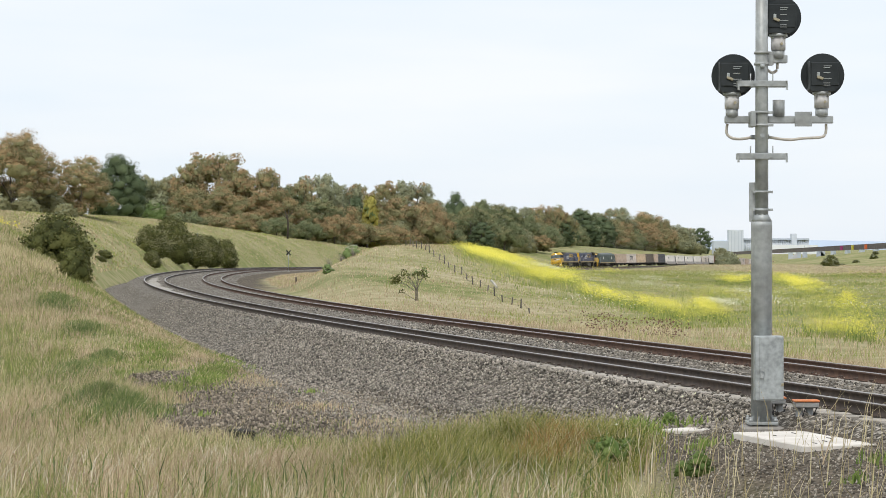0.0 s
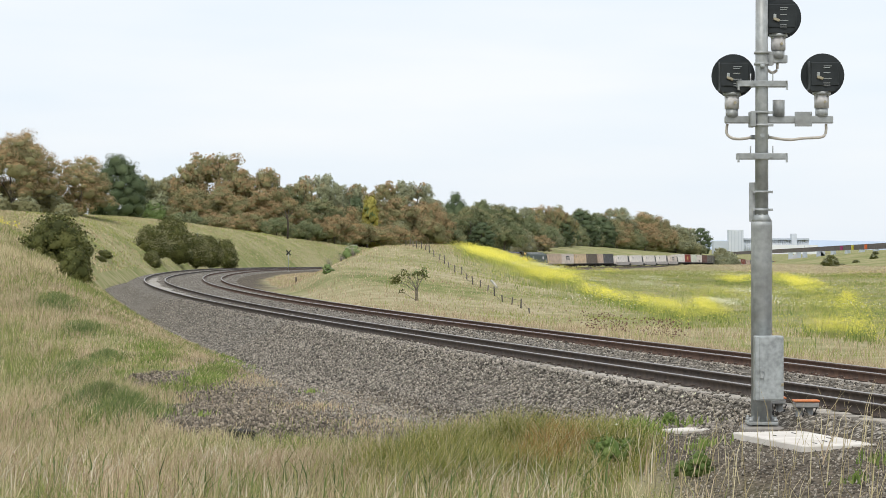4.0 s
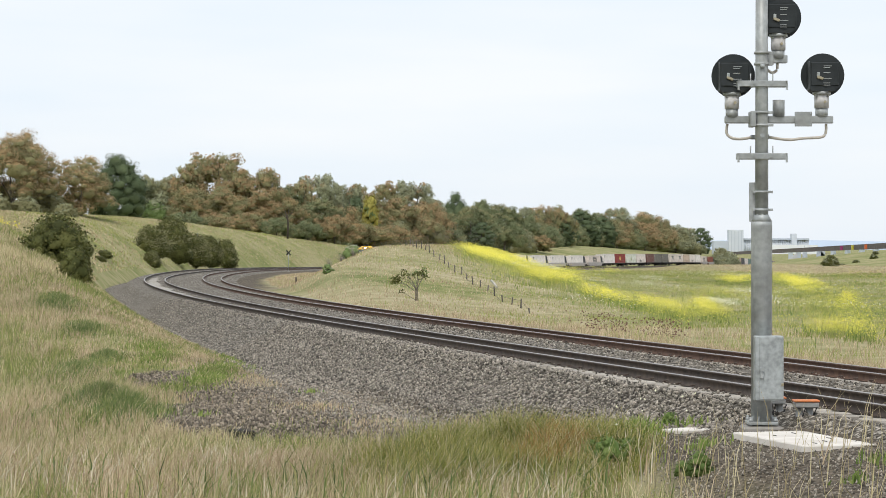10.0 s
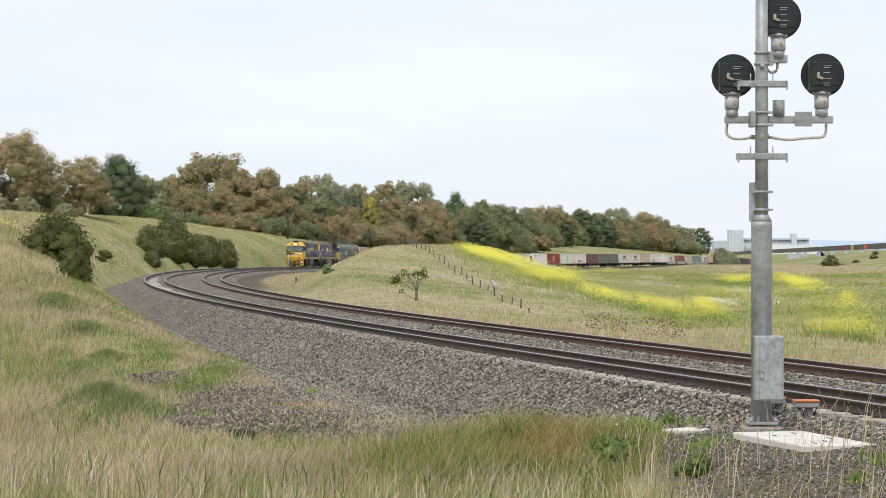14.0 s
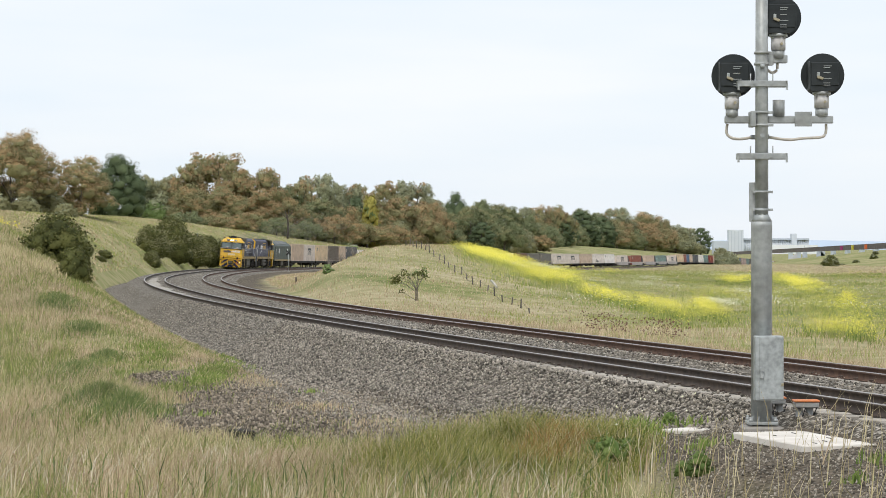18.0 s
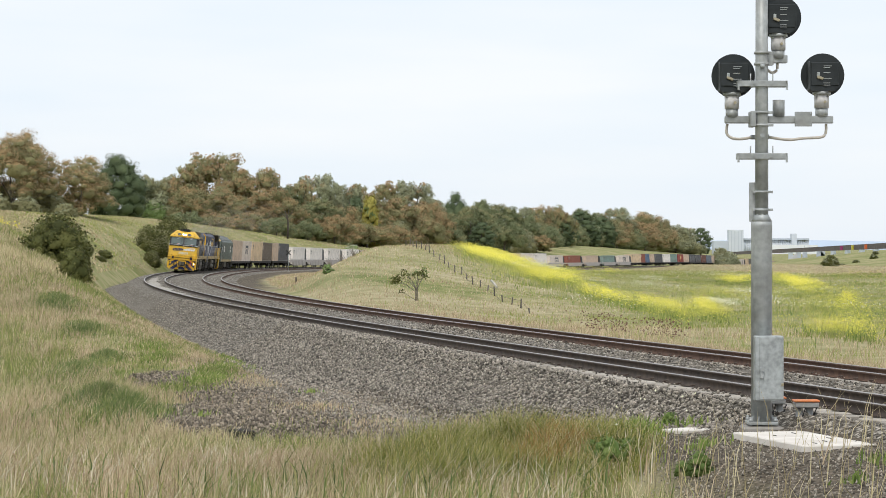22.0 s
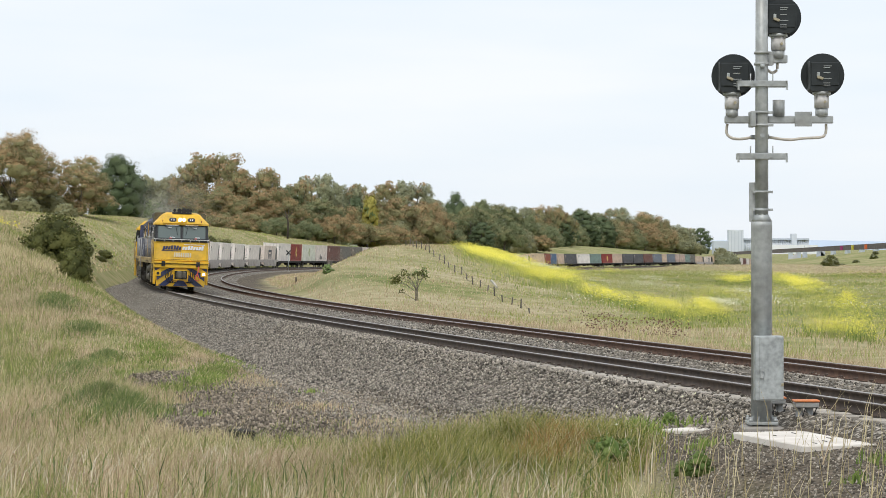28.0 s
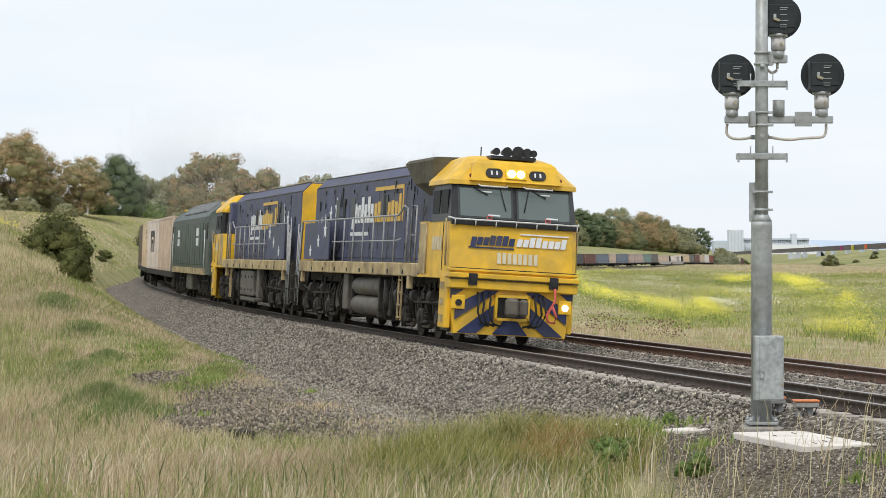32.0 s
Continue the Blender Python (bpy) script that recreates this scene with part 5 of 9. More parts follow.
    part("front_rail", bm, M_white_rail, root, "thin white rail under the windscreens")
    # nose lettering as plain slanted bars
    nose = Matrix.Translation((0, -10.505, 2.18)) @ Matrix.Rotation(-0.124, 4, "X")
    for k in range(7):
        bm = bmesh.new()
        a = -1.02 + k * 0.145
        prism(bm, [(a, 0.02 - (0.05 if k == 0 else 0)), (a + 0.115, 0.02 - (0.05 if k == 0 else 0)), (a + 0.155, 0.19 + (0.05 if k in (3, 4, 5) else 0)), (a + 0.04, 0.19 + (0.05 if k in (3, 4, 5) else 0))], -0.012, 0.012, axis="y")
        bmesh.ops.transform(bm, matrix=nose, verts=bm.verts)
        part("blue_letter_bar", bm, M_stripe, root)
    for k in range(8):
        bm = bmesh.new()
        a = 0.03 + k * 0.145
        prism(bm, [(a, 0.02), (a + 0.115, 0.02), (a + 0.155, 0.19 + (0.05 if k in (2, 3, 7) else 0)), (a + 0.04, 0.19 + (0.05 if k in (2, 3, 7) else 0))], -0.012, 0.012, axis="y")
        bmesh.ops.transform(bm, matrix=nose, verts=bm.verts)
        part("white_letter_bar", bm, M_white_mark, root)
    for a, b, z0, m in ((-1.06, -0.02, -0.055, M_stripe), (0.12, 1.24, 0.285, M_white_mark)):
        bm = bmesh.new()
        box(bm, a, b, -0.012, 0.012, z0, z0 + 0.03)
        bmesh.ops.transform(bm, matrix=nose, verts=bm.verts)
        part("letter_rule", bm, m, root)
    for k in range(8):
        bm = bmesh.new()
        a = -0.40 + (k // 2) * 0.24 + (k % 2) * 0.12
        box(bm, a, a + 0.085, -0.010, 0.012, -0.38, -0.14)
        bmesh.ops.transform(bm, matrix=nose, verts=bm.verts)
        part("faded_number_bar", bm, M_grey_mark, root, "faded grey number")
    # buffer beam and pilot
    bm = bmesh.new()
    box(bm, -1.47, 1.47, -10.62, -10.2, 1.22, 1.42, 0.015)
    box(bm, -1.49, 1.49, -10.66, -10.2, 1.45, 1.56, 0.015)
    box(bm, -1.47, 1.47, -10.60, -10.2, 1.60, 1.655, 0.01)
    part("buffer_beam", bm, M_yellow, root)
    for x in (-0.95, 0.90):
        bm = bmesh.new()
        box(bm, x - 0.10, x + 0.10, -10.68, -10.6, 1.30, 1.56, 0.01)
        tube(bm, [(x, -10.72, 1.43), (x, -10.67, 1.43)], 0.07, 12)
        part("jumper_socket", bm, M_black, root)
    bm = bmesh.new()
    loft(bm, [[(-1.28, -10.45, 0.22), (1.28, -10.45, 0.22), (1.28, -10.25, 0.22), (-1.28, -10.25, 0.22)], [(-1.42, -10.48, 1.22), (1.42, -10.48, 1.22), (1.42, -10.3, 1.22), (-1.42, -10.3, 1.22)]])
    part("pilot", bm, M_yellow, root, "yellow pilot plate with blue chevrons")
    y = -10.49
    for sx in (-1, 1):
        for pts in ([(1.28, 0.52), (1.28, 0.86), (0.62, 1.20), (0.30, 1.20)], [(1.22, 0.24), (0.78, 0.24), (0.36, 0.60), (0.36, 0.92)], [(0.40, 0.24), (0.0, 0.24), (0.0, 0.62), (0.10, 0.62)], [(1.40, 0.98), (1.40, 1.20), (1.10, 1.20)]):
            bm = bmesh.new()
            prism(bm, [(sx * a, b) for a, b in pts], y - 0.008, y + 0.012, axis="y")
            part("chevron", bm, M_stripe, root, "faded blue chevron stripe")
        bm = bmesh.new()
        box(bm, sx * 1.22 - 0.15, sx * 1.22 + 0.15, -10.54, -10.44, 0.76, 1.06, 0.01)
        part("ditch_light_box", bm, M_yellow, root)
        bm = bmesh.new()
        tube(bm, [(sx * 1.22, -10.55, 0.90), (sx * 1.22, -10.57, 0.90)], 0.075, 14)
        part("ditch_light", bm, M_ditch_on if lit and sx > 0 else M_black, root, "lit ditch light" if lit and sx > 0 else "dark ditch light behind a grille")
        # steps beside the pilot
        bm = bmesh.new()
        box(bm, sx * 1.40 - 0.06, sx * 1.40 + 0.06, -10.35, -9.65, 0.32, 1.5, 0.02)
        part("step_side", bm, M_yellow, root)
        for z in (0.45, 0.82, 1.18):
            bm = bmesh.new()
            box(bm, sx * 1.40 - 0.08, sx * 1.40 + 0.08, -10.12, -9.78, z, z + 0.16)
            part("step_tread", bm, M_tan, root)
    bm = bmesh.new()
    for a in ((-0.40, -0.34), (0.34, 0.40)):
        box(bm, a[0], a[1], -10.60, -10.4, 0.55, 1.12)
    box(bm, -0.40, 0.40, -10.60, -10.4, 1.06, 1.12)
    box(bm, -0.40, 0.40, -10.60, -10.4, 0.55, 0.61)
    part("coupler_pocket", bm, M_yellow, root)
    # black plate added in place of the shade inside the coupler pocket
    bm = bmesh.new()
    box(bm, -0.34, 0.34, -10.5, -10.46, 0.61, 1.06)
    part("pocket_shadow_plate", bm, M_black, root)
    bm = bmesh.new()
    box(bm, -0.13, 0.13, -10.85, -10.4, 0.74, 0.96, 0.04)
    box(bm, -0.24, 0.06, -11.02, -10.76, 0.64, 1.06, 0.07)
    box(bm, 0.07, 0.27, -11.0, -10.80, 0.66, 1.04, 0.06)
    part("coupler", bm, M_tank, root, "dusty grey knuckle coupler")
    for k, x in enumerate((-0.78, -0.66, -0.52, 0.50, 0.62, 0.72)):
        bm = bmesh.new()
        sg = -1 if x < 0 else 1
        tube(bm, [(x, -10.5, 1.14), (x, -10.66, 1.0), (x + sg * 0.03, -10.70, 0.72), (x - sg * 0.08, -10.66, 0.48), (x - sg * 0.26, -10.62, 0.42)], 0.026, 7)
        part("brake_hose", bm, M_hose, root, "black rubber brake hose")
    bm = bmesh.new()
    tube(bm, [(0.92, -10.72, 1.32), (0.93, -10.74, 1.05), (0.76, -10.72, 0.72), (0.80, -10.72, 0.58), (0.94, -10.72, 0.56), (0.98, -10.72, 0.70), (0.88, -10.73, 0.92)], 0.028, 7)
    part("red_rope", bm, M_red_hose, root, "red looped rope")
    # handrails
    for sx in (-1, 1):
        x = sx * 1.38
        bm = bmesh.new()
        tube(bm, [(x, -5.6, 1.75), (x, -5.6, 3.05), (x, -5.2, 3.12), (x, -4.6, 2.90), (x, 8.8, 2.90), (x, 8.95, 1.75)], 0.024, 6)
        tube(bm, [(x, -4.9, 2.32), (x, -4.5, 2.28), (x, 3.9, 2.28)], 0.018, 6)
        part("handrail", bm, M_rail_grey, root, "grey tubular handrail")
        bm = bmesh.new()
        tube(bm, [(x, -6.6, 1.75), (x, -6.6, 3.1), (x, -6.1, 3.1), (x, -6.1, 1.75)], 0.024, 6)
        tube(bm, [(x, -6.6, 2.4), (x, -6.1, 2.4)], 0.018, 6)
        part("gate_rail", bm, M_rail_grey, root)
        for k in range(10):
            y = -4.2 + k * 1.3
            bm = bmesh.new()
            tube(bm, [(x, y, 1.6), (x, y, 2.90)], 0.022, 6)
            part("stanchion", bm, M_rail_grey, root)
        bm = bmesh.new()
        box(bm, x - 0.02, x + 0.02, 4.4, 8.3, 1.78, 2.84, 0.01)
        part("screen_panel", bm, M_blue, root, "blue sheet panel on the handrail")
        for yy, zz, r in ((5.0, 2.62, 0.26), (6.0, 2.3, 0.20), (7.2, 2.02, 0.18)):
            bm = bmesh.new()
            pts = [(yy + (r if q % 2 == 0 else r * 0.42) * math.sin(q * math.pi / 5), zz + (r if q % 2 == 0 else r * 0.42) * math.cos(q * math.pi / 5)) for q in range(10)]
            prism(bm, pts, x + sx * 0.024 - 0.006, x + sx * 0.024 + 0.006, axis="x")
            part("star_mark", bm, M_white_mark, root)
        # steps at the hood's end
        bm = bmesh.new()
        for y in (9.02, 9.52):
            tube(bm, [(x, y, 0.4), (x, y, 2.85)], 0.022, 6)
        tube(bm, [(x, 9.27, 0.6), (x, 9.27, 2.6)], 0.018, 6)
        part("end_grab_rail", bm, M_rail_grey, root)
        for z in (0.45, 0.85, 1.25):
            bm = bmesh.new()
            box(bm, x - 0.16, x + 0.05, 9.04, 9.50, z, z + 0.04)
            part("step", bm, M_under, root)
        bm = bmesh.new()
        box(bm, sx * 1.1 - 0.02, sx * 1.1 + 0.02, 8.8, 9.56, 0.4, 1.7)
        part("step_back", bm, M_under, root)
        # ladder ahead of the tanks
        bm = bmesh.new()
        for y in (-5.3, -4.95):
            box(bm, sx * 1.36 - 0.02, sx * 1.36 + 0.02, y - 0.02, y + 0.02, 0.35, 1.42)
        for z in (0.4, 0.7, 1.0, 1.3):
            box(bm, sx * 1.36 - 0.03, sx * 1.36 + 0.03, -5.3, -4.95, z, z + 0.04)
        part("ladder", bm, M_tan, root)
        # tanks
        if sx < 0:
            for z, r in ((1.11, 0.24), (0.62, 0.25)):
                bm = bmesh.new()
                loft(bm, [[(sx * 1.10 + q * math.cos(a), yy, z + q * math.sin(a)) for a in [math.pi * k / 8 for k in range(16)]] for yy, q in ((-2.30, r * 0.55), (-2.20, r * 0.9), (-2.05, r), (0.95, r), (1.1, r * 0.9), (1.2, r * 0.55))])
                for f in bm.faces:
                    f.smooth = len(f.verts) == 4
                part("air_reservoir", bm, M_tank, root, "dusty grey cylindrical air tank")
            bm = bmesh.new()
            for yy in (-2.35, 1.2):
                box(bm, sx * 1.10 - 0.2, sx * 1.10 + 0.2, yy - 0.06, yy + 0.06, 0.34, 1.38, 0.02)
            part("tank_strap", bm, M_grime, root)
        else:
            bm = bmesh.new()
            box(bm, sx * 1.16 - 0.2, sx * 1.16 + 0.2, -2.3, 1.2, 0.50, 1.36, 0.03)
            box(bm, sx * 1.2 - 0.2, sx * 1.2 + 0.14, -2.4, 1.3, 0.30, 0.44, 0.03)
            part("battery_box", bm, M_tank, root, "dusty grey battery box")
            for yy in (-1.9, -0.9, 0.0, 0.8):
                for zz in (0.7, 1.15):
                    bm = bmesh.new()
                    tube(bm, [(sx * 1.36, yy, zz), (sx * 1.385, yy, zz)], 0.05, 8)
                    part("box_bolt", bm, M_grime, root)
        bm = bmesh.new()
        box(bm, sx * 1.16 - 0.16, sx * 1.16 + 0.16, 1.7, 2.3, 0.45, 1.42, 0.03)
        part("equipment_box", bm, M_tank, root)
        bm = bmesh.new()
        box(bm, sx * 1.1 - 0.15, sx * 1.1 + 0.15, -3.6, -3.0, 0.4, 0.85, 0.03)
        part("filter_box", bm, M_grime, root)
        runs = [([(1.25, -3.2, 1.3), (1.28, -3.3, 0.7), (1.2, -3.1, 0.4)], 0.10), ([(1.2, -3.8, 1.3), (1.26, -3.9, 0.9), (1.15, -3.7, 0.5)], 0.05), ([(1.2, -4.4, 1.35), (1.34, -4.6, 0.9), (1.25, -4.5, 0.35)], 0.045)]
        for k in range(5):
            yy = -4.8 + k * 0.36
            runs.append(([(1.2, yy, 1.4), (1.27, yy + 0.08, 0.95), (1.16, yy - 0.05, 0.3 + 0.08 * (k % 3))], 0.03 + 0.012 * (k % 2)))
        for yy in (2.6, 2.95, 3.3):
            runs.append(([(1.15, yy, 1.4), (1.26, yy + 0.1, 0.9), (1.1, yy, 0.35)], 0.035))
        for run, thick in runs:
            bm = bmesh.new()
            tube(bm, [(sx * px, py, pz) for px, py, pz in run], thick, 7)
            part("pipe", bm, M_grime, root)
    bm = bmesh.new()
    box(bm, -0.98, 0.98, -4.6, 3.6, 0.28, 1.3, 0.12)
    part("fuel_tank", bm, M_under, root)
    wheels = []
    for y in (-7.0, 6.6):
        _, w = loco_bogie(root, y, 3, 1.8)
        wheels += w
    bm = bmesh.new()
    box(bm, -0.13, 0.13, 9.7, 10.22, 0.74, 0.98, 0.04)
    part("coupler", bm, M_under, root)
    bm = bmesh.new()
    box(bm, -1.35, 1.35, 9.60, 9.72, 0.5, 1.7, 0.02)
    part("rear_beam", bm, M_under, root)
    return root, wheels


def cowl_locomotive():
    """An older two-cab diesel with a full-width body."""
    root = new("diesel_locomotive")
    bm = bmesh.new()
    section = [(-1.46, 1.1), (-1.46, 3.45), (-1.30, 3.62), (-0.62, 4.16), (0.62, 4.16), (1.30, 3.62), (1.46, 3.45), (1.46, 1.1)]
    prism(bm, section, -8.4, 8.4, axis="y")
    part("body", bm, M_green, root, "dark green full-width body")
    for sy in (-1, 1):
        bm = bmesh.new()
        def ring(z, x, y):
            a, b = sorted((sy * 8.35, sy * y))
            return plan_ring(x, a, b, z, 0.06)
        loft(bm, [ring(1.1, 1.46, 9.85), ring(2.45, 1.46, 9.75), ring(3.45, 1.44, 9.25), ring(3.62, 1.34, 9.2), ring(4.1, 0.7, 9.0)])
        part("cab", bm, M_green, root)
        bm = bmesh.new()
        y = sy * 9.80
        box(bm, -1.30, 1.30, min(y, y + sy * 0.03), max(y, y + sy * 0.03), 1.15, 2.4, 0.01)
        part("nose_panel", bm, M_yellow, root, "yellow nose panel")
        bm = bmesh.new()
        m = Matrix.Translation((0, sy * 9.02, 3.86)) @ Matrix.Rotation(sy * 0.42, 4, "X")
        box(bm, -0.95, 0.95, -0.05, 0.05, -0.22, 0.2, 0.02, m)
        part("brow", bm, M_yellow, root, "yellow cab brow")
        for cx in (-0.6, 0.6):
            bm = bmesh.new()
            m = Matrix.Translation((cx, sy * 9.52, 2.98)) @ Matrix.Rotation(sy * 0.46, 4, "X")
            box(bm, -0.5, 0.5, -0.02, 0.02, -0.38, 0.38, 0.02, m)
            part("windscreen", bm, M_screen, root)
        for sx in (-1, 1):
            bm = bmesh.new()
            a, b = sorted((sy * 8.5, sy * 9.15))
            box(bm, sx * 1.46 - 0.012, sx * 1.46 + 0.012, a, b, 2.55, 3.2, 0.01)
            part("side_window", bm, M_side_glass, root)
            bm = bmesh.new()
            a, b = sorted((sy * 7.5, sy * 8.1))
            box(bm, sx * 1.46 - 0.012, sx * 1.46 + 0.012, a, b, 1.3, 3.2, 0.01)
            part("cab_door", bm, M_green, root)
            bm = bmesh.new()
            tube(bm, [(sx * 1.5, sy * 8.25, 1.2), (sx * 1.5, sy * 8.25, 2.9)], 0.02, 6)
            part("grab_rail", bm, M_white_rail, root)
        bm = bmesh.new()
        box(bm, -0.13, 0.13, min(sy * 9.7, sy * 10.1), max(sy * 9.7, sy * 10.1), 0.74, 0.98, 0.03)
        part("coupler", bm, M_under, root)
        bm = bmesh.new()
        box(bm, -1.3, 1.3, min(sy * 9.5, sy * 9.8), max(sy * 9.5, sy * 9.8), 0.35, 1.1, 0.03)
        part("pilot", bm, M_under, root)
    for sx in (-1, 1):
        bm = bmesh.new()
        box(bm, sx * 1.46 - 0.02, sx * 1.46 + 0.02, -8.4, 8.4, 1.1, 1.36)
        part("sill_band", bm, M_tan, root, "dusty lower band")
        for k in range(12):
            y = -7.2 + k * 1.2
            bm = bmesh.new()
            box(bm, sx * 1.465 - 0.015, sx * 1.465 + 0.015, y + 0.04, y + 1.14, 1.5, 3.25, 0.008)
            part("body_panel", bm, M_green, root)
        for y in (-5.2, 4.6):
            for z in (2.45, 2.85):
                bm = bmesh.new()
                box(bm, sx * 1.485 - 0.008, sx * 1.485 + 0.008, y, y + 1.0, z - 0.16, z + 0.16)
                part("white_mark", bm, M_white_mark, root)
        for k in range(5):
            y = -5.6 + k * 2.4
            bm = bmesh.new()
            m = Matrix.Translation((sx * 0.97, y, 3.90)) @ Matrix.Rotation(sx * 0.67, 4, "Y")
            box(bm, -0.34, 0.34, -1.05, 1.05, -0.02, 0.05, 0.01, m)
            for q in range(7):
                box(bm, -0.32, 0.32, -0.95 + q * 0.3, -0.85 + q * 0.3, 0.05, 0.075, 0, m)
            part("roof_grille", bm, M_grille, root, "grey roof grille")
        bm = bmesh.new()
        box(bm, sx * 1.1 - 0.25, sx * 1.1 + 0.25, -1.2, 1.6, 0.4, 1.08, 0.05)
        part("fuel_tank", bm, M_tank, root)
    for k in range(3):
        bm = bmesh.new()
        tube(bm, [(0, 2.4 + k * 1.7, 4.15), (0, 2.4 + k * 1.7, 4.24)], 0.5, 14)
        part("roof_fan", bm, M_grille, root)
    for y in (-5.9, 5.9):
        loco_bogie(root, y, 3, 1.75)
    return root


lead, lead_wheels = hood_locomotive(True)
tagged(lead, "blue and yellow diesel locomotive with lit headlights heading the train", "locomotive", "locomotives of the train")
rolling.append((lead, 11.0, 13.6, False, 0.0))
trail, _ = hood_locomotive(False, (-1,))
tagged(trail, "blue and yellow diesel locomotive coupled hood-first behind the leader", "locomotive", "locomotives of the train")
rolling.append((trail, 31.4, 13.6, True, 0.0))
third = cowl_locomotive()
tagged(third, "dark green diesel locomotive with full-width body and yellow nose", "locomotive", "locomotives of the train")
rolling.append((third, 53.1, 11.8, False, 0.0))


# ---- signal mast and what stands about it ----
M_galv = surface("galvanised_steel", (0.34, 0.355, 0.35), (0.50, 0.515, 0.505), 9, 0.5, metal=0.25, bump=0.05, dirt=(0.26, 0.255, 0.23), dirt_amount=0.6, dirt_scale=3.0)
M_galv_new = surface("mottled_zinc_sheet", (0.30, 0.315, 0.31), (0.44, 0.46, 0.455), 14, 0.45, metal=0.25, bump=0.05, dirt=(0.52, 0.55, 0.54), dirt_amount=0.7, dirt_scale=7.0)
M_signal_black = surface("signal_black_paint", (0.012, 0.016, 0.017), (0.026, 0.032, 0.034), 5, 0.55, dirt=(0.05, 0.055, 0.055), dirt_amount=0.4)
M_signal_white = surface("signal_white_paint", (0.60, 0.58, 0.56), (0.74, 0.72, 0.70), 6, 0.6, dirt=(0.3, 0.27, 0.24), dirt_amount=0.4, dirt_scale=5)
M_conduit = surface("cream_conduit", (0.52, 0.47, 0.40), (0.68, 0.62, 0.54), 8, 0.5)
M_brass = surface("brass_padlock", (0.42, 0.36, 0.24), (0.55, 0.48, 0.34), 9, 0.35, metal=0.7)
M_slab = surface("pale_concrete_slab", (0.70, 0.645, 0.575), (0.80, 0.745, 0.675), 4, 0.9, dirt=(0.46, 0.40, 0.33), dirt_amount=0.35, dirt_scale=2.5, fine=60)
M_footing = surface("grey_concrete", (0.26, 0.24, 0.21), (0.36, 0.335, 0.30), 6, 0.9, dirt=(0.2, 0.17, 0.14), dirt_amount=0.5, fine=60)
M_orange = surface("orange_cap_paint", (0.62, 0.17, 0.05), (0.74, 0.25, 0.08), 6, 0.6, dirt=(0.3, 0.15, 0.08))
M_grey_pipe = surface("grey_plastic_pipe", (0.30, 0.30, 0.29), (0.40, 0.40, 0.385), 6, 0.6, dirt=(0.2, 0.17, 0.14))


def disc(bm, c, r, thick, sides=40):
    tube(bm, [(c[0], c[1], c[2]), (c[0], c[1] + thick, c[2])], r, sides)


def signal_head(root, x, z, y):
    """A round black backing disc with its lamp case, seen from behind, on a white neck."""
    bm = bmesh.new()
    disc(bm, (x + 0.05, y + 0.16, z + 0.01), 0.297, 0.025)
    ob = part("backing_disc", bm, M_signal_black, root, "round black signal backing disc")
    bm = bmesh.new()
    prism(bm, [(x - 0.165, z - 0.2), (x - 0.14, z - 0.225), (x + 0.16, z - 0.225), (x + 0.245, z - 0.16), (x + 0.25, z + 0.16), (x + 0.2, z + 0.185), (x - 0.165, z + 0.185)], y - 0.12, y + 0.16)
    box(bm, x - 0.15, x + 0.225, y - 0.135, y - 0.115, z - 0.15, z + 0.165, 0.008)
    case = part("lamp_case", bm, M_signal_black, root, "black lamp case")
    bm = bmesh.new()
    for q, dz in enumerate((0.11, 0.085, 0.02, -0.06, -0.12, -0.15)):
        box(bm, x + 0.015, x + 0.015 + (0.09 if q % 3 else 0.11), y - 0.142, y - 0.134, z + dz, z + dz + 0.008)
    part("case_ribs", bm, M_galv, case)
    bm = bmesh.new()
    box(bm, x - 0.06, x + 0.03, y - 0.16, y - 0.12, z - 0.075, z - 0.035, 0.008, Matrix.Translation((x, y, z)) @ Matrix.Rotation(0.35, 4, "Y") @ Matrix.Translation((-x, -y, -z)))
    part("padlock", bm, M_brass, case, "brass padlock")
    bm = bmesh.new()
    box(bm, x - 0.075, x - 0.035, y - 0.15, y - 0.118, z - 0.03, z + 0.03, 0.006)
    part("hasp", bm, M_galv_new, case)
    bm = bmesh.new()
    tube(bm, [(x + 0.01, y, z - 0.225), (x + 0.01, y, z - 0.27)], 0.125, 8)
    for a in range(4):
        an = math.pi / 4 + a * math.pi / 2
        tube(bm, [(x + 0.01 + 0.11 * math.cos(an), y + 0.11 * math.sin(an), z - 0.30), (x + 0.01 + 0.11 * math.cos(an), y + 0.11 * math.sin(an), z - 0.24)], 0.014, 6)
    part("neck_flange", bm, M_galv, root)
    bm = bmesh.new()
    tube(bm, [(x + 0.01, y, z - 0.27), (x + 0.01, y, z - 0.45)], 0.098, 18)
    neck = part("neck", bm, M_signal_white, root, "white cylindrical neck")
    bm = bmesh.new()
    tube(bm, [(x + 0.04, y - 0.09, z - 0.37), (x + 0.04, y - 0.12, z - 0.37)], 0.02, 8)
    part("neck_bolt", bm, M_brass, neck)
    bm = bmesh.new()
    tube(bm, [(x + 0.01, y, z - 0.45), (x + 0.01, y, z - 0.56)], 0.085, 14)
    part("neck_foot", bm, M_galv, root)


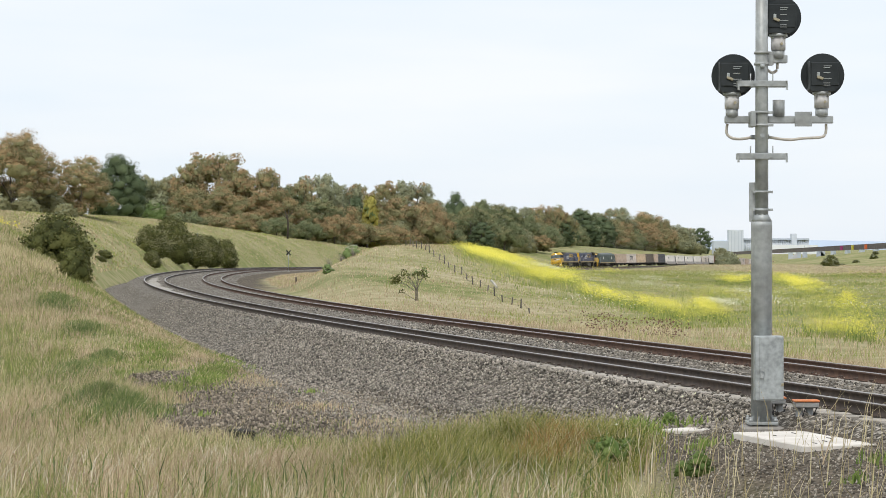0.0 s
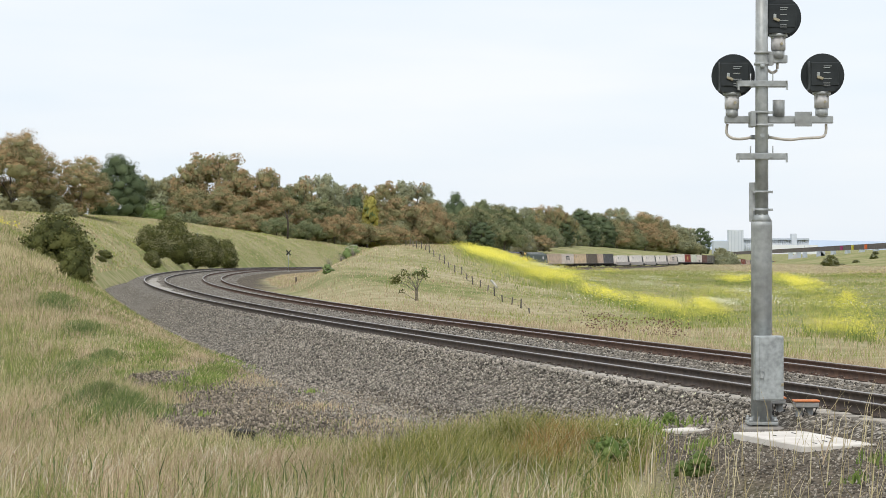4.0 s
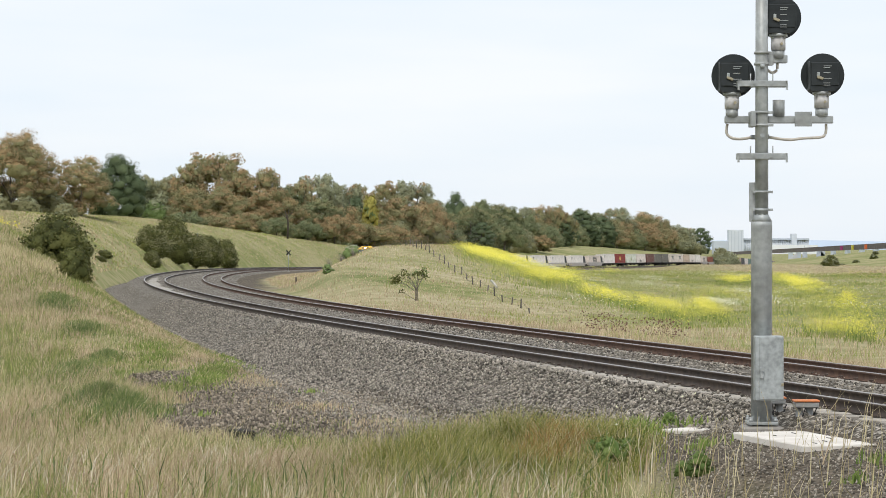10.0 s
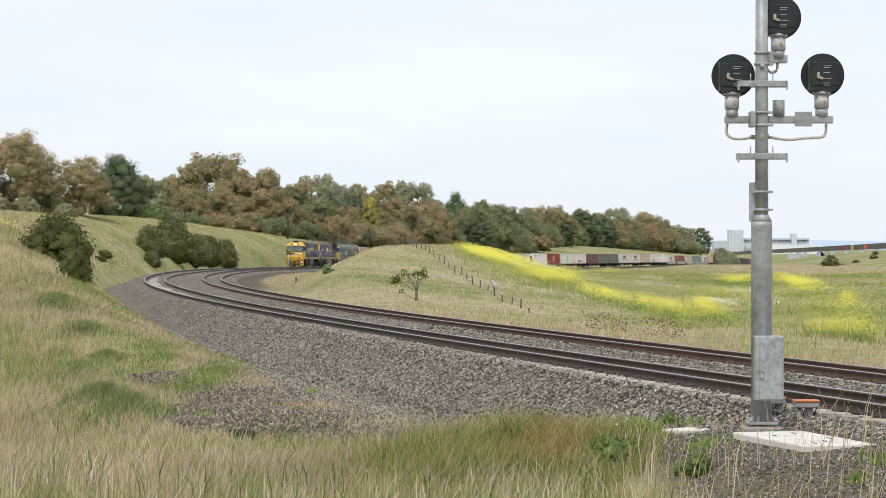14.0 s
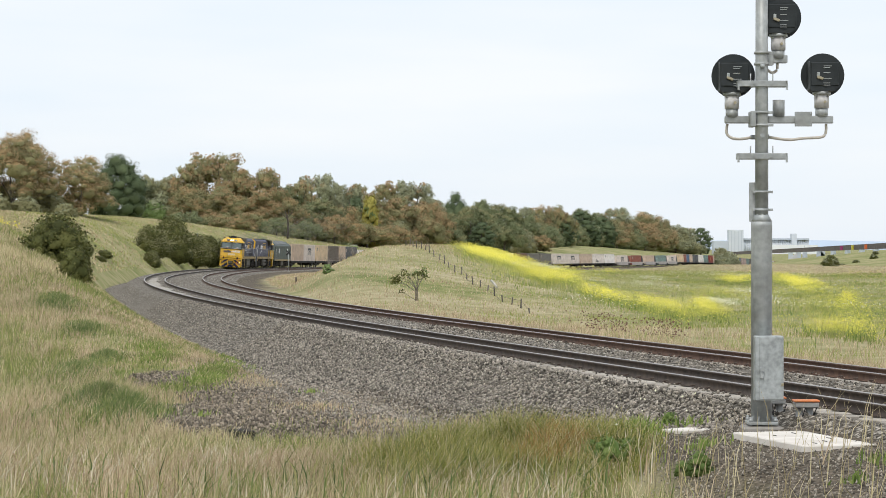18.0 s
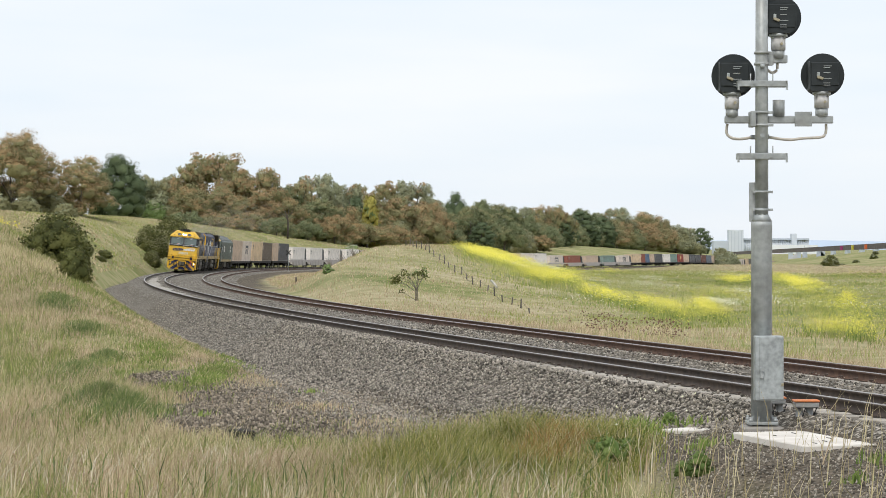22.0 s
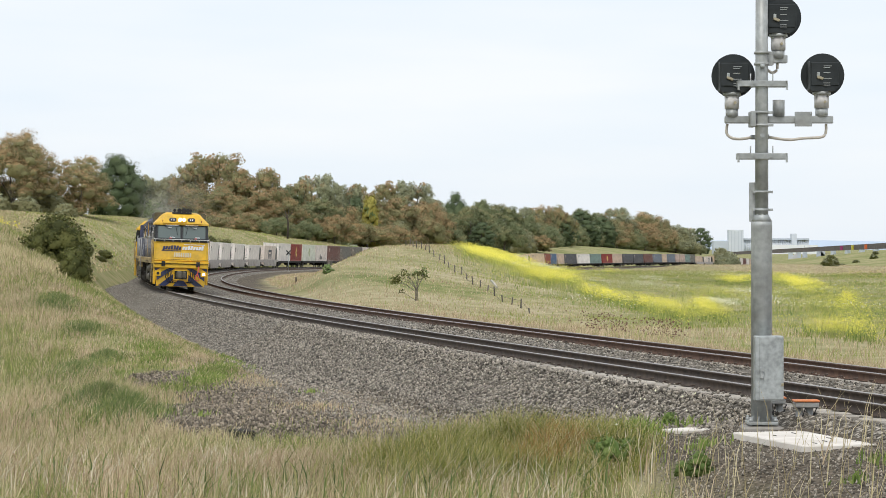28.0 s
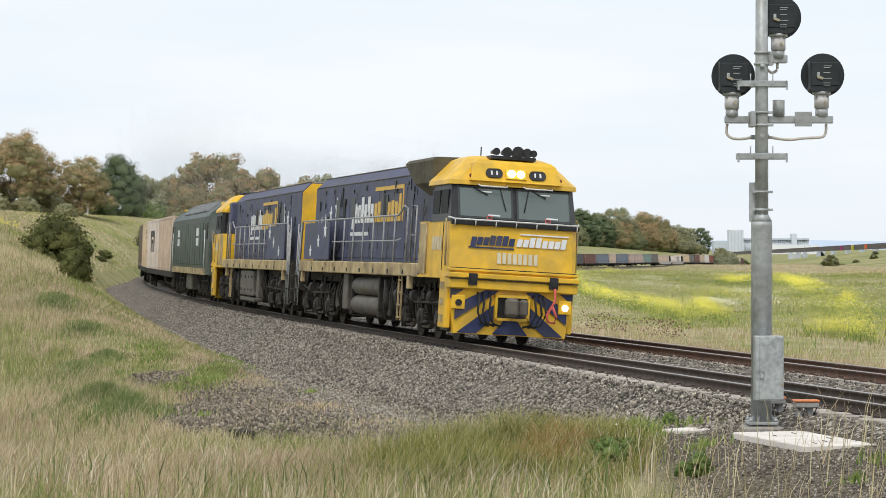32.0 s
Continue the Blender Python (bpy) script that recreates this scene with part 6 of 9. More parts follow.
def step_bar(root, x, y, z):
    bm = bmesh.new()
    box(bm, x - 0.33, x + 0.33, y - 0.115, y - 0.095, z - 0.04, z + 0.04, 0.006)
    box(bm, x - 0.33, x + 0.33, y + 0.095, y + 0.115, z - 0.04, z + 0.04, 0.006)
    for sx in (-1, 1):
        box(bm, x + sx * 0.325 - 0.008, x + sx * 0.325 + 0.008, y - 0.115, y + 0.115, z - 0.04, z + 0.04)
        box(bm, x + sx * 0.325 - 0.012, x + sx * 0.325 + 0.012, y - 0.118, y - 0.09, z - 0.085, z)
        tube(bm, [(x + sx * 0.15, y, z), (x + sx * 0.15, y, z + 0.14)], 0.009, 6)
        tube(bm, [(x + sx * 0.11, y - 0.13, z), (x + sx * 0.11, y - 0.09, z)], 0.018, 6)
    part("step_bar", bm, M_galv, root)


def band(root, x, y, z, r):
    bm = bmesh.new()
    tube(bm, [(x, y, z - 0.016), (x, y, z + 0.016)], r, 18)
    box(bm, x + r - 0.01, x + r + 0.05, y - 0.04, y + 0.02, z - 0.016, z + 0.016)
    part("clamp_band", bm, M_galv, root)


def make_signal():
    x, y = 4.297, 32.0
    root = new("railway_signal_mast")
    root.location = (0, 0, 0)
    tagged(root, "galvanised steel signal mast with three black round signal heads", "railway signal")
    bm = bmesh.new()
    tube(bm, [(x, y, -0.08), (x, y, 2.56), (x, y, 2.62)], 0.142, 8)
    tube(bm, [(x, y, 2.62), (x, y, 2.72)], 0.142, 8, r_end=0.09)
    part("lower_mast", bm, M_galv, root, "eight-sided lower mast")
    bm = bmesh.new()
    tube(bm, [(x, y, 2.70), (x, y, 4.4), (x, y, 6.1)], 0.09, 20, r_end=0.082)
    part("upper_mast", bm, M_galv, root)
    bm = bmesh.new()
    box(bm, x - 0.2, x + 0.2, y - 0.2, y + 0.2, -0.11, -0.07, 0.006)
    part("base_plate", bm, M_galv, root)
    for a in range(8):
        an = a * math.pi / 4 + math.pi / 8
        bm = bmesh.new()
        m = Matrix.Translation((x, y, -0.07)) @ Matrix.Rotation(an, 4, "Z")
        prism(bm, [(0.10, 0.0), (0.17, 0.0), (0.17, 0.02), (0.11, 0.10), (0.10, 0.10)], -0.008, 0.008, axis="y")
        bmesh.ops.transform(bm, matrix=m, verts=bm.verts)
        part("gusset", bm, M_galv, root)
    for sx in (-1, 1):
        for sy in (-1, 1):
            bm = bmesh.new()
            tube(bm, [(x + sx * 0.165, y + sy * 0.165, -0.12), (x + sx * 0.165, y + sy * 0.165, 0.0)], 0.018, 8)
            tube(bm, [(x + sx * 0.165, y + sy * 0.165, -0.07), (x + sx * 0.165, y + sy * 0.165, -0.03)], 0.032, 6)
            part("anchor_bolt", bm, M_galv, root)
    # cable box on the mast
    bm = bmesh.new()
    box(bm, x - 0.13, x + 0.25, y - 0.34, y - 0.13, 0.22, 1.09, 0.012)
    cab_box = part("cable_box", bm, M_galv_new, root, "mottled zinc cable box")
    bm = bmesh.new()
    box(bm, x - 0.075, x + 0.245, y - 0.352, y - 0.338, 0.24, 1.07, 0.006)
    part("lid", bm, M_galv_new, cab_box)
    bm = bmesh.new()
    box(bm, x - 0.07, x - 0.02, y - 0.38, y - 0.35, 0.52, 0.66, 0.008)
    tube(bm, [(x - 0.045, y - 0.40, 0.65), (x - 0.045, y - 0.35, 0.65)], 0.03, 10)
    part("lock", bm, M_galv, cab_box)
    bm = bmesh.new()
    box(bm, x + 0.215, x + 0.25, y - 0.37, y - 0.35, 0.42, 0.46, 0.004, Matrix.Rotation(0.0, 4, "Y"))
    part("keeper", bm, M_brass, cab_box)
    # side plate
    bm = bmesh.new()
    box(bm, x - 0.165, x - 0.085, y + 0.02, y + 0.05, 2.62, 3.15, 0.006)
    box(bm, x - 0.12, x - 0.07, y - 0.03, y + 0.03, 2.76, 2.80)
    box(bm, x - 0.12, x - 0.07, y - 0.03, y + 0.03, 3.00, 3.04)
    part("side_plate", bm, M_galv, root)
    for z in (2.78, 3.02):
        band(root, x, y, z, 0.098)
    # cross arm and heads
    yy = y + 0.19
    bm = bmesh.new()
    box(bm, x - 0.475, x + 0.99, yy - 0.05, yy + 0.05, 3.955, 4.055, 0.01)
    part("cross_arm", bm, M_galv, root)
    bm = bmesh.new()
    box(bm, x + 0.465, x + 0.70, yy - 0.065, yy - 0.05, 3.91, 4.11, 0.005)
    plate = part("junction_plate", bm, M_galv, root)
    for sx in (0.485, 0.68):
        for z in (3.93, 4.09):
            bm = bmesh.new()
            tube(bm, [(x + sx, yy - 0.075, z), (x + sx, yy - 0.064, z)], 0.012, 8)
            part("screw", bm, M_galv_new, plate)
    bm = bmesh.new()
    tube(bm, [(x + 0.255, yy, 4.05), (x + 0.255, yy, 4.27)], 0.082, 16)
    part("stub", bm, M_galv, root)
    for z in (3.92, 4.09):
        band(root, x, y, z, 0.105)
    bm = bmesh.new()
    box(bm, x - 0.15, x - 0.08, yy - 0.26, yy + 0.06, 3.90, 4.11, 0.008)
    part("arm_bracket", bm, M_galv, root)
    signal_head(root, x - 0.389, 4.60, yy)
    signal_head(root, x + 0.828, 4.61, yy)
    signal_head(root, x + 0.24, 5.395, yy)
    bm = bmesh.new()
    box(bm, x + 0.08, x + 0.37, yy - 0.05, yy + 0.05, 4.77, 4.88, 0.01)
    box(bm, x + 0.08, x + 0.18, yy - 0.06, yy + 0.06, 4.74, 4.91, 0.008)
    part("top_bracket", bm, M_galv, root)
    for z in (4.745, 4.895):
        band(root, x, y, z, 0.105)
    for z in (4.475, 3.50):
        step_bar(root, x, y, z)
    # conduits
    for pts in ([(-0.435, 3.95), (-0.445, 3.83), (-0.38, 3.76), (-0.25, 3.745), (-0.09, 3.77)], [(0.905, 3.95), (0.90, 3.83), (0.84, 3.77), (0.60, 3.755), (0.42, 3.735), (0.25, 3.75), (0.10, 3.775)], [(0.245, 4.77), (0.235, 4.68), (0.17, 4.645), (0.08, 4.67), (-0.005, 4.71)]):
        bm = bmesh.new()
        pv = [Vector((x + a, yy + 0.04 - (0.33 if k == len(pts) - 1 and pts[0][1] > 4.5 else (0.2 if k == len(pts) - 2 and pts[0][1] > 4.5 else 0)), b)) for k, (a, b) in enumerate(pts)]
        fine = []
        for k in range(len(pv) - 1):
            p0, p1, p2, p3 = pv[max(k - 1, 0)], pv[k], pv[k + 1], pv[min(k + 2, len(pv) - 1)]
            for q in range(5):
                t = q / 5
                fine.append(0.5 * ((2 * p1) + (p2 - p0) * t + (2 * p0 - 5 * p1 + 4 * p2 - p3) * t * t + (3 * p1 - p0 - 3 * p2 + p3) * t ** 3))
        fine.append(pv[-1])
        tube(bm, fine, 0.019, 8)
        part("conduit", bm, M_conduit, root, "cream cable conduit")
        bm = bmesh.new()
        e = pv[-1]
        tube(bm, [e + Vector((-0.03, 0, 0)), e + Vector((0.03, 0, 0))], 0.032, 8)
        part("gland", bm, M_galv_new, root)
    bm = bmesh.new()
    tube(bm, [(x - 0.005, y - 0.10, 3.775), (x - 0.005, y - 0.085, 3.775)], 0.03, 10)
    part("cap", bm, M_galv_new, root)
    # footing and slabs
    bm = bmesh.new()
    box(bm, x - 0.27, x + 0.27, y - 0.27, y + 0.27, -0.60, -0.13, 0.03)
    tagged(part("mast_footing", bm, M_footing), "grey concrete block under the signal mast", "footing")
    bm = bmesh.new()
    m = Matrix.Translation((4.56, 30.1, -0.203)) @ Matrix.Rotation(math.radians(-74), 4, "Z")
    box(bm, -1.1, 1.1, -0.49, 0.49, -0.2, 0.06, 0.012, m)
    slab = tagged(part("cable_pit_cover", bm, M_slab), "pale concrete slab over a cable pit beside the mast", "pit cover", "pit covers")
    for a, b, w in ((-0.7, 0.2, 0.07), (-0.4, -0.2, 0.05), (0.15, 0.3, 0.08), (0.55, 0.05, 0.07), (0.8, -0.2, 0.06)):
        bm = bmesh.new()
        box(bm, a - w, a + w, b - 0.006, b + 0.006, 0.0605, 0.068, 0.002, m)
        part("lifting_slot", bm, M_under, slab)
    bm = bmesh.new()
    box(bm, -0.22, 0.22, -0.30, 0.30, -0.14, 0.05, 0.012, Matrix.Translation((3.44, 33.4, -0.335)) @ Matrix.Rotation(math.radians(-50), 4, "Z"))
    tagged(part("cable_pit_cover", bm, M_slab), "small pale concrete slab lying in weeds", "pit cover", "pit covers")
    # cable stands with orange caps
    for sx, yy2, top, wdt in ((4.97, 32.5, 0.17, 0.165), (4.66, 33.2, 0.17, 0.12)):
        st = tagged(new("cable_stand"), "grey cable stand with an orange lid beside the track", "cable stand", "cable stands")
        bm = bmesh.new()
        box(bm, sx - wdt, sx + wdt, yy2 - 0.12, yy2 + 0.12, top - 0.09, top - 0.012, 0.015)
        part("housing", bm, M_grey_pipe, st)
        bm = bmesh.new()
        box(bm, sx - wdt - 0.01, sx + wdt + 0.01, yy2 - 0.13, yy2 + 0.13, top - 0.012, top + 0.015, 0.008)
        part("lid", bm, M_orange, st, "weathered orange lid")
        for dx in (-0.09, 0.05):
            bm = bmesh.new()
            tube(bm, [(sx + dx, yy2, -0.6), (sx + dx, yy2, top - 0.08)], 0.05, 12)
            part("leg_pipe", bm, M_grey_pipe, st)
        for dx in (-0.02, 0.13):
            bm = bmesh.new()
            tube(bm, [(sx + dx, yy2 - 0.1, top - 0.09), (sx + dx - 0.04, yy2 - 0.14, -0.02), (sx + dx - 0.05, yy2 - 0.13, -0.55)], 0.013, 6)
            part("cable", bm, M_hose, st)
    # half-buried concrete block in the grass
    bm = bmesh.new()
    box(bm, -0.12, 0.12, -0.3, 0.3, -0.3, 0.16, 0.03, Matrix.Translation((-3.4, 40.2, float(land(-3.4, 40.2)))) @ Matrix.Rotation(0.5, 4, "Z"))
    tagged(part("concrete_block", bm, M_under), "small dark weathered block half buried in dry grass", "block")


make_signal()


# ---- grasses and flowers ----
def blades(name, x, y, height, width, mats, pick, label, seed, bend=0.35, category="grass"):
    """Grass: for each place one bent, tapering blade; all in one mesh."""
    rng = np.random.default_rng(seed)
    n = len(x)
    z = land(x, y)
    a = rng.uniform(0, 2 * math.pi, n)
    dx, dy = np.cos(a), np.sin(a)
    lean = height * bend * rng.uniform(0.1, 1.0, n)
    wind = 0.10 * height
    w = width / 2
    face = rng.uniform(-0.7, 0.7, n)
    wx, wy = np.cos(face) * w, np.sin(face) * w
    k1, k2 = 0.55, 0.30
    p0 = np.stack([x, y, z - 0.03], -1)
    p1 = np.stack([x + dx * lean * k2 + wind * 0.3, y + dy * lean * k2, z + height * k1], -1)
    p2 = np.stack([x + dx * lean + wind, y + dy * lean, z + height * (1 - 0.18 * rng.random(n))], -1)
    side = np.stack([wx, wy, np.zeros(n)], -1)
    v = np.stack([p0 - side, p0 + side, p1 + side * 0.8, p1 - side * 0.8, p2], 1).reshape(-1, 3)
    b = np.arange(n) * 5
    quads = np.stack([b, b + 1, b + 2, b + 3], -1)
    tris = np.stack([b + 3, b + 2, b + 4], -1)
    me = np_mesh(name, v, quads, tris, mats, np.concatenate([pick, pick]), smooth=True)
    loose = 0.30 + 0.16 * smoothstep(75, 40, y)
    soft = np.stack([rng.standard_normal(n) * loose, -0.45 + rng.standard_normal(n) * loose, np.full(n, 0.8)], -1)
    soft = np.repeat(soft / np.linalg.norm(soft, axis=1)[:, None], 5, axis=0)
    me.normals_split_custom_set_from_vertices(soft.astype(np.float32))
    return tagged(new(name, me), label, category, kind="stuff")


M_straw = leafage("straw_grass_blades", [(0.0, (0.30, 0.245, 0.125)), (0.3, (0.47, 0.39, 0.215)), (0.7, (0.60, 0.51, 0.295)), (1.0, (0.74, 0.645, 0.41))], through_light=0.3, drift=0.15)
M_fresh = leafage("green_grass_blades", [(0.0, (0.095, 0.13, 0.034)), (0.4, (0.195, 0.232, 0.064)), (0.75, (0.305, 0.330, 0.105)), (1.0, (0.46, 0.45, 0.175))], through_light=0.3, drift=0.15)
M_meadow = leafage("meadow_grass_blades", [(0.0, (0.20, 0.24, 0.055)), (0.5, (0.325, 0.35, 0.095)), (1.0, (0.46, 0.45, 0.165))], through_light=0.3, spread=0.8, drift=0.15)
M_lushgrass = leafage("lush_grass_blades", [(0.0, (0.085, 0.11, 0.022)), (0.5, (0.235, 0.238, 0.05)), (0.85, (0.42, 0.385, 0.11)), (1.0, (0.62, 0.51, 0.24))], through_light=0.35)
M_russet = leafage("russet_grass_blades", [(0.0, (0.24, 0.14, 0.045)), (0.5, (0.40, 0.25, 0.08)), (1.0, (0.55, 0.37, 0.15))], through_light=0.35)
M_tussock = leafage("dark_tussock_blades", [(0.0, (0.075, 0.115, 0.034)), (0.5, (0.135, 0.195, 0.062)), (1.0, (0.25, 0.31, 0.12))], through_light=0.3)
M_pinkgrass = leafage("reddish_dry_grass", [(0.0, (0.31, 0.215, 0.13)), (0.5, (0.52, 0.395, 0.25)), (1.0, (0.70, 0.57, 0.40))], through_light=0.3, drift=0.15)
M_pale_stem = leafage("bleached_grass_stems", [(0.0, (0.56, 0.48, 0.33)), (1.0, (0.82, 0.74, 0.58))], through_light=0.2, drift=0.1)
M_weed = leafage("green_weed_leaves", [(0.0, (0.11, 0.175, 0.035)), (0.5, (0.21, 0.285, 0.065)), (1.0, (0.34, 0.39, 0.12))], through_light=0.3)
M_bloom = leafage("yellow_blossom", [(0.0, (0.70, 0.62, 0.06)), (0.6, (0.86, 0.77, 0.09)), (1.0, (0.82, 0.77, 0.24))], through_light=0.2)
M_paleflower = leafage("pale_blossom", [(0.0, (0.60, 0.58, 0.36)), (1.0, (0.74, 0.72, 0.54))], through_light=0.2)


def fan(rng, n, d0, d1, b0=-0.2, b1=0.2, power=1.0):
    """Places spread over a wedge before the eye, by distance and bearing."""
    d = (d0 ** (2 * power) + (d1 ** (2 * power) - d0 ** (2 * power)) * rng.random(n)) ** (0.5 / power)
    b = rng.uniform(b0, b1, n)
    return b * d, d


def make_grass():
    rng = np.random.default_rng(11)
    # nearest: tall mixed grass along the bottom
    x, y = fan(rng, 92000, 20.0, 38.5, -0.205, 0.205)
    u = x - line_x(y)
    n1, n2, n3 = mottle(x, y * 0.4, 0.8, 0.9), mottle(x, y * 0.6, 2.4, 2.2), mottle(x, y * 0.35, 0.085, 3.1)
    open_pad = np.where(y > 27, smoothstep(1.7, 2.7, x + 0.4 * n1), smoothstep(0.100, 0.125, (x + 0.3 * n1) / y))
    g, _ = zones(x, y)
    keep = (u < -2.6) & (rng.random(len(x)) > 0.955 * open_pad) & (rng.random(len(x)) < 0.75 + 0.35 * n1 + 0.3 * n3) & (rng.random(len(x)) > 0.97 * g)
    x, y, n1, n2, n3 = (v[keep] for v in (x, y, n1, n2, n3))
    n = len(x)
    dry = rng.random(n) < np.clip(0.62 - 0.40 * smoothstep(28, 23, y) - 0.40 * n2 - 0.65 * n1 - 0.45 * n3, 0.05, 0.95)
    tall = (1 - 0.45 * smoothstep(30, 38, y)) * (1 + 0.25 * n3) * (1 - 0.25 * smoothstep(-1.5, 0.0, x) * smoothstep(29, 34, y))
    h = np.where(dry, rng.uniform(0.16, 0.60, n), rng.uniform(0.12, 0.46, n)) * tall
    blades("tall_grass", x, y, h, 0.004 + 0.012 * rng.random(n) ** 3, [M_straw, M_fresh, M_pinkgrass], np.where(dry, np.where(rng.random(n) < 0.65 + 0.5 * mottle(x, y * 0.4, 1.3, 6.0), 2, 0), 1), "tall mixed green and straw-coloured grass beside the line", 12, 0.75)
    # bright dead stems, in loose tufts
    n = 6500
    x, y = fan(rng, n, 20.0, 37, -0.205, 0.12)
    k = (mottle(x, y * 0.4, 0.7, 8.0) > rng.uniform(-0.5, 0.9, n)) & (zones(x, y)[0] < 0.4)
    x, y = x[k], y[k]
    blades("dead_stems", x, y, rng.uniform(0.25, 0.72, len(x)) * (1 - 0.4 * smoothstep(28, 36, y)), rng.uniform(0.006, 0.016, len(x)), [M_pale_stem, M_pinkgrass], (rng.random(len(x)) < 0.4).astype(int), "bleached dead grass stems standing in the green", 47, 0.6)
    # broad dark blades and seed heads standing out of it
    n = 900
    x, y = fan(rng, n, 20.0, 31, -0.2, 0.07)
    k = mottle(x, y, 1.4, 5.0) > rng.uniform(-0.6, 0.6, n)
    x, y = x[k], y[k]
    blades("rank_grass", x, y, rng.uniform(0.35, 0.75, len(x)), rng.uniform(0.012, 0.024, len(x)), [M_tussock, M_fresh], (rng.random(len(x)) < 0.4).astype(int), "broad dark green grass blades standing in the dry grass", 46, 0.5)
    # the lush clump
    n = 30000
    r, a = np.sqrt(rng.random(n)), rng.uniform(0, 2 * math.pi, n)
    x, y = 0.70 + 1.85 * r * np.cos(a) + 0.25 * rng.standard_normal(n), 31.9 + 3.2 * r * np.sin(a)
    tall = (1.30 - 0.92 * r ** 2) * (0.75 + 0.35 * mottle(x, y, 0.7, 1.0) + 0.2 * mottle(x, y, 0.22, 2.0))
    blades("grass_clump", x, y, np.clip(tall, 0.14, 1.4) * rng.uniform(0.40, 1.0, n), rng.uniform(0.005, 0.012, n), [M_lushgrass, M_straw, M_russet, M_fresh], np.where(rng.random(n) < 0.12, 1, np.where((rng.random(n) < 0.65) & (np.hypot(x - 1.35, (y - 31.6) * 0.5) < 0.62), 2, np.where(rng.random(n) < 0.25, 3, 0))), "dense clump of tall yellow-green grass", 13, 0.75)
    # dark green tufts on the slope's foot
    x, y, h = [], [], []
    for cx, cy, rx, ry, w in DARK_TUFTS:
        n = int(9000 * w * rx)
        q, a = np.abs(rng.standard_normal(n)) * 0.7, rng.uniform(0, 6.28, n)
        x.append(cx + rx * q * np.cos(a)), y.append(cy + ry * q * np.sin(a)), h.append(0.68 * w * (1 - 0.4 * np.minimum(q, 1.6)) * rng.uniform(0.4, 1.0, n))
    x, y, h = (np.concatenate(v) for v in (x, y, h))
    blades("green_tussocks", x, y, np.maximum(h, 0.06), rng.uniform(0.008, 0.014, len(x)), [M_tussock, M_fresh, M_straw], rng.choice(3, len(x), p=[0.6, 0.28, 0.12]), "dark green grass tussocks on the level strip", 41, 0.7)
    # fresh low weeds spreading over the gravel
    x, y = [], []
    for cx, cy, rx, ry, w in FRESH_PATCHES:
        n = int(1500 * w * rx * ry)
        q, a = np.abs(rng.standard_normal(n)) * 0.62, rng.uniform(0, 6.28, n)
        x.append(cx + rx * q * np.cos(a)), y.append(cy + ry * q * np.sin(a))
    x, y = np.concatenate(x), np.concatenate(y)
    k = mottle(x, y, 0.6, 4.0) > rng.uniform(-1.1, 0.5, len(x))
    x, y = x[k], y[k]
    blades("low_green_weeds", x, y, rng.uniform(0.05, 0.2, len(x)), rng.uniform(0.012, 0.028, len(x)), [M_weed, M_fresh, M_straw], rng.choice(3, len(x), p=[0.6, 0.3, 0.1]), "fresh green low weeds spreading over the gravel", 42, 0.9, "weeds")
    # dry reddish grass between ballast and old gravel
    n = 9000
    y, off = rng.uniform(38, 84, n), -4.6 - np.abs(rng.standard_normal(n)) * 0.8
    x, y = side_step(y, off)
    k = mottle(x, y, 0.9, 2.4) + 0.5 * mottle(x, y, 3.0, 0.4) + 0.5 * smoothstep(50, 60, y) > rng.uniform(-0.3, 0.7, n)
    blades("dry_edge_grass", x[k], y[k], rng.uniform(0.05, 0.17, k.sum()), rng.uniform(0.008, 0.016, k.sum()), [M_pinkgrass, M_straw, M_fresh], rng.choice(3, k.sum(), p=[0.7, 0.18, 0.12]), "short reddish dry grass along the ballast", 43, 1.1)
    # middle distance, left of the line
    x, y = fan(rng, 150000, 36, 80, -0.205, 0.10)
    u = x - line_x(y)
    g, lush = zones(x, y)
    n0, n1, n2 = mottle(x, y * 0.2, 0.15, 2.6), mottle(x, y * 0.3, 1.1, 4.0), mottle(x, y * 0.5, 3.5, 1.2)
    keep = (u < -3.4) & (rng.random(len(x)) < np.clip((1 - g) * (0.72 + 0.4 * n0) + 0.03 + 0.10 * (n1 > 0.45), 0, 1))
    x, y, u, n0, n1, n2, g = (v[keep] for v in (x, y, u, n0, n1, n2, g))
    n = len(x)
    low = smoothstep(-10.2, -7.2, u + 0.5 * n1) * smoothstep(48, 56, y)
    fresh = np.clip(spread_of(x, y, FRESH_PATCHES), 0, 1)
    green = np.clip(0.40 + 0.40 * n2 + 0.60 * n1 + 0.5 * n0 + 0.6 * fresh - 0.12 * low, 0.04, 0.96)
    p = np.where(rng.random(n) < green, 1, np.where(rng.random(n) < 0.6 + 0.4 * low + 0.5 * mottle(x, y * 0.3, 1.5, 7.0), 2, 0))
    h = rng.uniform(0.14, 0.46, n) * (1 - 0.68 * low) * (1 - 0.7 * g) * (1 + 0.3 * n0)
    blades("rough_grass", x, y, h, rng.uniform(0.006, 0.013, n), [M_straw, M_fresh, M_pinkgrass], p, "rough dry grass with green patches on the level strip", 14, 0.8)
    # the cutting's slope
    x, y = fan(rng, 110000, 76, 180, -0.205, -0.09)
    u = x - line_x(y)
    keep = (u < -4.3)
    x, y, u = x[keep], y[keep], u[keep]
    n2, n3, n0 = mottle(x, y * 0.4, 3.5, 2.2), mottle(x, y * 0.25, 1.2, 6.2), mottle(x, y * 0.15, 0.28, 1.2)
    foot = smoothstep(-8.5, -5.0, u)
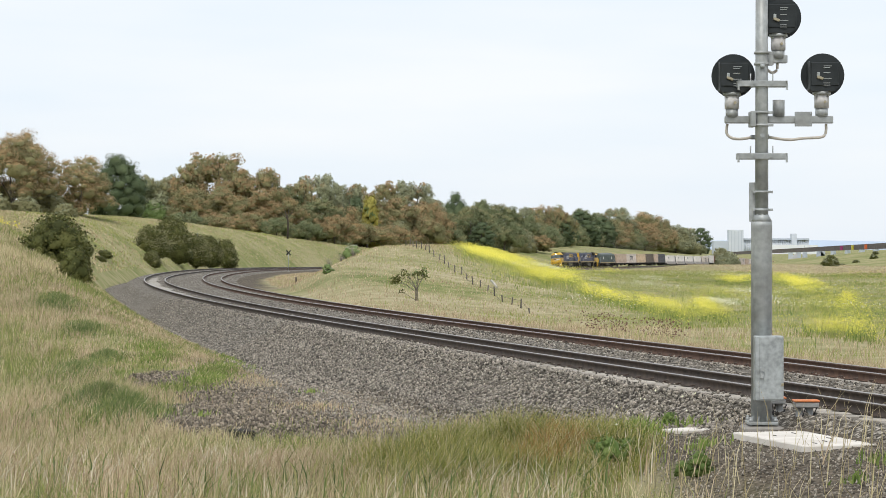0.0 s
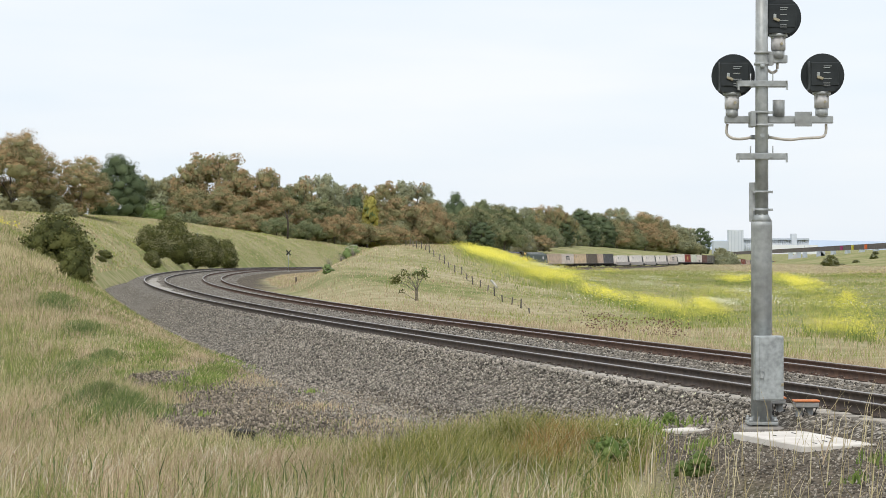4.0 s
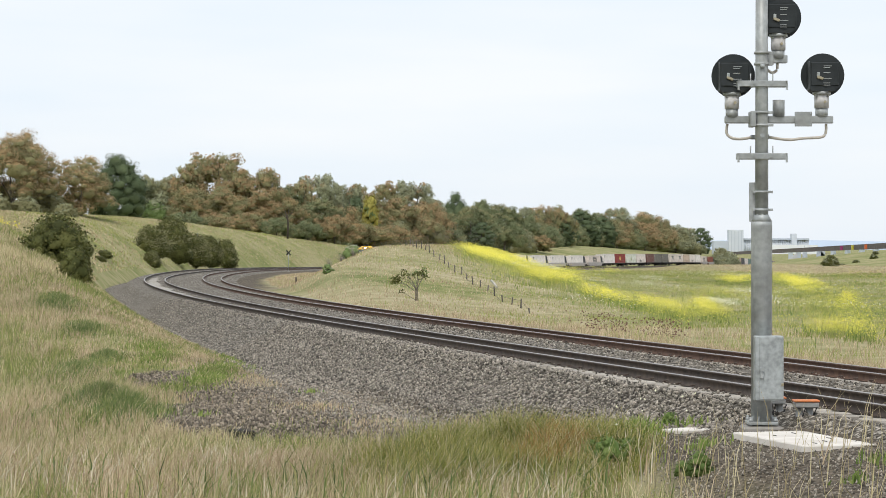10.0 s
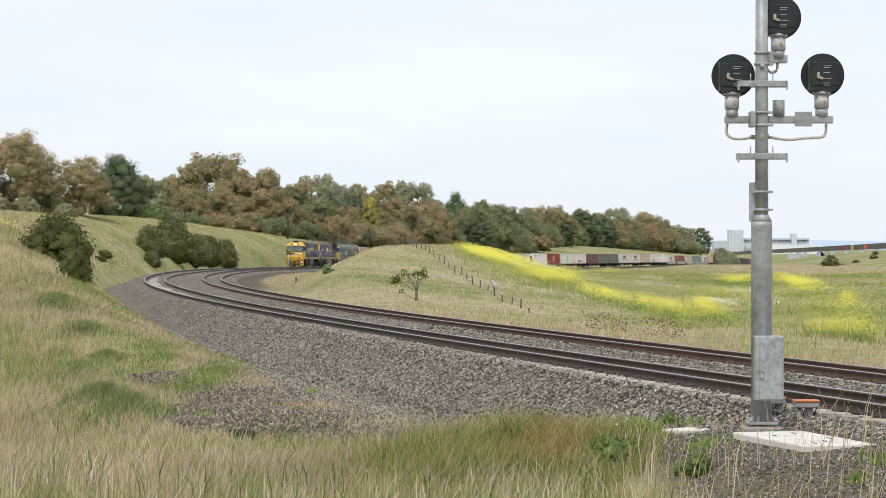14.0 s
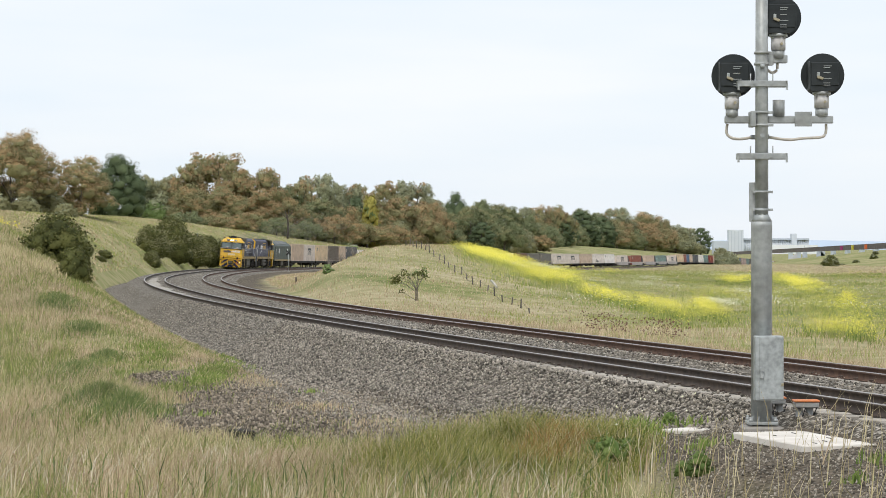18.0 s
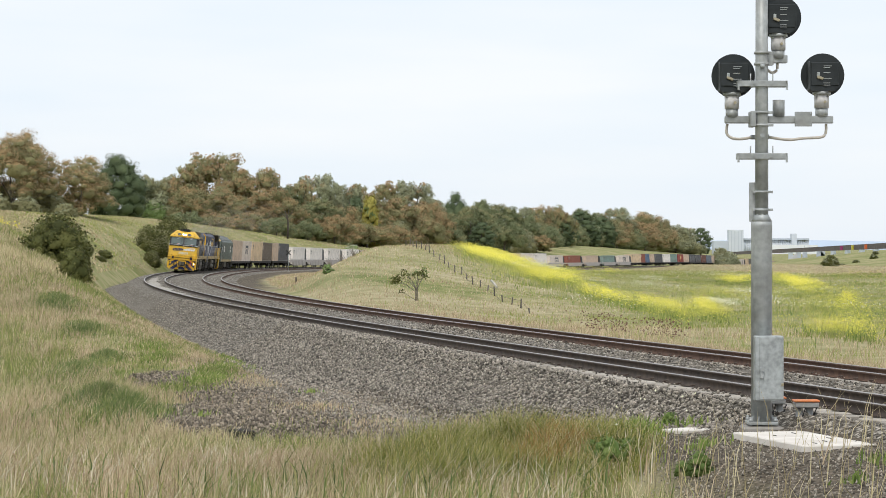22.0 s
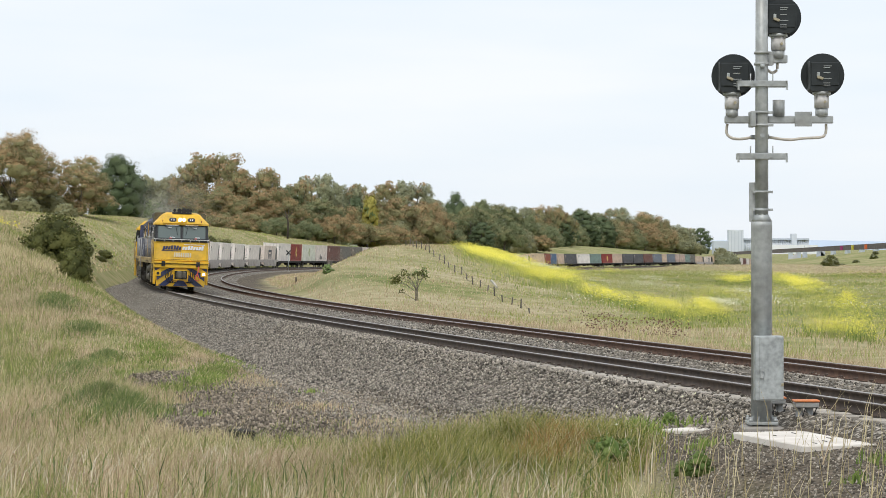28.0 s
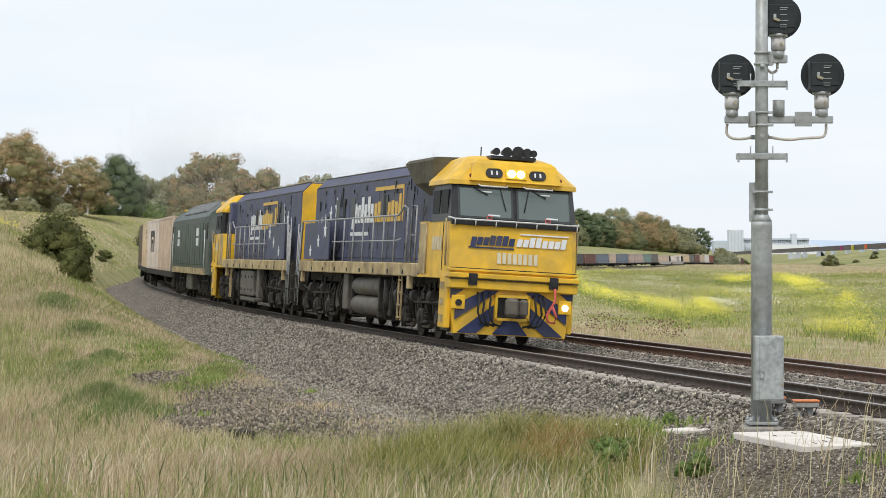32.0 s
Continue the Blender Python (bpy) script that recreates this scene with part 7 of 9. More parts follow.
    p = np.where(rng.random(len(x)) < np.clip(0.42 + 0.4 * n2 + 0.45 * n3 + 0.3 * n0 + 0.3 * foot * (n3 > 0), 0.05, 0.95), 1, np.where(n3 + 0.6 * rng.standard_normal(len(x)) > -0.2, 2, 0))
    blades("bank_grass", x, y, rng.uniform(0.12, 0.34, len(x)) * (1 - 0.4 * foot), rng.uniform(0.012, 0.024, len(x)), [M_straw, M_fresh, M_pinkgrass], p, "long straw and green grass on the cutting slope", 15, 0.9)
    # far slopes behind the curve
    x, y = fan(rng, 90000, 180, 560, -0.20, -0.03)
    u = x - line_x(y)
    keep = (u < -4.8) & (u > -50)
    x, y = x[keep], y[keep]
    n2, n3 = mottle(x, y, 9.0, 3.2), mottle(x, y, 3.0, 1.0)
    p = np.where(rng.random(len(x)) < np.clip(0.52 + 0.45 * n2 + 0.35 * n3 - 0.3 * smoothstep(300, 220, y), 0.06, 0.95), 1, np.where(rng.random(len(x)) < 0.55, 2, 0))
    blades("hill_grass", x, y, rng.uniform(0.08, 0.22, len(x)), rng.uniform(0.05, 0.12, len(x)), [M_straw, M_meadow, M_pinkgrass], p, "pale green and straw grass on the hillside", 16, 0.9)
    # inside of the curve: verge by the second track, ridge, field
    x, y = fan(rng, 112000, 38, 330, -0.10, 0.205, 0.62)
    u = x - line_x(y)
    n2, n3, n0 = mottle(x, y * 0.5, 4.0, 0.3), mottle(x, y * 0.3, 1.3, 1.3), mottle(x, y * 0.15, 0.3, 4.3)
    keep = (u > RIGHT_EDGE + 1.6 + 1.4 * smoothstep(120, 190, y) + 0.5 * n3)
    x, y, u, n2, n3, n0 = (v[keep] for v in (x, y, u, n2, n3, n0))
    verge = smoothstep(RIGHT_EDGE + 9, RIGHT_EDGE + 2, u)
    field = smoothstep(2, 12, x) * smoothstep(85, 120, y)
    olive = smoothstep(-2, 3, x) * smoothstep(88, 105, y) * (1 - field)
    green = np.clip(0.21 + 0.36 * n2 + 0.34 * n3 + 0.3 * n0 + 0.66 * field + 0.34 * olive - 0.30 * verge, 0.03, 0.94)
    p = np.where(rng.random(len(x)) < green, 1, np.where(rng.random(len(x)) < 0.70 + 0.4 * verge + 0.25 * n3, 2, 0))
    h = rng.uniform(0.14, 0.40, len(x)) * (1 - 0.55 * smoothstep(60, 130, y)) * (1 + 0.3 * n0)
    blades("ridge_grass", x, y, h, 0.006 + 0.00013 * y * rng.uniform(0.6, 1.5, len(x)), [M_straw, M_meadow, M_pinkgrass], p, "seeding straw-coloured grass over the ridge and green field", 17, 0.9)
    # far field
    x, y = fan(rng, 50000, 300, 760, 0.0, 0.205)
    u = x - line_x(y)
    keep = u > 14
    x, y = x[keep], y[keep]
    brown = np.maximum(smoothstep(560, 620, y), smoothstep(-30, 30, y - 420 + 95 * smoothstep(0.115, 0.15, x / y)) * smoothstep(0.095, 0.125, x / y))
    p = np.where(rng.random(len(x)) < 0.85 - 0.78 * brown, 1, np.where(rng.random(len(x)) < 0.35 * brown, 2, 0))
    blades("field_grass", x, y, rng.uniform(0.10, 0.26, len(x)), rng.uniform(0.10, 0.22, len(x)), [M_straw, M_meadow, M_pinkgrass], p, "green field grass turning brown on a far rise", 18, 0.9)


make_grass()


def flower_patch(rng, corners, n, loose=0.0):
    """Places over a four-cornered patch of the field, in clumps and with a ragged edge."""
    a, b, c, d = (np.array(p) for p in corners)
    s, t = (np.clip(0.5 + rng.standard_normal(n) * 0.27, -0.25, 1.25)[:, None] for _ in range(2))
    p = (a * (1 - s) + b * s) * (1 - t) + (d * (1 - s) + c * s) * t
    x, y = p[:, 0], p[:, 1]
    keep = 0.8 * mottle(x, y * 0.35, 0.9, a[0]) + 0.6 * mottle(x, y * 0.3, 0.35, b[0]) - loose > rng.uniform(-0.45, 0.5, n)
    return x[keep], y[keep]


def petals(name, x, y, z, size, mat, label, seed):
    rng = np.random.default_rng(seed)
    n = len(x)
    nx, ny, nz = rng.standard_normal(n) * 0.5, -np.abs(rng.standard_normal(n)) * 0.7 - 0.1, rng.uniform(0.3, 1.0, n)
    nn = np.stack([nx, ny, nz], -1)
    nn /= np.linalg.norm(nn, axis=1)[:, None]
    ref = np.tile([1.0, 0, 0], (n, 1))
    a = np.cross(nn, ref)
    a /= np.linalg.norm(a, axis=1)[:, None]
    b = np.cross(nn, a)
    c = np.stack([x, y, z], -1)
    s = size[:, None]
    k = rng.uniform(0.6, 1.2, (n, 4, 1))
    v = np.stack([c + a * s * k[:, 0], c + b * s * k[:, 1], c - a * s * k[:, 2], c - b * s * k[:, 3]], 1).reshape(-1, 3)
    i = np.arange(n) * 4
    me = np_mesh(name, v, np.stack([i, i + 1, i + 2, i + 3], -1), None, [mat], smooth=True)
    soft = np.repeat(nn * np.array([0.5, 0.5, 1.0]), 4, axis=0)
    me.normals_split_custom_set_from_vertices((soft / np.linalg.norm(soft, axis=1)[:, None]).astype(np.float32))
    return tagged(new(name, me), label, "flowers", kind="stuff")


def make_flowers():
    rng = np.random.default_rng(21)
    dense = (((1.0, 205), (4.2, 166), (9.4, 178), (6.0, 255), 9000), ((4.0, 160), (8.4, 158), (10.9, 190), (7.6, 192), 6000), ((1.6, 245), (6.5, 235), (13.0, 270), (4.5, 300), 6000),
             ((9.5, 169), (11.3, 145), (10.4, 132), (8.4, 149), 3600), ((10.9, 140), (14.0, 138), (13.0, 109), (10.5, 126), 4200), ((14.7, 142), (16.3, 144), (13.3, 107), (12.9, 120), 2600),
             ((30.0, 258), (33.0, 250), (28.0, 218), (26.5, 226), 2200), ((30.5, 218), (35.0, 236), (32.5, 198), (27.0, 172), 4200), ((27.8, 168), (29.3, 168), (25.6, 145), (24.7, 148), 1500),
             ((13.4, 90), (14.2, 92), (16.2, 84), (14.4, 77), 1500), ((15.0, 98), (17.0, 96), (18.0, 90), (15.4, 88), 350),
             ((1.1, 224), (5.2, 270), (4.9, 178), (2.2, 166), 3800), ((36.0, 262), (38.0, 262), (34.5, 218), (31.0, 215), 1600), ((14.2, 97), (15.5, 92), (15.9, 86), (14.5, 90), 700))
    sparse = (((21.6, 135), (24.4, 131), (18.6, 101), (15.0, 92), 800), ((13.1, 99), (14.0, 88), (11.9, 77), (11.5, 83), 900),
              ((10.3, 121), (11.2, 108), (10.2, 97), (10.0, 114), 900), ((15.0, 161), (22.6, 200), (26.0, 165), (16.5, 130), 2600), ((9.0, 225), (13.0, 250), (15.0, 205), (10.0, 185), 1500), ((20.0, 330), (26.0, 350), (24.0, 300), (18.0, 290), 900),
              ((22.5, 163), (28.0, 162), (22.5, 118), (17.0, 111), 2600), ((26.1, 190), (31.0, 200), (25.0, 150), (22.0, 153), 1300))
    xs, ys = [], []
    for group, loose in ((dense, -0.12), (sparse, 0.22)):
        for *corners, count in group:
            x, y = flower_patch(rng, corners, int(count * 3.0), loose)
            xs.append(x), ys.append(y)
    x, y = fan(rng, 16000, 88, 330, 0.055, 0.205)
    some = mottle(x, y * 0.4, 3.0, 3.3) + 0.5 * mottle(x, y * 0.4, 0.9, 0.7) > rng.uniform(0.35, 1.4, len(x))
    xs.append(x[some]), ys.append(y[some])
    x, y = np.concatenate(xs), np.concatenate(ys)
    u = x - line_x(y)
    ok = u > RIGHT_EDGE + 3
    x, y = x[ok], y[ok]
    h = rng.uniform(0.3, 1.0, len(x)) * (0.85 + 0.25 * mottle(x, y * 0.4, 0.9, 1.0))
    petals("yellow_wildflowers", x, y, land(x, y) + h, rng.uniform(0.5, 1.2, len(x)) * (0.0075 + 0.000085 * y), M_bloom, "bright yellow wild mustard in bloom over the field", 22)
    k = rng.random(len(x)) < 0.3
    blades("mustard_stalks", x[k] + 0.1 * rng.standard_normal(k.sum()), y[k], h[k] * rng.uniform(0.4, 0.85, k.sum()), np.full(k.sum(), 0.024), [M_meadow, M_weed], (rng.random(k.sum()) < 0.5).astype(int), "green stalks under the yellow flowers", 23, 0.3, "plants")
    # paler blooms scattered between
    xs, ys = [], []
    for *corners, count in (((8.0, 240), (12.0, 258), (11.6, 216), (9.2, 218), 1800), ((19.0, 245), (25.0, 268), (19.5, 202), (15.7, 196), 3000), ((16.4, 156), (18.4, 147), (16.7, 133), (14.9, 138), 1800), ((22.0, 189), (26.4, 189), (22.9, 150), (18.5, 145), 1800), ((6.0, 215), (8.0, 215), (7.0, 185), (5.5, 190), 900)):
        x, y = flower_patch(rng, corners, int(count * 0.7), 0.1)
        xs.append(x), ys.append(y)
    x, y = fan(rng, 10000, 120, 330, 0.04, 0.205)
    k = (x - line_x(y) > 16) & (mottle(x, y * 0.5, 5.0, 7.0) + 0.5 * mottle(x, y * 0.4, 1.2, 2.0) > 0.25)
    x, y = np.concatenate(xs + [x[k]]), np.concatenate(ys + [y[k]])
    petals("pale_wildflowers", x, y, land(x, y) + rng.uniform(0.25, 0.55, len(x)), rng.uniform(0.02, 0.05, len(x)), M_paleflower, "pale cream flower heads scattered in the field", 24)
    # bushy green growth between the flowers
    x, y = fan(rng, 30000, 100, 330, 0.03, 0.205)
    n1 = mottle(x, y * 0.4, 1.6, 2.9) + 0.5 * mottle(x, y * 0.4, 0.6, 5.0)
    k = (x - line_x(y) > 22) & (n1 > rng.uniform(-0.1, 0.9, len(x)))
    x, y, n1 = x[k], y[k], n1[k]
    blades("field_herbs", x, y, 0.12 + 0.25 * np.clip(n1, 0, 1) * rng.uniform(0.3, 1.0, len(x)), 0.016 + 0.00013 * y, [M_weed, M_meadow, M_tussock], rng.choice(3, len(x), p=[0.45, 0.45, 0.1]), "bushy green herbs in the flowering field", 27, 0.7, "plants")
    # few yellow heads near the eye and on the bank
    x = np.concatenate([rng.uniform(-4.6, -3.4, 26), rng.uniform(-26, -21.5, 160)])
    y = np.concatenate([rng.uniform(22, 26, 26), rng.uniform(112, 124, 160)])
    petals("yellow_daisies", x, y, land(x, y) + rng.uniform(0.25, 0.45, len(x)), np.where(y < 50, 0.018, 0.06), M_bloom, "few small yellow daisies in the grass", 25)
    x, y = rng.uniform(1.9, 3.4, 18), rng.uniform(31.0, 34.0, 18)
    petals("white_daisies", x, y, land(x, y) + rng.uniform(0.35, 0.6, 18), np.full(18, 0.018), M_paleflower, "few white flowers among weeds", 26)


make_flowers()


def make_weeds():
    """Broad-leaved weeds and tall dead stalks near the slabs."""
    rng = np.random.default_rng(31)
    xs, ys = [], []
    for cx, cy, r, n in ((2.25, 32.5, 0.55, 420), (2.7, 33.6, 0.5, 160), (3.35, 30.6, 0.35, 80), (2.75, 33.2, 0.4, 60), (3.55, 34.2, 0.5, 70), (5.0, 27.6, 0.35, 40), (4.6, 26.6, 0.3, 30), (5.7, 28.6, 0.3, 30), (6.0, 31.0, 0.6, 60), (-2.9, 52.0, 0.35, 60), (-2.2, 56.0, 0.3, 60), (-4.6, 45.0, 0.3, 50)):
        a, q = rng.uniform(0, 6.28, n), np.abs(rng.standard_normal(n)) * 0.55 * r
        xs.append(cx + q * np.cos(a)), ys.append(cy + q * np.sin(a))
    x, y = np.concatenate(xs), np.concatenate(ys)
    blades("weeds", x, y, rng.uniform(0.06, 0.34, len(x)) * np.where(y > 38, 0.5, 1.0) * np.where(x > 3, 0.6, 1.0), rng.uniform(0.012, 0.03, len(x)), [M_weed], np.zeros(len(x), int), "fresh green broad-leaved weeds", 32, 0.6, "weeds")
    n = 210
    x, y = rng.uniform(1.8, 5.8, n), rng.uniform(21.5, 29.5, n)
    keep = (x < 0.196 * y) & (x - line_x(y) < -1.9)
    x, y = x[keep], y[keep]
    blades("dry_stalks", x, y, rng.uniform(0.4, 1.05, len(x)), rng.uniform(0.006, 0.012, len(x)), [M_straw], np.zeros(len(x), int), "tall thin dead grass stalks", 33, 0.6)
    n = 260
    x, y = fan(rng, n, 19, 27, -0.2, 0.1)
    blades("seed_stalks", x, y, rng.uniform(0.55, 0.95, n), rng.uniform(0.008, 0.018, n), [M_straw, M_fresh], (rng.random(n) < 0.4).astype(int), "tall seeding grass stalks near the lens", 34, 0.2)
    # dark dock seed heads behind the second track
    for cx, cy, w in ((5.7, 84.0, 1.1), (7.6, 82.0, 1.0)):
        n = 260
        x, y = rng.normal(cx, w * 0.45, n), rng.normal(cy, 0.6, n)
        petals("dock_heads", x, y, land(x, y) + rng.uniform(0.25, 0.85, n), rng.uniform(0.02, 0.045, n), M_brown_seed, "rust-brown dock seed heads", 35)


M_brown_seed = leafage("brown_seed_heads", [(0.0, (0.10, 0.05, 0.03)), (1.0, (0.20, 0.11, 0.07))], through_light=0.1)
make_weeds()

# ---- trees and shrubs ----
M_bark = surface("grey_gum_bark", (0.14, 0.115, 0.09), (0.27, 0.235, 0.195), 2.5, 0.9, bump=0.4)
M_dark_bark = surface("dark_bark", (0.06, 0.048, 0.038), (0.11, 0.09, 0.072), 2.5, 0.9, bump=0.4)
LEAF = {
    # the four gum colours are lightened, in part to paint distance haze
    "olive": leafage("olive_gum_leaves", [(0.0, (0.265, 0.256, 0.128)), (0.5, (0.368, 0.350, 0.180)), (1.0, (0.485, 0.448, 0.240))], through_light=0.4, spread=0.4, drift=0.18, drift_scale=0.25),
    "rust": leafage("rust_young_gum_leaves", [(0.0, (0.405, 0.294, 0.155)), (0.5, (0.530, 0.383, 0.207)), (1.0, (0.660, 0.480, 0.270))], through_light=0.4, spread=0.4, drift=0.18, drift_scale=0.25),
    "grey": leafage("grey_green_gum_leaves", [(0.0, (0.318, 0.332, 0.210)), (0.5, (0.423, 0.434, 0.275)), (1.0, (0.543, 0.546, 0.352))], through_light=0.4, spread=0.4, drift=0.18, drift_scale=0.25),
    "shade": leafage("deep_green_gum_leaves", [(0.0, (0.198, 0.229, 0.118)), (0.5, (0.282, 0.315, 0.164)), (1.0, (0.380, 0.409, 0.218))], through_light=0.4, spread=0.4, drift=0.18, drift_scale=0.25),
    "pine": leafage("dark_pine_needles", [(0.0, (0.082, 0.112, 0.056)), (0.5, (0.120, 0.158, 0.078)), (1.0, (0.170, 0.210, 0.104))], through_light=0.2, spread=0.8, drift=0.18, drift_scale=0.3),
    "wattle": leafage("wattle_leaves", [(0.0, (0.066, 0.077, 0.024)), (0.5, (0.120, 0.129, 0.038)), (1.0, (0.235, 0.232, 0.075))], through_light=0.2, spread=0.9, drift=0.3, drift_scale=0.7),
    "herb": leafage("broad_weed_leaves", [(0.0, (0.085, 0.14, 0.035)), (0.5, (0.16, 0.235, 0.06)), (1.0, (0.27, 0.345, 0.105))], through_light=0.25, spread=0.9),
    "fresh": leafage("fresh_green_leaves", [(0.0, (0.140, 0.220, 0.072)), (0.5, (0.220, 0.300, 0.105)), (1.0, (0.320, 0.395, 0.155))], through_light=0.25, spread=0.7),
    "golden": leafage("yellow_green_leaves", [(0.0, (0.340, 0.310, 0.065)), (0.5, (0.500, 0.440, 0.104)), (1.0, (0.650, 0.572, 0.169))], through_light=0.25),
}


def ball_mesh():
    bm = bmesh.new()
    bmesh.ops.create_icosphere(bm, subdivisions=1, radius=1.0)
    d = np.array([v.co[:] for v in bm.verts])
    f = np.array([[v.index for v in q.verts] for q in bm.faces])
    bm.free()
    return d, f


BALL_V, BALL_F = ball_mesh()


def crown_mesh(name, clumps, leaves, leaf, mats, tops, seed, down=0.25, core=0.78, fuzz=0.42):
    """A crown of small leaves set thickly on leafy lumps (x, y, z, r, squash); the upper side of some lumps takes the second material."""
    rng = np.random.default_rng(seed)
    vs, mi, ns, cv, cf, ci, cn = [], [], [], [], [], [], []
    heart = np.mean([q[:3] for q in clumps], axis=0)
    reach = np.std([q[:3] for q in clumps], axis=0) + 0.01
    for k, (cx, cy, cz, r, sq) in enumerate(clumps):
        n = int(leaves * (r / 1.2) ** 2)
        d = rng.standard_normal((n, 3))
        d /= np.linalg.norm(d, axis=1)[:, None]
        low = d[:, 2] < -down
        d[low, 2] *= -1
        def lump(q):
            return 1 + 0.16 * np.sin(q[:, 0] * 5 + k) * np.sin(q[:, 1] * 4.3 - k) + 0.12 * np.sin(q[:, 2] * 6 + 2 * k + q[:, 0] * 3)
        shape = np.array([1, 1, sq])
        middle = np.array([cx, cy, cz])
        rad = r * lump(d) * (0.93 + fuzz * (0.62 - rng.random(n)))
        c = middle + d * rad[:, None] * shape
        nn = d + 0.7 * rng.standard_normal((n, 3))
        nn /= np.linalg.norm(nn, axis=1)[:, None]
        ref = rng.standard_normal((n, 3))
        a = np.cross(nn, ref)
        a /= np.linalg.norm(a, axis=1)[:, None] + 1e-9
        b = np.cross(nn, a)
        s = (leaf * rng.uniform(0.55, 1.3, n))[:, None]
        vs.append(np.stack([c + a * s, c + b * s * 0.6, c - a * s, c - b * s * 0.6], 1).reshape(-1, 3))
        outward = (middle - heart) / reach
        outward = 0.55 * outward / (np.linalg.norm(outward) + 0.3)
        soft = d * np.array([1, 1, 1.2]) * 0.8 + outward + 0.2 * rng.standard_normal((n, 3))
        ns.append(np.repeat(soft / np.linalg.norm(soft, axis=1)[:, None], 4, axis=0))
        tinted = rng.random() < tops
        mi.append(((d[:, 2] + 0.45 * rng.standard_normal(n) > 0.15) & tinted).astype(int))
        cf.append(BALL_F + len(cv) * len(BALL_V))
        cv.append(middle + BALL_V * (r * core * lump(BALL_V) * rng.uniform(0.68, 1.22, len(BALL_V)))[:, None] * shape)
        whole = BALL_V * 0.8 + outward
        cn.append(whole / np.linalg.norm(whole, axis=1)[:, None])
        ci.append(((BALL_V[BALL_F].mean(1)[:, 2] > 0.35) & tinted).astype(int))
    v = np.concatenate(vs)
    i = np.arange(len(v) // 4) * 4
    me = np_mesh(name, np.concatenate([v] + cv), np.stack([i, i + 1, i + 2, i + 3], -1), np.concatenate(cf) + len(v), mats, np.concatenate(mi + ci), smooth=True)
    me.normals_split_custom_set_from_vertices(np.concatenate(ns + cn).astype(np.float32))
    return me


def gum_clumps(rng, width, height, base, count):
    """Lumps of leaves set over the upper sides of a few round lobes that make up a domed crown."""
    out = []
    mid, rz = base + (height - base) * 0.40, (height - base) * 0.60
    lobes = max(6, count // 6)
    for k in range(lobes):
        t = (k + 0.5) / lobes
        z = 1 - 1.45 * t
        q = math.sqrt(max(0.0, 1 - z * z))
        a = k * 2.399 + rng.uniform(-0.4, 0.4)
        big = rng.uniform(0.17, 0.25) * width
        reach = rng.uniform(0.80, 1.06)
        c = np.array([math.cos(a) * q * reach * (width / 2 - big * 0.75), math.sin(a) * q * reach * (width / 2 - big * 0.75), mid + z * (rz - big * 0.7) * reach])
        out.append((*c, big * 0.80, 0.82))
        for j in range(8):
            zz = 1 - 1.35 * (j + 0.5) / 8
            qq, aa = math.sqrt(1 - zz * zz), j * 2.399 + k
            r = rng.uniform(0.30, 0.46) * big
            d = np.array([math.cos(aa) * qq, math.sin(aa) * qq, zz * 0.82]) * (big - r * 0.45) * rng.uniform(0.88, 1.12)
            out.append((*(c + d), r, 0.85))
    return out


def make_gum(seed, leaf_a, leaf_b, tops, width=9.0, height=12.0, base=1.0, count=44, leaves=70, leaf=0.2, bark=None, core=0.58):
    rng = random.Random(seed)
    nrng = np.random.default_rng(seed)
    root = new("gum_tree")
    clumps = gum_clumps(nrng, width, height, base, count)
    bm = bmesh.new()
    lean = rng.uniform(-0.4, 0.4)
    tube(bm, [(0, 0, -0.6), (lean * 0.2, 0, height * 0.18), (lean, 0.2, height * 0.36), (lean * 1.2, 0.1, height * 0.6)], 0.28, 9, r_end=0.10)
    part("trunk", bm, bark or M_bark, root)
    for k in range(6):
        c = clumps[rng.randrange(len(clumps))]
        bm = bmesh.new()
        z0 = height * rng.uniform(0.18, 0.36)
        tube(bm, [(lean * 0.6, 0.1, z0), (c[0] * 0.45, c[1] * 0.45, z0 + (c[2] - z0) * 0.5), (c[0] * 0.85, c[1] * 0.85, c[2])], 0.12, 7, r_end=0.04)
        part("limb", bm, bark or M_bark, root)
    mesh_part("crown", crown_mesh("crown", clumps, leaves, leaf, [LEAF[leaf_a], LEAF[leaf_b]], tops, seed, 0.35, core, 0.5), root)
    return root


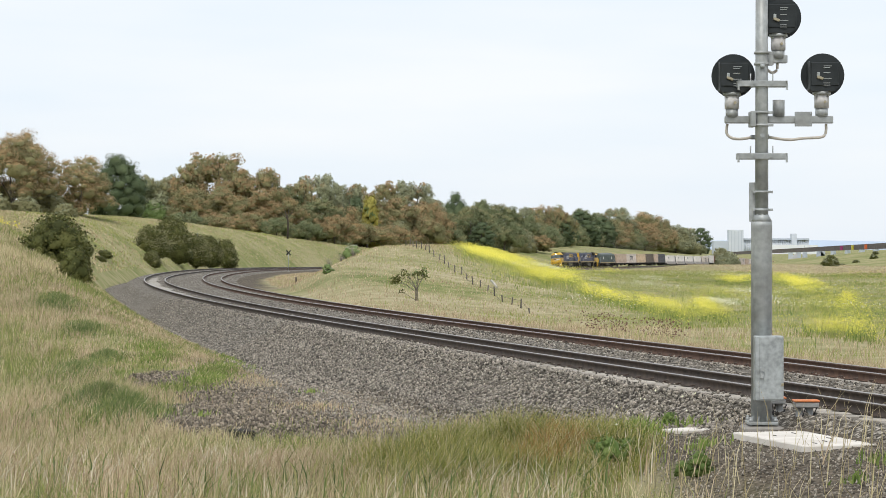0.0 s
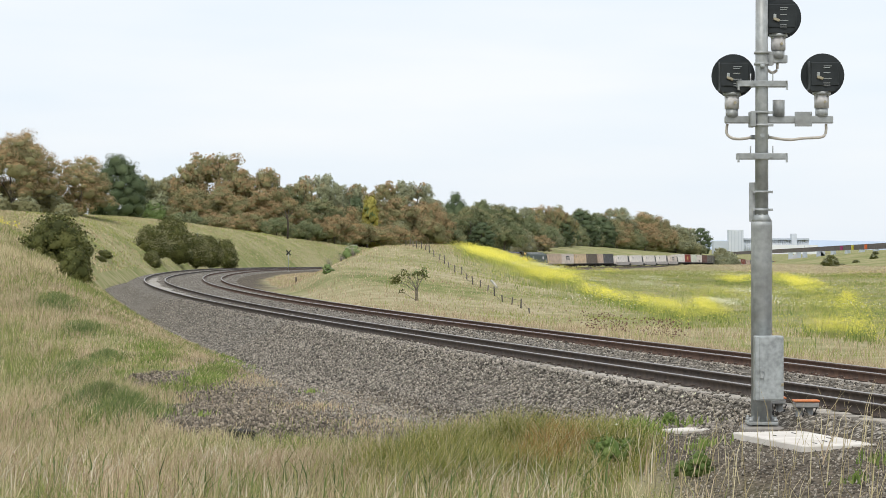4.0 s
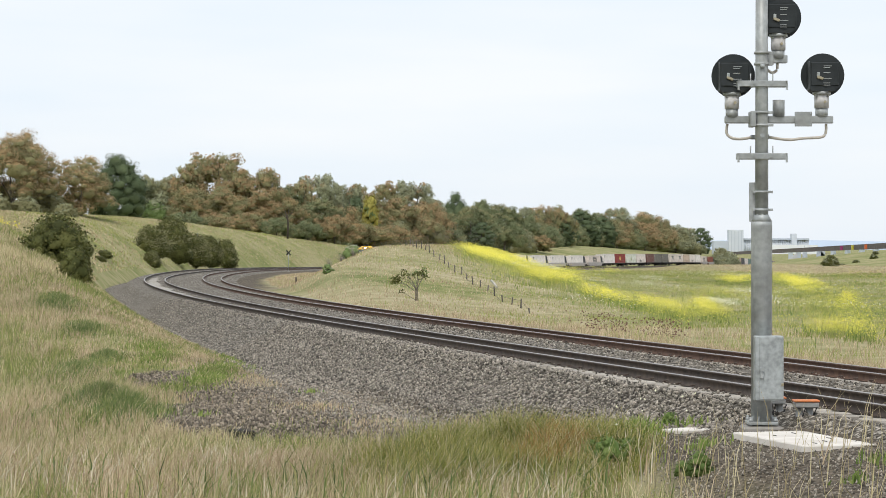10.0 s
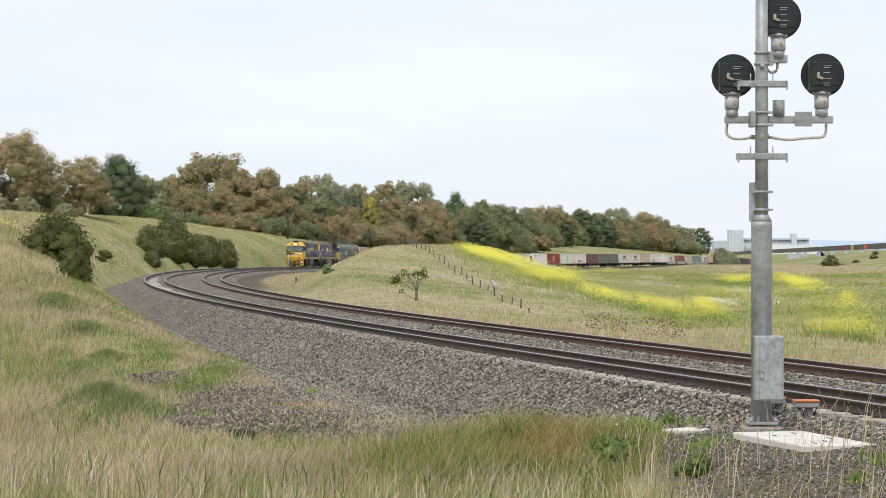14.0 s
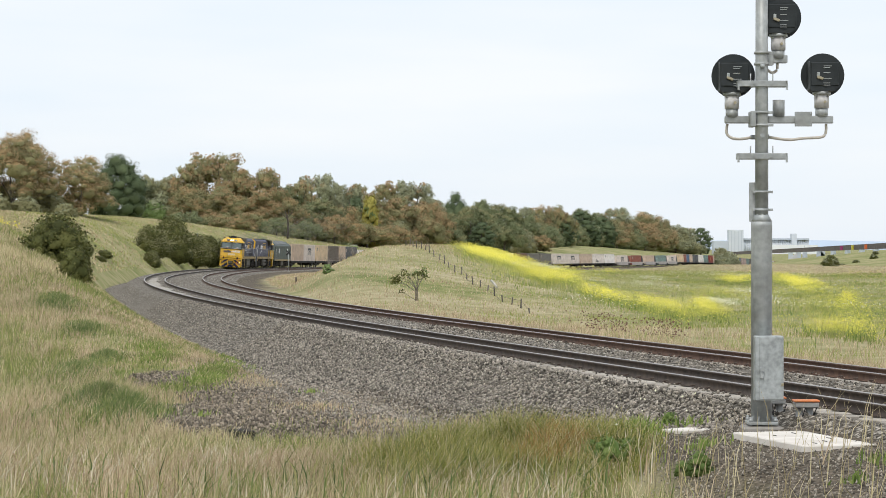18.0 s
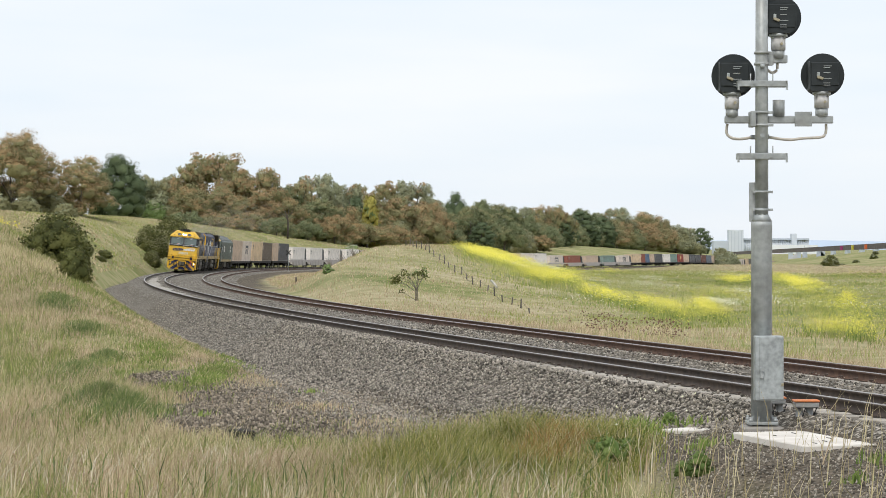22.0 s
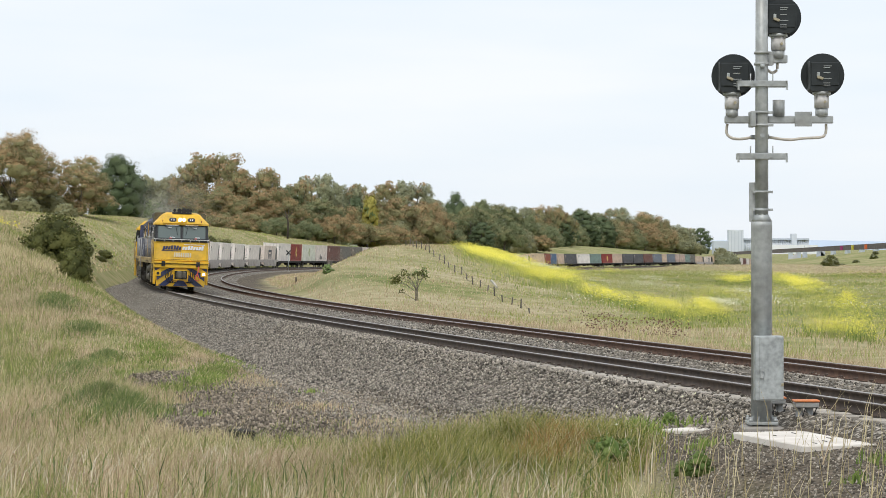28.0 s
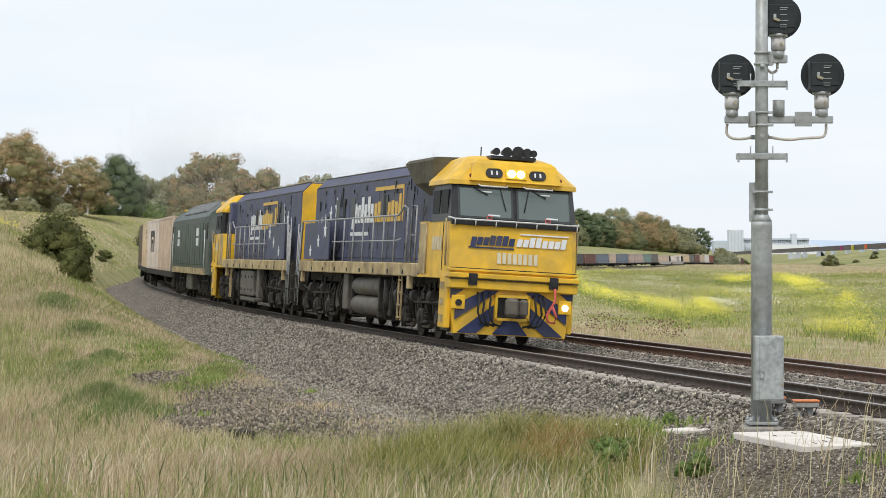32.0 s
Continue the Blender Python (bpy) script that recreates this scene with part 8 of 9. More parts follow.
def make_pine(seed, width=6.0, height=11.0, leaf_a="pine", leaves=60, point=0.0, leaf=0.18):
    """A conifer, rounded or (point 1) tapering to its tip."""
    rng = np.random.default_rng(seed)
    root = new("conifer_tree")
    bm = bmesh.new()
    tube(bm, [(0, 0, -0.5), (0, 0, height * 0.5), (0.1, 0, height * 0.9)], 0.26, 8, r_end=0.05)
    part("trunk", bm, M_dark_bark, root)
    clumps = []
    levels = 8 + int(4 * point)
    for k in range(levels):
        t = k / (levels - 1)
        full = math.sqrt(max(0.04, 1 - ((t - 0.36) / 0.68) ** 2))
        r = width / 2 * (full * (1 - point) + point * (1 - t) ** 0.7 * (0.85 + 0.15 * min(1, t * 6)))
        m = max(2, int((7 + 3 * point) * r / (width / 2)) + 1)
        for q in range(m):
            a = q * 2 * math.pi / m + k * 1.3 + rng.uniform(-0.25, 0.25)
            cr = min(rng.uniform(0.13, 0.20) * width, r + 0.35)
            reach = max(r - cr * 0.6, 0.1) * rng.uniform(0.85, 1.1)
            clumps.append((math.cos(a) * reach, math.sin(a) * reach, height * (0.09 + 0.83 * t) + rng.uniform(-0.3, 0.3), cr, 1.0))
    mesh_part("crown", crown_mesh("crown", clumps, leaves, leaf, [LEAF[leaf_a], LEAF["fresh"]], 0.0, seed), root)
    return root


def make_shrub(seed, width, height, leaf_a, leaf_b, tops, leaf=0.13, leaves=420, count=20):
    """A dense round bush that is leafy to the ground."""
    rng = np.random.default_rng(seed)
    root = new("shrub")
    clumps = []
    for k in range(count):
        a, t = k * 2.399, (k + 0.5) / count
        q = math.sqrt(t)
        r = rng.uniform(0.20, 0.29) * min(width, height) * (1.1 - 0.3 * q)
        z = height * (0.90 - 0.55 * q ** 2) - r * 0.8
        clumps.append((math.cos(a) * q * (width / 2 - r * 0.7), math.sin(a) * q * (width / 2 - r * 0.7) * 0.8, max(z, r * 0.6), r, 0.9))
        if q > 0.5:
            clumps.append((math.cos(a + 0.5) * q * (width / 2 - r), math.sin(a + 0.5) * q * (width / 2 - r) * 0.8, r * 0.7, r * 1.05, 0.9))
    bm = bmesh.new()
    for k in range(5):
        c = clumps[k * 3 % len(clumps)]
        tube(bm, [(0, 0, -0.3), (c[0] * 0.5, c[1] * 0.5, c[2] * 0.5), (c[0], c[1], c[2])], 0.06, 6, r_end=0.02)
    part("stems", bm, M_dark_bark, root)
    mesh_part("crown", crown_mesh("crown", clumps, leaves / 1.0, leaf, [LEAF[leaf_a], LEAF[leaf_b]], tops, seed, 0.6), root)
    return root


def stand(ob, x, y, size=1.0, turn=0.0, sink=0.0, wide=1.0):
    m = Matrix.Translation((x, y, float(land(x, y)) - sink)) @ Matrix.Rotation(turn, 4, "Z") @ Matrix.Diagonal((size * wide, size * wide, size, 1))
    return m


def plant(ob, x, y, size=1.0, turn=0.0, wide=1.0, sink=0.0):
    ob.matrix_basis = stand(ob, x, y, size, turn, sink, wide)
    return ob


def plant_copy(ob, x, y, size=1.0, turn=0.0, wide=1.0, sink=0.0):
    c = copy_thing(ob, Matrix())
    c.matrix_basis = stand(ob, x, y, size, turn, sink, wide)
    return c


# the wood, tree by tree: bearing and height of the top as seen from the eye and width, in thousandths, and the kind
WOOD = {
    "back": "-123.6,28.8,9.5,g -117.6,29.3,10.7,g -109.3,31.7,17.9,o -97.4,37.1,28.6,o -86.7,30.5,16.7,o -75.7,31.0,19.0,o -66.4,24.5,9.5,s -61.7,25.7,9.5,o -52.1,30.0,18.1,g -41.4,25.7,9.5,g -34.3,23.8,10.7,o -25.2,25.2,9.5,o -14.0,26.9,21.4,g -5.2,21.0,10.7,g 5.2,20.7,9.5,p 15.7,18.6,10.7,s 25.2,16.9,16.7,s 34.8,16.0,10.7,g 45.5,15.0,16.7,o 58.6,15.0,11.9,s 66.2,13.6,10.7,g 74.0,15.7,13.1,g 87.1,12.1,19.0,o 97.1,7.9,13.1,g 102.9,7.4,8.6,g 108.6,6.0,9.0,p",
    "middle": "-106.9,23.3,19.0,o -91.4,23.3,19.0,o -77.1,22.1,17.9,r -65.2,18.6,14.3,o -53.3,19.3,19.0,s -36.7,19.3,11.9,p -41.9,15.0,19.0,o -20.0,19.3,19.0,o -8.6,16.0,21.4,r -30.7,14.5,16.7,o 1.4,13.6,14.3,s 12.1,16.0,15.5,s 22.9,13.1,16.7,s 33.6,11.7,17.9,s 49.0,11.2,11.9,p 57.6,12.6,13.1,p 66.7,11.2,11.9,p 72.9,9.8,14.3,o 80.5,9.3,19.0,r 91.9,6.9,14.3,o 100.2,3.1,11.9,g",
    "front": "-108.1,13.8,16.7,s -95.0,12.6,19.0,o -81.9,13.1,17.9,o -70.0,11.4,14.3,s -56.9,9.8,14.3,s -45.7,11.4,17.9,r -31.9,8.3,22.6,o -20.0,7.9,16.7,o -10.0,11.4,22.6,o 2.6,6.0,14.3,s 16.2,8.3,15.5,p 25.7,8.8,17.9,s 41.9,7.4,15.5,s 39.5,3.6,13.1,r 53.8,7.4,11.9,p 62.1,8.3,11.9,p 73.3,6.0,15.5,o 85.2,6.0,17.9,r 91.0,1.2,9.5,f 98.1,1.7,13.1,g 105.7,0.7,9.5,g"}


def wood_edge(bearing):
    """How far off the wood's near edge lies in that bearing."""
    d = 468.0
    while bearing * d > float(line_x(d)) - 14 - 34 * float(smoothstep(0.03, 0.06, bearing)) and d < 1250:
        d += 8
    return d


def make_wood():
    rng = random.Random(4)
    gum = dict(width=10.5, height=12.0, base=1.6, count=52, leaves=185, leaf=0.175)
    kinds = {
        "o": ([make_gum(100, "olive", "rust", 0.75, **gum), make_gum(101, "olive", "rust", 0.5, **gum), make_gum(107, "olive", "rust", 0.6, **gum)], 10.5, 12.0, "eucalypt with olive foliage and rusty young leaves"),
        "r": ([make_gum(102, "olive", "rust", 1.0, **gum)], 10.5, 12.0, "eucalypt covered in rusty young leaves"),
        "g": ([make_gum(103, "grey", "olive", 0.4, **gum), make_gum(108, "grey", "rust", 0.2, **gum)], 10.5, 12.0, "grey-green open-crowned eucalypt in the wood"),
        "s": ([make_gum(104, "shade", "olive", 0.5, **gum), make_gum(105, "shade", "shade", 0.0, **gum)], 10.5, 12.0, "deep green eucalypt in the wood"),
        "p": ([make_pine(130, leaves=150, leaf=0.14), make_pine(131, 7.0, 10.0, leaves=150, leaf=0.14)], 6.5, 10.4, "dark green conifer among the eucalypts"),
        "f": ([make_shrub(141, 7.0, 6.0, "wattle", "fresh", 0.3, leaf=0.2, leaves=90)], 7.0, 6.0, "low fresh green tree at the wood's edge"),
        "u": ([make_shrub(140, 7.0, 6.0, "shade", "olive", 0.5, leaf=0.16, leaves=150), make_shrub(142, 7.0, 6.0, "olive", "grey", 0.5, leaf=0.16, leaves=150)], 7.0, 6.0, "dark undergrowth between the trunks of the wood")}
    flat = dict(width=13.0, height=7.5, base=-0.6, count=58, leaves=185, leaf=0.175)
    low_kinds = {
        "o": [make_gum(110, "olive", "rust", 0.7, **flat), make_gum(111, "olive", "rust", 0.45, **flat)],
        "r": [make_gum(112, "olive", "rust", 0.95, **flat)], "g": [make_gum(113, "grey", "olive", 0.4, **flat)], "s": [make_gum(114, "shade", "olive", 0.35, **flat)]}
    used = set()

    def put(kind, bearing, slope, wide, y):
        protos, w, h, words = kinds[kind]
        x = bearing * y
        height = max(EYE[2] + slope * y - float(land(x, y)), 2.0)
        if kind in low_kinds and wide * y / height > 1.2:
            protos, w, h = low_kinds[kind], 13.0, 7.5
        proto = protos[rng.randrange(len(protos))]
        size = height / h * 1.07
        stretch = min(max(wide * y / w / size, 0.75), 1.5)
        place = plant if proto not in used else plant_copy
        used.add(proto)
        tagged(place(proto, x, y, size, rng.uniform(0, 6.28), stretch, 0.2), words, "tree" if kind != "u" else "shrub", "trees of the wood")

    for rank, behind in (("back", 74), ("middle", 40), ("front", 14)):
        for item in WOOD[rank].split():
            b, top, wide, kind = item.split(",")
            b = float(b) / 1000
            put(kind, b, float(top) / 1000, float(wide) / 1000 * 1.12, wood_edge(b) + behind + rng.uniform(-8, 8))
    b = -0.135
    while b < 0.104:
        edge = wood_edge(b)
        put("u", b, 0.0100 - 0.05 * max(b, 0) + rng.uniform(-0.002, 0.002), rng.uniform(0.010, 0.015), edge + 28 + rng.uniform(0, 10))
        b += 0.0058


make_wood()


def make_single_trees():
    big = make_gum(201, "olive", "rust", 0.95, width=14.0, height=13.5, base=0.6, count=110, leaves=230, leaf=0.11)
    tagged(plant(big, -53.6, 296.0, 0.87, 0.4, 1.0, 1.6), "large spreading eucalypt with rusty young foliage on the hill", "tree")
    side = make_gum(202, "olive", "rust", 0.9, width=10.0, height=11.0, base=0.3, count=80, leaves=230, leaf=0.11)
    tagged(plant(side, -46.2, 303.0, 0.84, 1.1, 1.05, 1.6), "spreading eucalypt with bare lower limbs", "tree")
    under = make_shrub(206, 4.0, 3.0, "olive", "grey", 0.4, leaf=0.18, leaves=170)
    tagged(plant(under, -51.0, 290.0, 0.9, 0.0, 1.2, 0.4), "low olive scrub under the spreading eucalypts", "shrub", "hill scrub")
    for x, y, q in ((-49.6, 299.0, 1.1), (-54.5, 288.0, 1.0), (-46.5, 292.0, 0.7), (-56.0, 300.0, 1.1)):
        tagged(plant_copy(under, x, y, q, x, 1.3, 0.4), "low olive scrub under the spreading eucalypts", "shrub", "hill scrub")
    dark = make_pine(203, 9.0, 11.0, leaves=260, point=0.22, leaf=0.12)
    tagged(plant(dark, -53.4, 388.0, (16.6 - float(land(-53.4, 388.0))) / 11.0, 0.0, 1.22, 0.3), "dense dark green cypress on the hilltop", "tree")
    gold = make_shrub(204, 4.0, 7.0, "golden", "fresh", 0.3, leaf=0.22, leaves=150)
    tagged(plant(gold, -17.2, 560.0, (15.2 - float(land(-17.2, 560.0))) / 7.0, 0.0, 0.6), "yellow-leaved tree in the wood", "tree")
    twin = make_shrub(205, 4.0, 5.0, "fresh", "grey", 0.3, leaf=0.2, leaves=150)
    tagged(plant(twin, -50.5, 415.0, 0.9, 0.0, 1.2), "light green shrub below the cypress", "shrub")
    # shrubs on the cutting
    a = make_shrub(211, 3.5, 2.7, "wattle", "wattle", 0.0, leaf=0.06, leaves=1000, count=24)
    tagged(plant(a, -17.55, 107.5, 1.02, 0.3, 1.0, 0.25), "dense dark green wattle bush on the cutting slope", "shrub", "wattle bushes")
    b = make_shrub(212, 1.95, 2.1, "wattle", "wattle", 0.0, leaf=0.055, leaves=1100, count=18)
    tagged(plant(b, -14.95, 96.5, 0.80, 0.9, 1.0, 0.1), "lower wattle bush hanging over the cutting edge", "shrub", "wattle bushes")
    for x, y, q in ((-31.9, 223.0, 0.8), (-30.9, 214.0, 0.55)):
        tagged(plant_copy(b, x, y, q * 0.55, x, 2.3, 0.1), "low scrub below the wattle bush", "shrub", "wattle bushes")
    c = make_shrub(213, 6.0, 6.0, "wattle", "olive", 0.5, leaf=0.12, leaves=330, count=28)
    tagged(plant(c, -34.9, 284.0, 0.70, 0.2, 1.05, 0.3), "large olive-green wattle thicket beside the track", "shrub", "wattle bushes")
    for x, y, q, w in ((-32.9, 268.0, 0.36, 1.1), (-34.2, 302.0, 0.84, 1.0), (-33.5, 318.0, 0.80, 1.0), (-33.1, 334.0, 0.80, 1.0), (-32.3, 350.0, 0.76, 0.95), (-36.0, 314.0, 0.82, 1.1)):
        tagged(plant_copy(c, x, y, q, x * 3, w, 0.2), "large olive-green wattle thicket beside the track", "shrub", "wattle bushes")
    # small things on the ridge
    d = make_shrub(221, 1.0, 0.75, "fresh", "grey", 0.3, leaf=0.045, leaves=260, count=9)
    tagged(plant(d, -7.3, 150.0, 1.0, 0.0, 1.0, 0.05), "small dark green bush on the ridge", "shrub")
    e = make_shrub(222, 2.6, 2.4, "fresh", "grey", 0.3, leaf=0.11, leaves=70, count=12)
    tagged(plant(e, -18.6, 482.0, (3.1 - float(land(-18.6, 482.0))) / 2.3, 0.0, 1.0, 0.1), "green bush on the far side of the track", "shrub")
    # leafy weeds about the slabs
    w = make_shrub(223, 1.0, 0.95, "herb", "herb", 0.0, leaf=0.034, leaves=1500, count=10)
    w.name = "weed_plant"
    tagged(plant(w, 2.13, 30.6, 0.62, 0.0, 1.0, 0.03), "bushy green broad-leaved weed beside the grass clump", "weed", "weeds about the mast")
    for x, y, q, wd in ((2.42, 31.3, 0.40, 1.1), (1.95, 31.4, 0.50, 1.0), (3.12, 28.8, 0.40, 1.0), (2.95, 29.2, 0.26, 1.2), (3.3, 34.6, 0.26, 1.3), (5.95, 28.2, 0.24, 1.1), (5.1, 26.6, 0.20, 1.5), (5.5, 26.0, 0.18, 1.4)):
        tagged(plant_copy(w, x, y, q, x * 7, wd, 0.03), "low green broad-leaved weed on bare soil", "weed", "weeds about the mast")
    # sparse young gum
    root = new("sapling")
    bm = bmesh.new()
    rng = np.random.default_rng(230)
    tips = []
    for k in range(13):
        a = k * 2.4
        lean = rng.uniform(-1.0, 0.35)
        tip = (lean, math.sin(a) * 0.35, 1.45 - 0.45 * lean * lean + rng.uniform(-0.28, 0.08))
        fork = (0.05 * (k % 3) - 0.06, 0.03 * math.sin(a), 0.45 + 0.06 * (k % 4))
        tube(bm, [(0.05 * (k % 3) - 0.03, 0, -0.1), fork, (0.5 * (fork[0] + tip[0]) + 0.06, 0.5 * tip[1], 0.55 * (fork[2] + tip[2])), tip], 0.020, 5, r_end=0.006)
        tips.append((tip[0], tip[1], tip[2], rng.uniform(0.14, 0.24), 0.75))
    tips.append((-0.68, 0.0, 0.42, 0.16, 0.8))
    tube(bm, [(-0.05, 0, 0.05), (-0.4, 0, 0.28), (-0.68, 0, 0.42)], 0.014, 5, r_end=0.006)
    part("stems", bm, M_bark, root)
    mesh_part("leaves", crown_mesh("leaves", tips, 2000, 0.05, [LEAF["wattle"], LEAF["fresh"]], 0.45, 231, 0.8, 0.2), root)
    tagged(plant(root, -1.36, 122.5, 1.1), "sparse young sapling with thin stems and yellow-green leaves", "sapling")
    # bare twiggy bushes
    for x, y, s in ((-7.4, 172.0, 0.55), (-6.7, 178.0, 0.6), (-8.4, 176.0, 0.6)):
        root = new("bare_bush")
        bm = bmesh.new()
        for k in range(26):
            a = rng.uniform(0, 6.28)
            tip = Vector((math.cos(a) * rng.uniform(0.1, 0.8), math.sin(a) * 0.4, rng.uniform(0.5, 1.4)))
            tube(bm, [Vector((0, 0, -0.1)), tip * 0.5 + Vector((0, 0, 0.1)), tip], 0.02, 4, r_end=0.008)
        part("twigs", bm, M_twig, root)
        tagged(plant(root, x, y, s), "leafless grey twiggy bush in dry grass", "shrub", "bare bushes")
    # far trees to the right
    f = make_shrub(240, 7.0, 6.0, "wattle", "grey", 0.3, leaf=0.3, leaves=90)
    tagged(plant(f, 107.0, 655.0, 0.62, 0.0, 1.15, 0.4), "round green tree in the far valley", "tree", "far trees")
    for x, y, q, w in ((133.0, 790.0, 0.30, 1.5), (148.0, 850.0, 0.24, 1.8), (158.0, 870.0, 0.35, 1.4), (165.0, 905.0, 0.28, 1.6), (150.0, 1130.0, 0.8, 1.5), (141.0, 1120.0, 0.7, 1.6)):
        tagged(plant_copy(f, x, y, q, x, w, 0.3), "distant green bush in the valley", "shrub", "far trees")
    g = make_shrub(241, 7.0, 6.0, "grey", "olive", 0.4, leaf=0.3, leaves=90)
    tagged(plant(g, 106.0, 905.0, 1.35, 0.0, 1.0, 0.3), "grey-brown thicket far down the line", "shrub", "far thickets")
    for x, y, q, w in ((112.0, 930.0, 1.15, 1.2), (118.0, 965.0, 0.8, 1.4), (104.0, 880.0, 0.9, 1.2)):
        tagged(plant_copy(g, x, y, q, x, w, 0.3), "grey-brown thicket far down the line", "shrub", "far thickets")


M_twig = surface("grey_twigs", (0.22, 0.19, 0.16), (0.36, 0.31, 0.27), 6, 0.9)
make_single_trees()


# ---- fence, markers, far buildings ----
M_post = surface("grey_weathered_post", (0.10, 0.085, 0.07), (0.19, 0.165, 0.14), 5, 0.95, bump=0.3, obj=0.3)
M_log = surface("bleached_wood", (0.42, 0.39, 0.34), (0.58, 0.54, 0.48), 5, 0.9, bump=0.3)
M_wire = surface("rusty_fence_wire", (0.10, 0.08, 0.06), (0.16, 0.13, 0.1), 9, 0.8)
# both silo colours are paled and blued to stand in for distance haze
M_silo = surface("hazed_concrete_silo", (0.62, 0.655, 0.70), (0.70, 0.735, 0.78), 0.05, 0.9, bump=0)
M_silo_dark = surface("hazed_grey_concrete", (0.50, 0.545, 0.60), (0.57, 0.61, 0.66), 0.05, 0.9, bump=0)
M_girder = surface("brown_bridge_girder", (0.10, 0.085, 0.078), (0.16, 0.135, 0.12), 0.4, 0.85)
M_shed = surface("white_shed_sheet", (0.78, 0.80, 0.82), (0.84, 0.85, 0.87), 0.05, 0.8, bump=0)
M_pier = surface("pale_bridge_pier", (0.52, 0.53, 0.55), (0.62, 0.63, 0.65), 0.3, 0.9)
# the air's blue haze is put into the hills' own colour
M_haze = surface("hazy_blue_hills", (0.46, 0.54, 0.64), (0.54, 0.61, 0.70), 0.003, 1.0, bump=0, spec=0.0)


def make_fence():
    root = tagged(new("wire_fence"), "old fence of grey timber posts and rusty wire on the ridge", "fence", kind="structure")
    a, b = Vector((-3.2, 205.0)), Vector((4.45, 121.0))
    n = 22
    tops = []
    for k in range(n):
        p = a.lerp(b, k / (n - 1))
        z = float(land(p.x, p.y))
        bm = bmesh.new()
        tall = 0.62 - 0.22 * (k / n) + 0.10 * math.sin(k * 2.3)
        lean = 0.08 * math.sin(k * 1.7)
        tube(bm, [(p.x, p.y, z - 0.3), (p.x + lean, p.y, z + tall)], 0.042, 7, r_end=0.038)
        part("post", bm, M_post, root)
        tops.append((p.x + lean, p.y, z + tall))
    for drop in (0.1, 0.4, 0.7):
        bm = bmesh.new()
        tube(bm, [(x, y, z - drop) for x, y, z in tops], 0.008, 4)
        part("wire", bm, M_wire, root)
    bm = bmesh.new()
    z = float(land(3.1, 148.0))
    tube(bm, [(3.0, 147.2, z + 0.42), (3.15, 146.6, z + 0.25), (3.3, 145.9, z + 0.05)], 0.075, 8)
    tagged(part("fallen_post", bm, M_log), "bleached fallen fence post leaning in grass", "log")


def make_markers():
    x, y = -22.4, 344.0
    z = float(land(x, y))
    root = tagged(new("track_marker"), "thin post with a small black cross board beside the track", "marker")
    bm = bmesh.new()
    tube(bm, [(x, y, z - 0.3), (x, y, z + 2.55)], 0.04, 8)
    part("post", bm, M_galv_new, root)
    for sgn in (-1, 1):
        bm = bmesh.new()
        box(bm, -0.46, 0.46, -0.02, 0.02, -0.085, 0.085, 0, Matrix.Translation((x, y - 0.07 - 0.05 * (sgn > 0), z + 2.65)) @ Matrix.Rotation(sgn * math.radians(48), 4, "Y"))
        part("cross_arm", bm, M_dark, root)
    x, y = -34.9, 337.0
    z = float(land(x, y))
    bm = bmesh.new()
    tube(bm, [(x, y, z - 0.3), (x, y, z + 3.1)], 0.06, 8)
    tagged(part("lineside_post", bm, M_galv), "thin pale grey post in front of the bushes", "post")
    x, y = -10.4, 168.0
    z = float(land(x, y))
    bm = bmesh.new()
    tube(bm, [(x, y, z - 0.2), (x, y, z + 0.42)], 0.05, 8)
    tagged(part("lineside_peg", bm, M_dark_bark), "short dark timber peg in the grass", "post")
    # distant pole on the hill
    for b, y, tall in ((-0.0655, 462.0, 6.5),):
        x = b * y
        z = float(land(x, y))
        root = tagged(new("dead_tree"), "slender dead dark tree with few limbs on the hill", "tree")
        bm = bmesh.new()
        tube(bm, [(x, y, z - 0.3), (x + 0.1, y, z + tall * 0.5), (x - 0.2, y, z + tall * 0.75)], 0.22, 7, r_end=0.1)
        part("trunk", bm, M_dark_bark, root)
        for dx, dz in ((-1.2, 1.2), (1.0, 1.6), (0.3, 2.2), (-0.6, 1.9)):
            bm = bmesh.new()
            tube(bm, [(x - 0.1, y, z + tall * 0.6), (x + dx * 0.6, y, z + tall * 0.6 + dz * 0.5), (x + dx, y, z + tall * 0.6 + dz)], 0.09, 5, r_end=0.03)
            part("limb", bm, M_dark_bark, root)


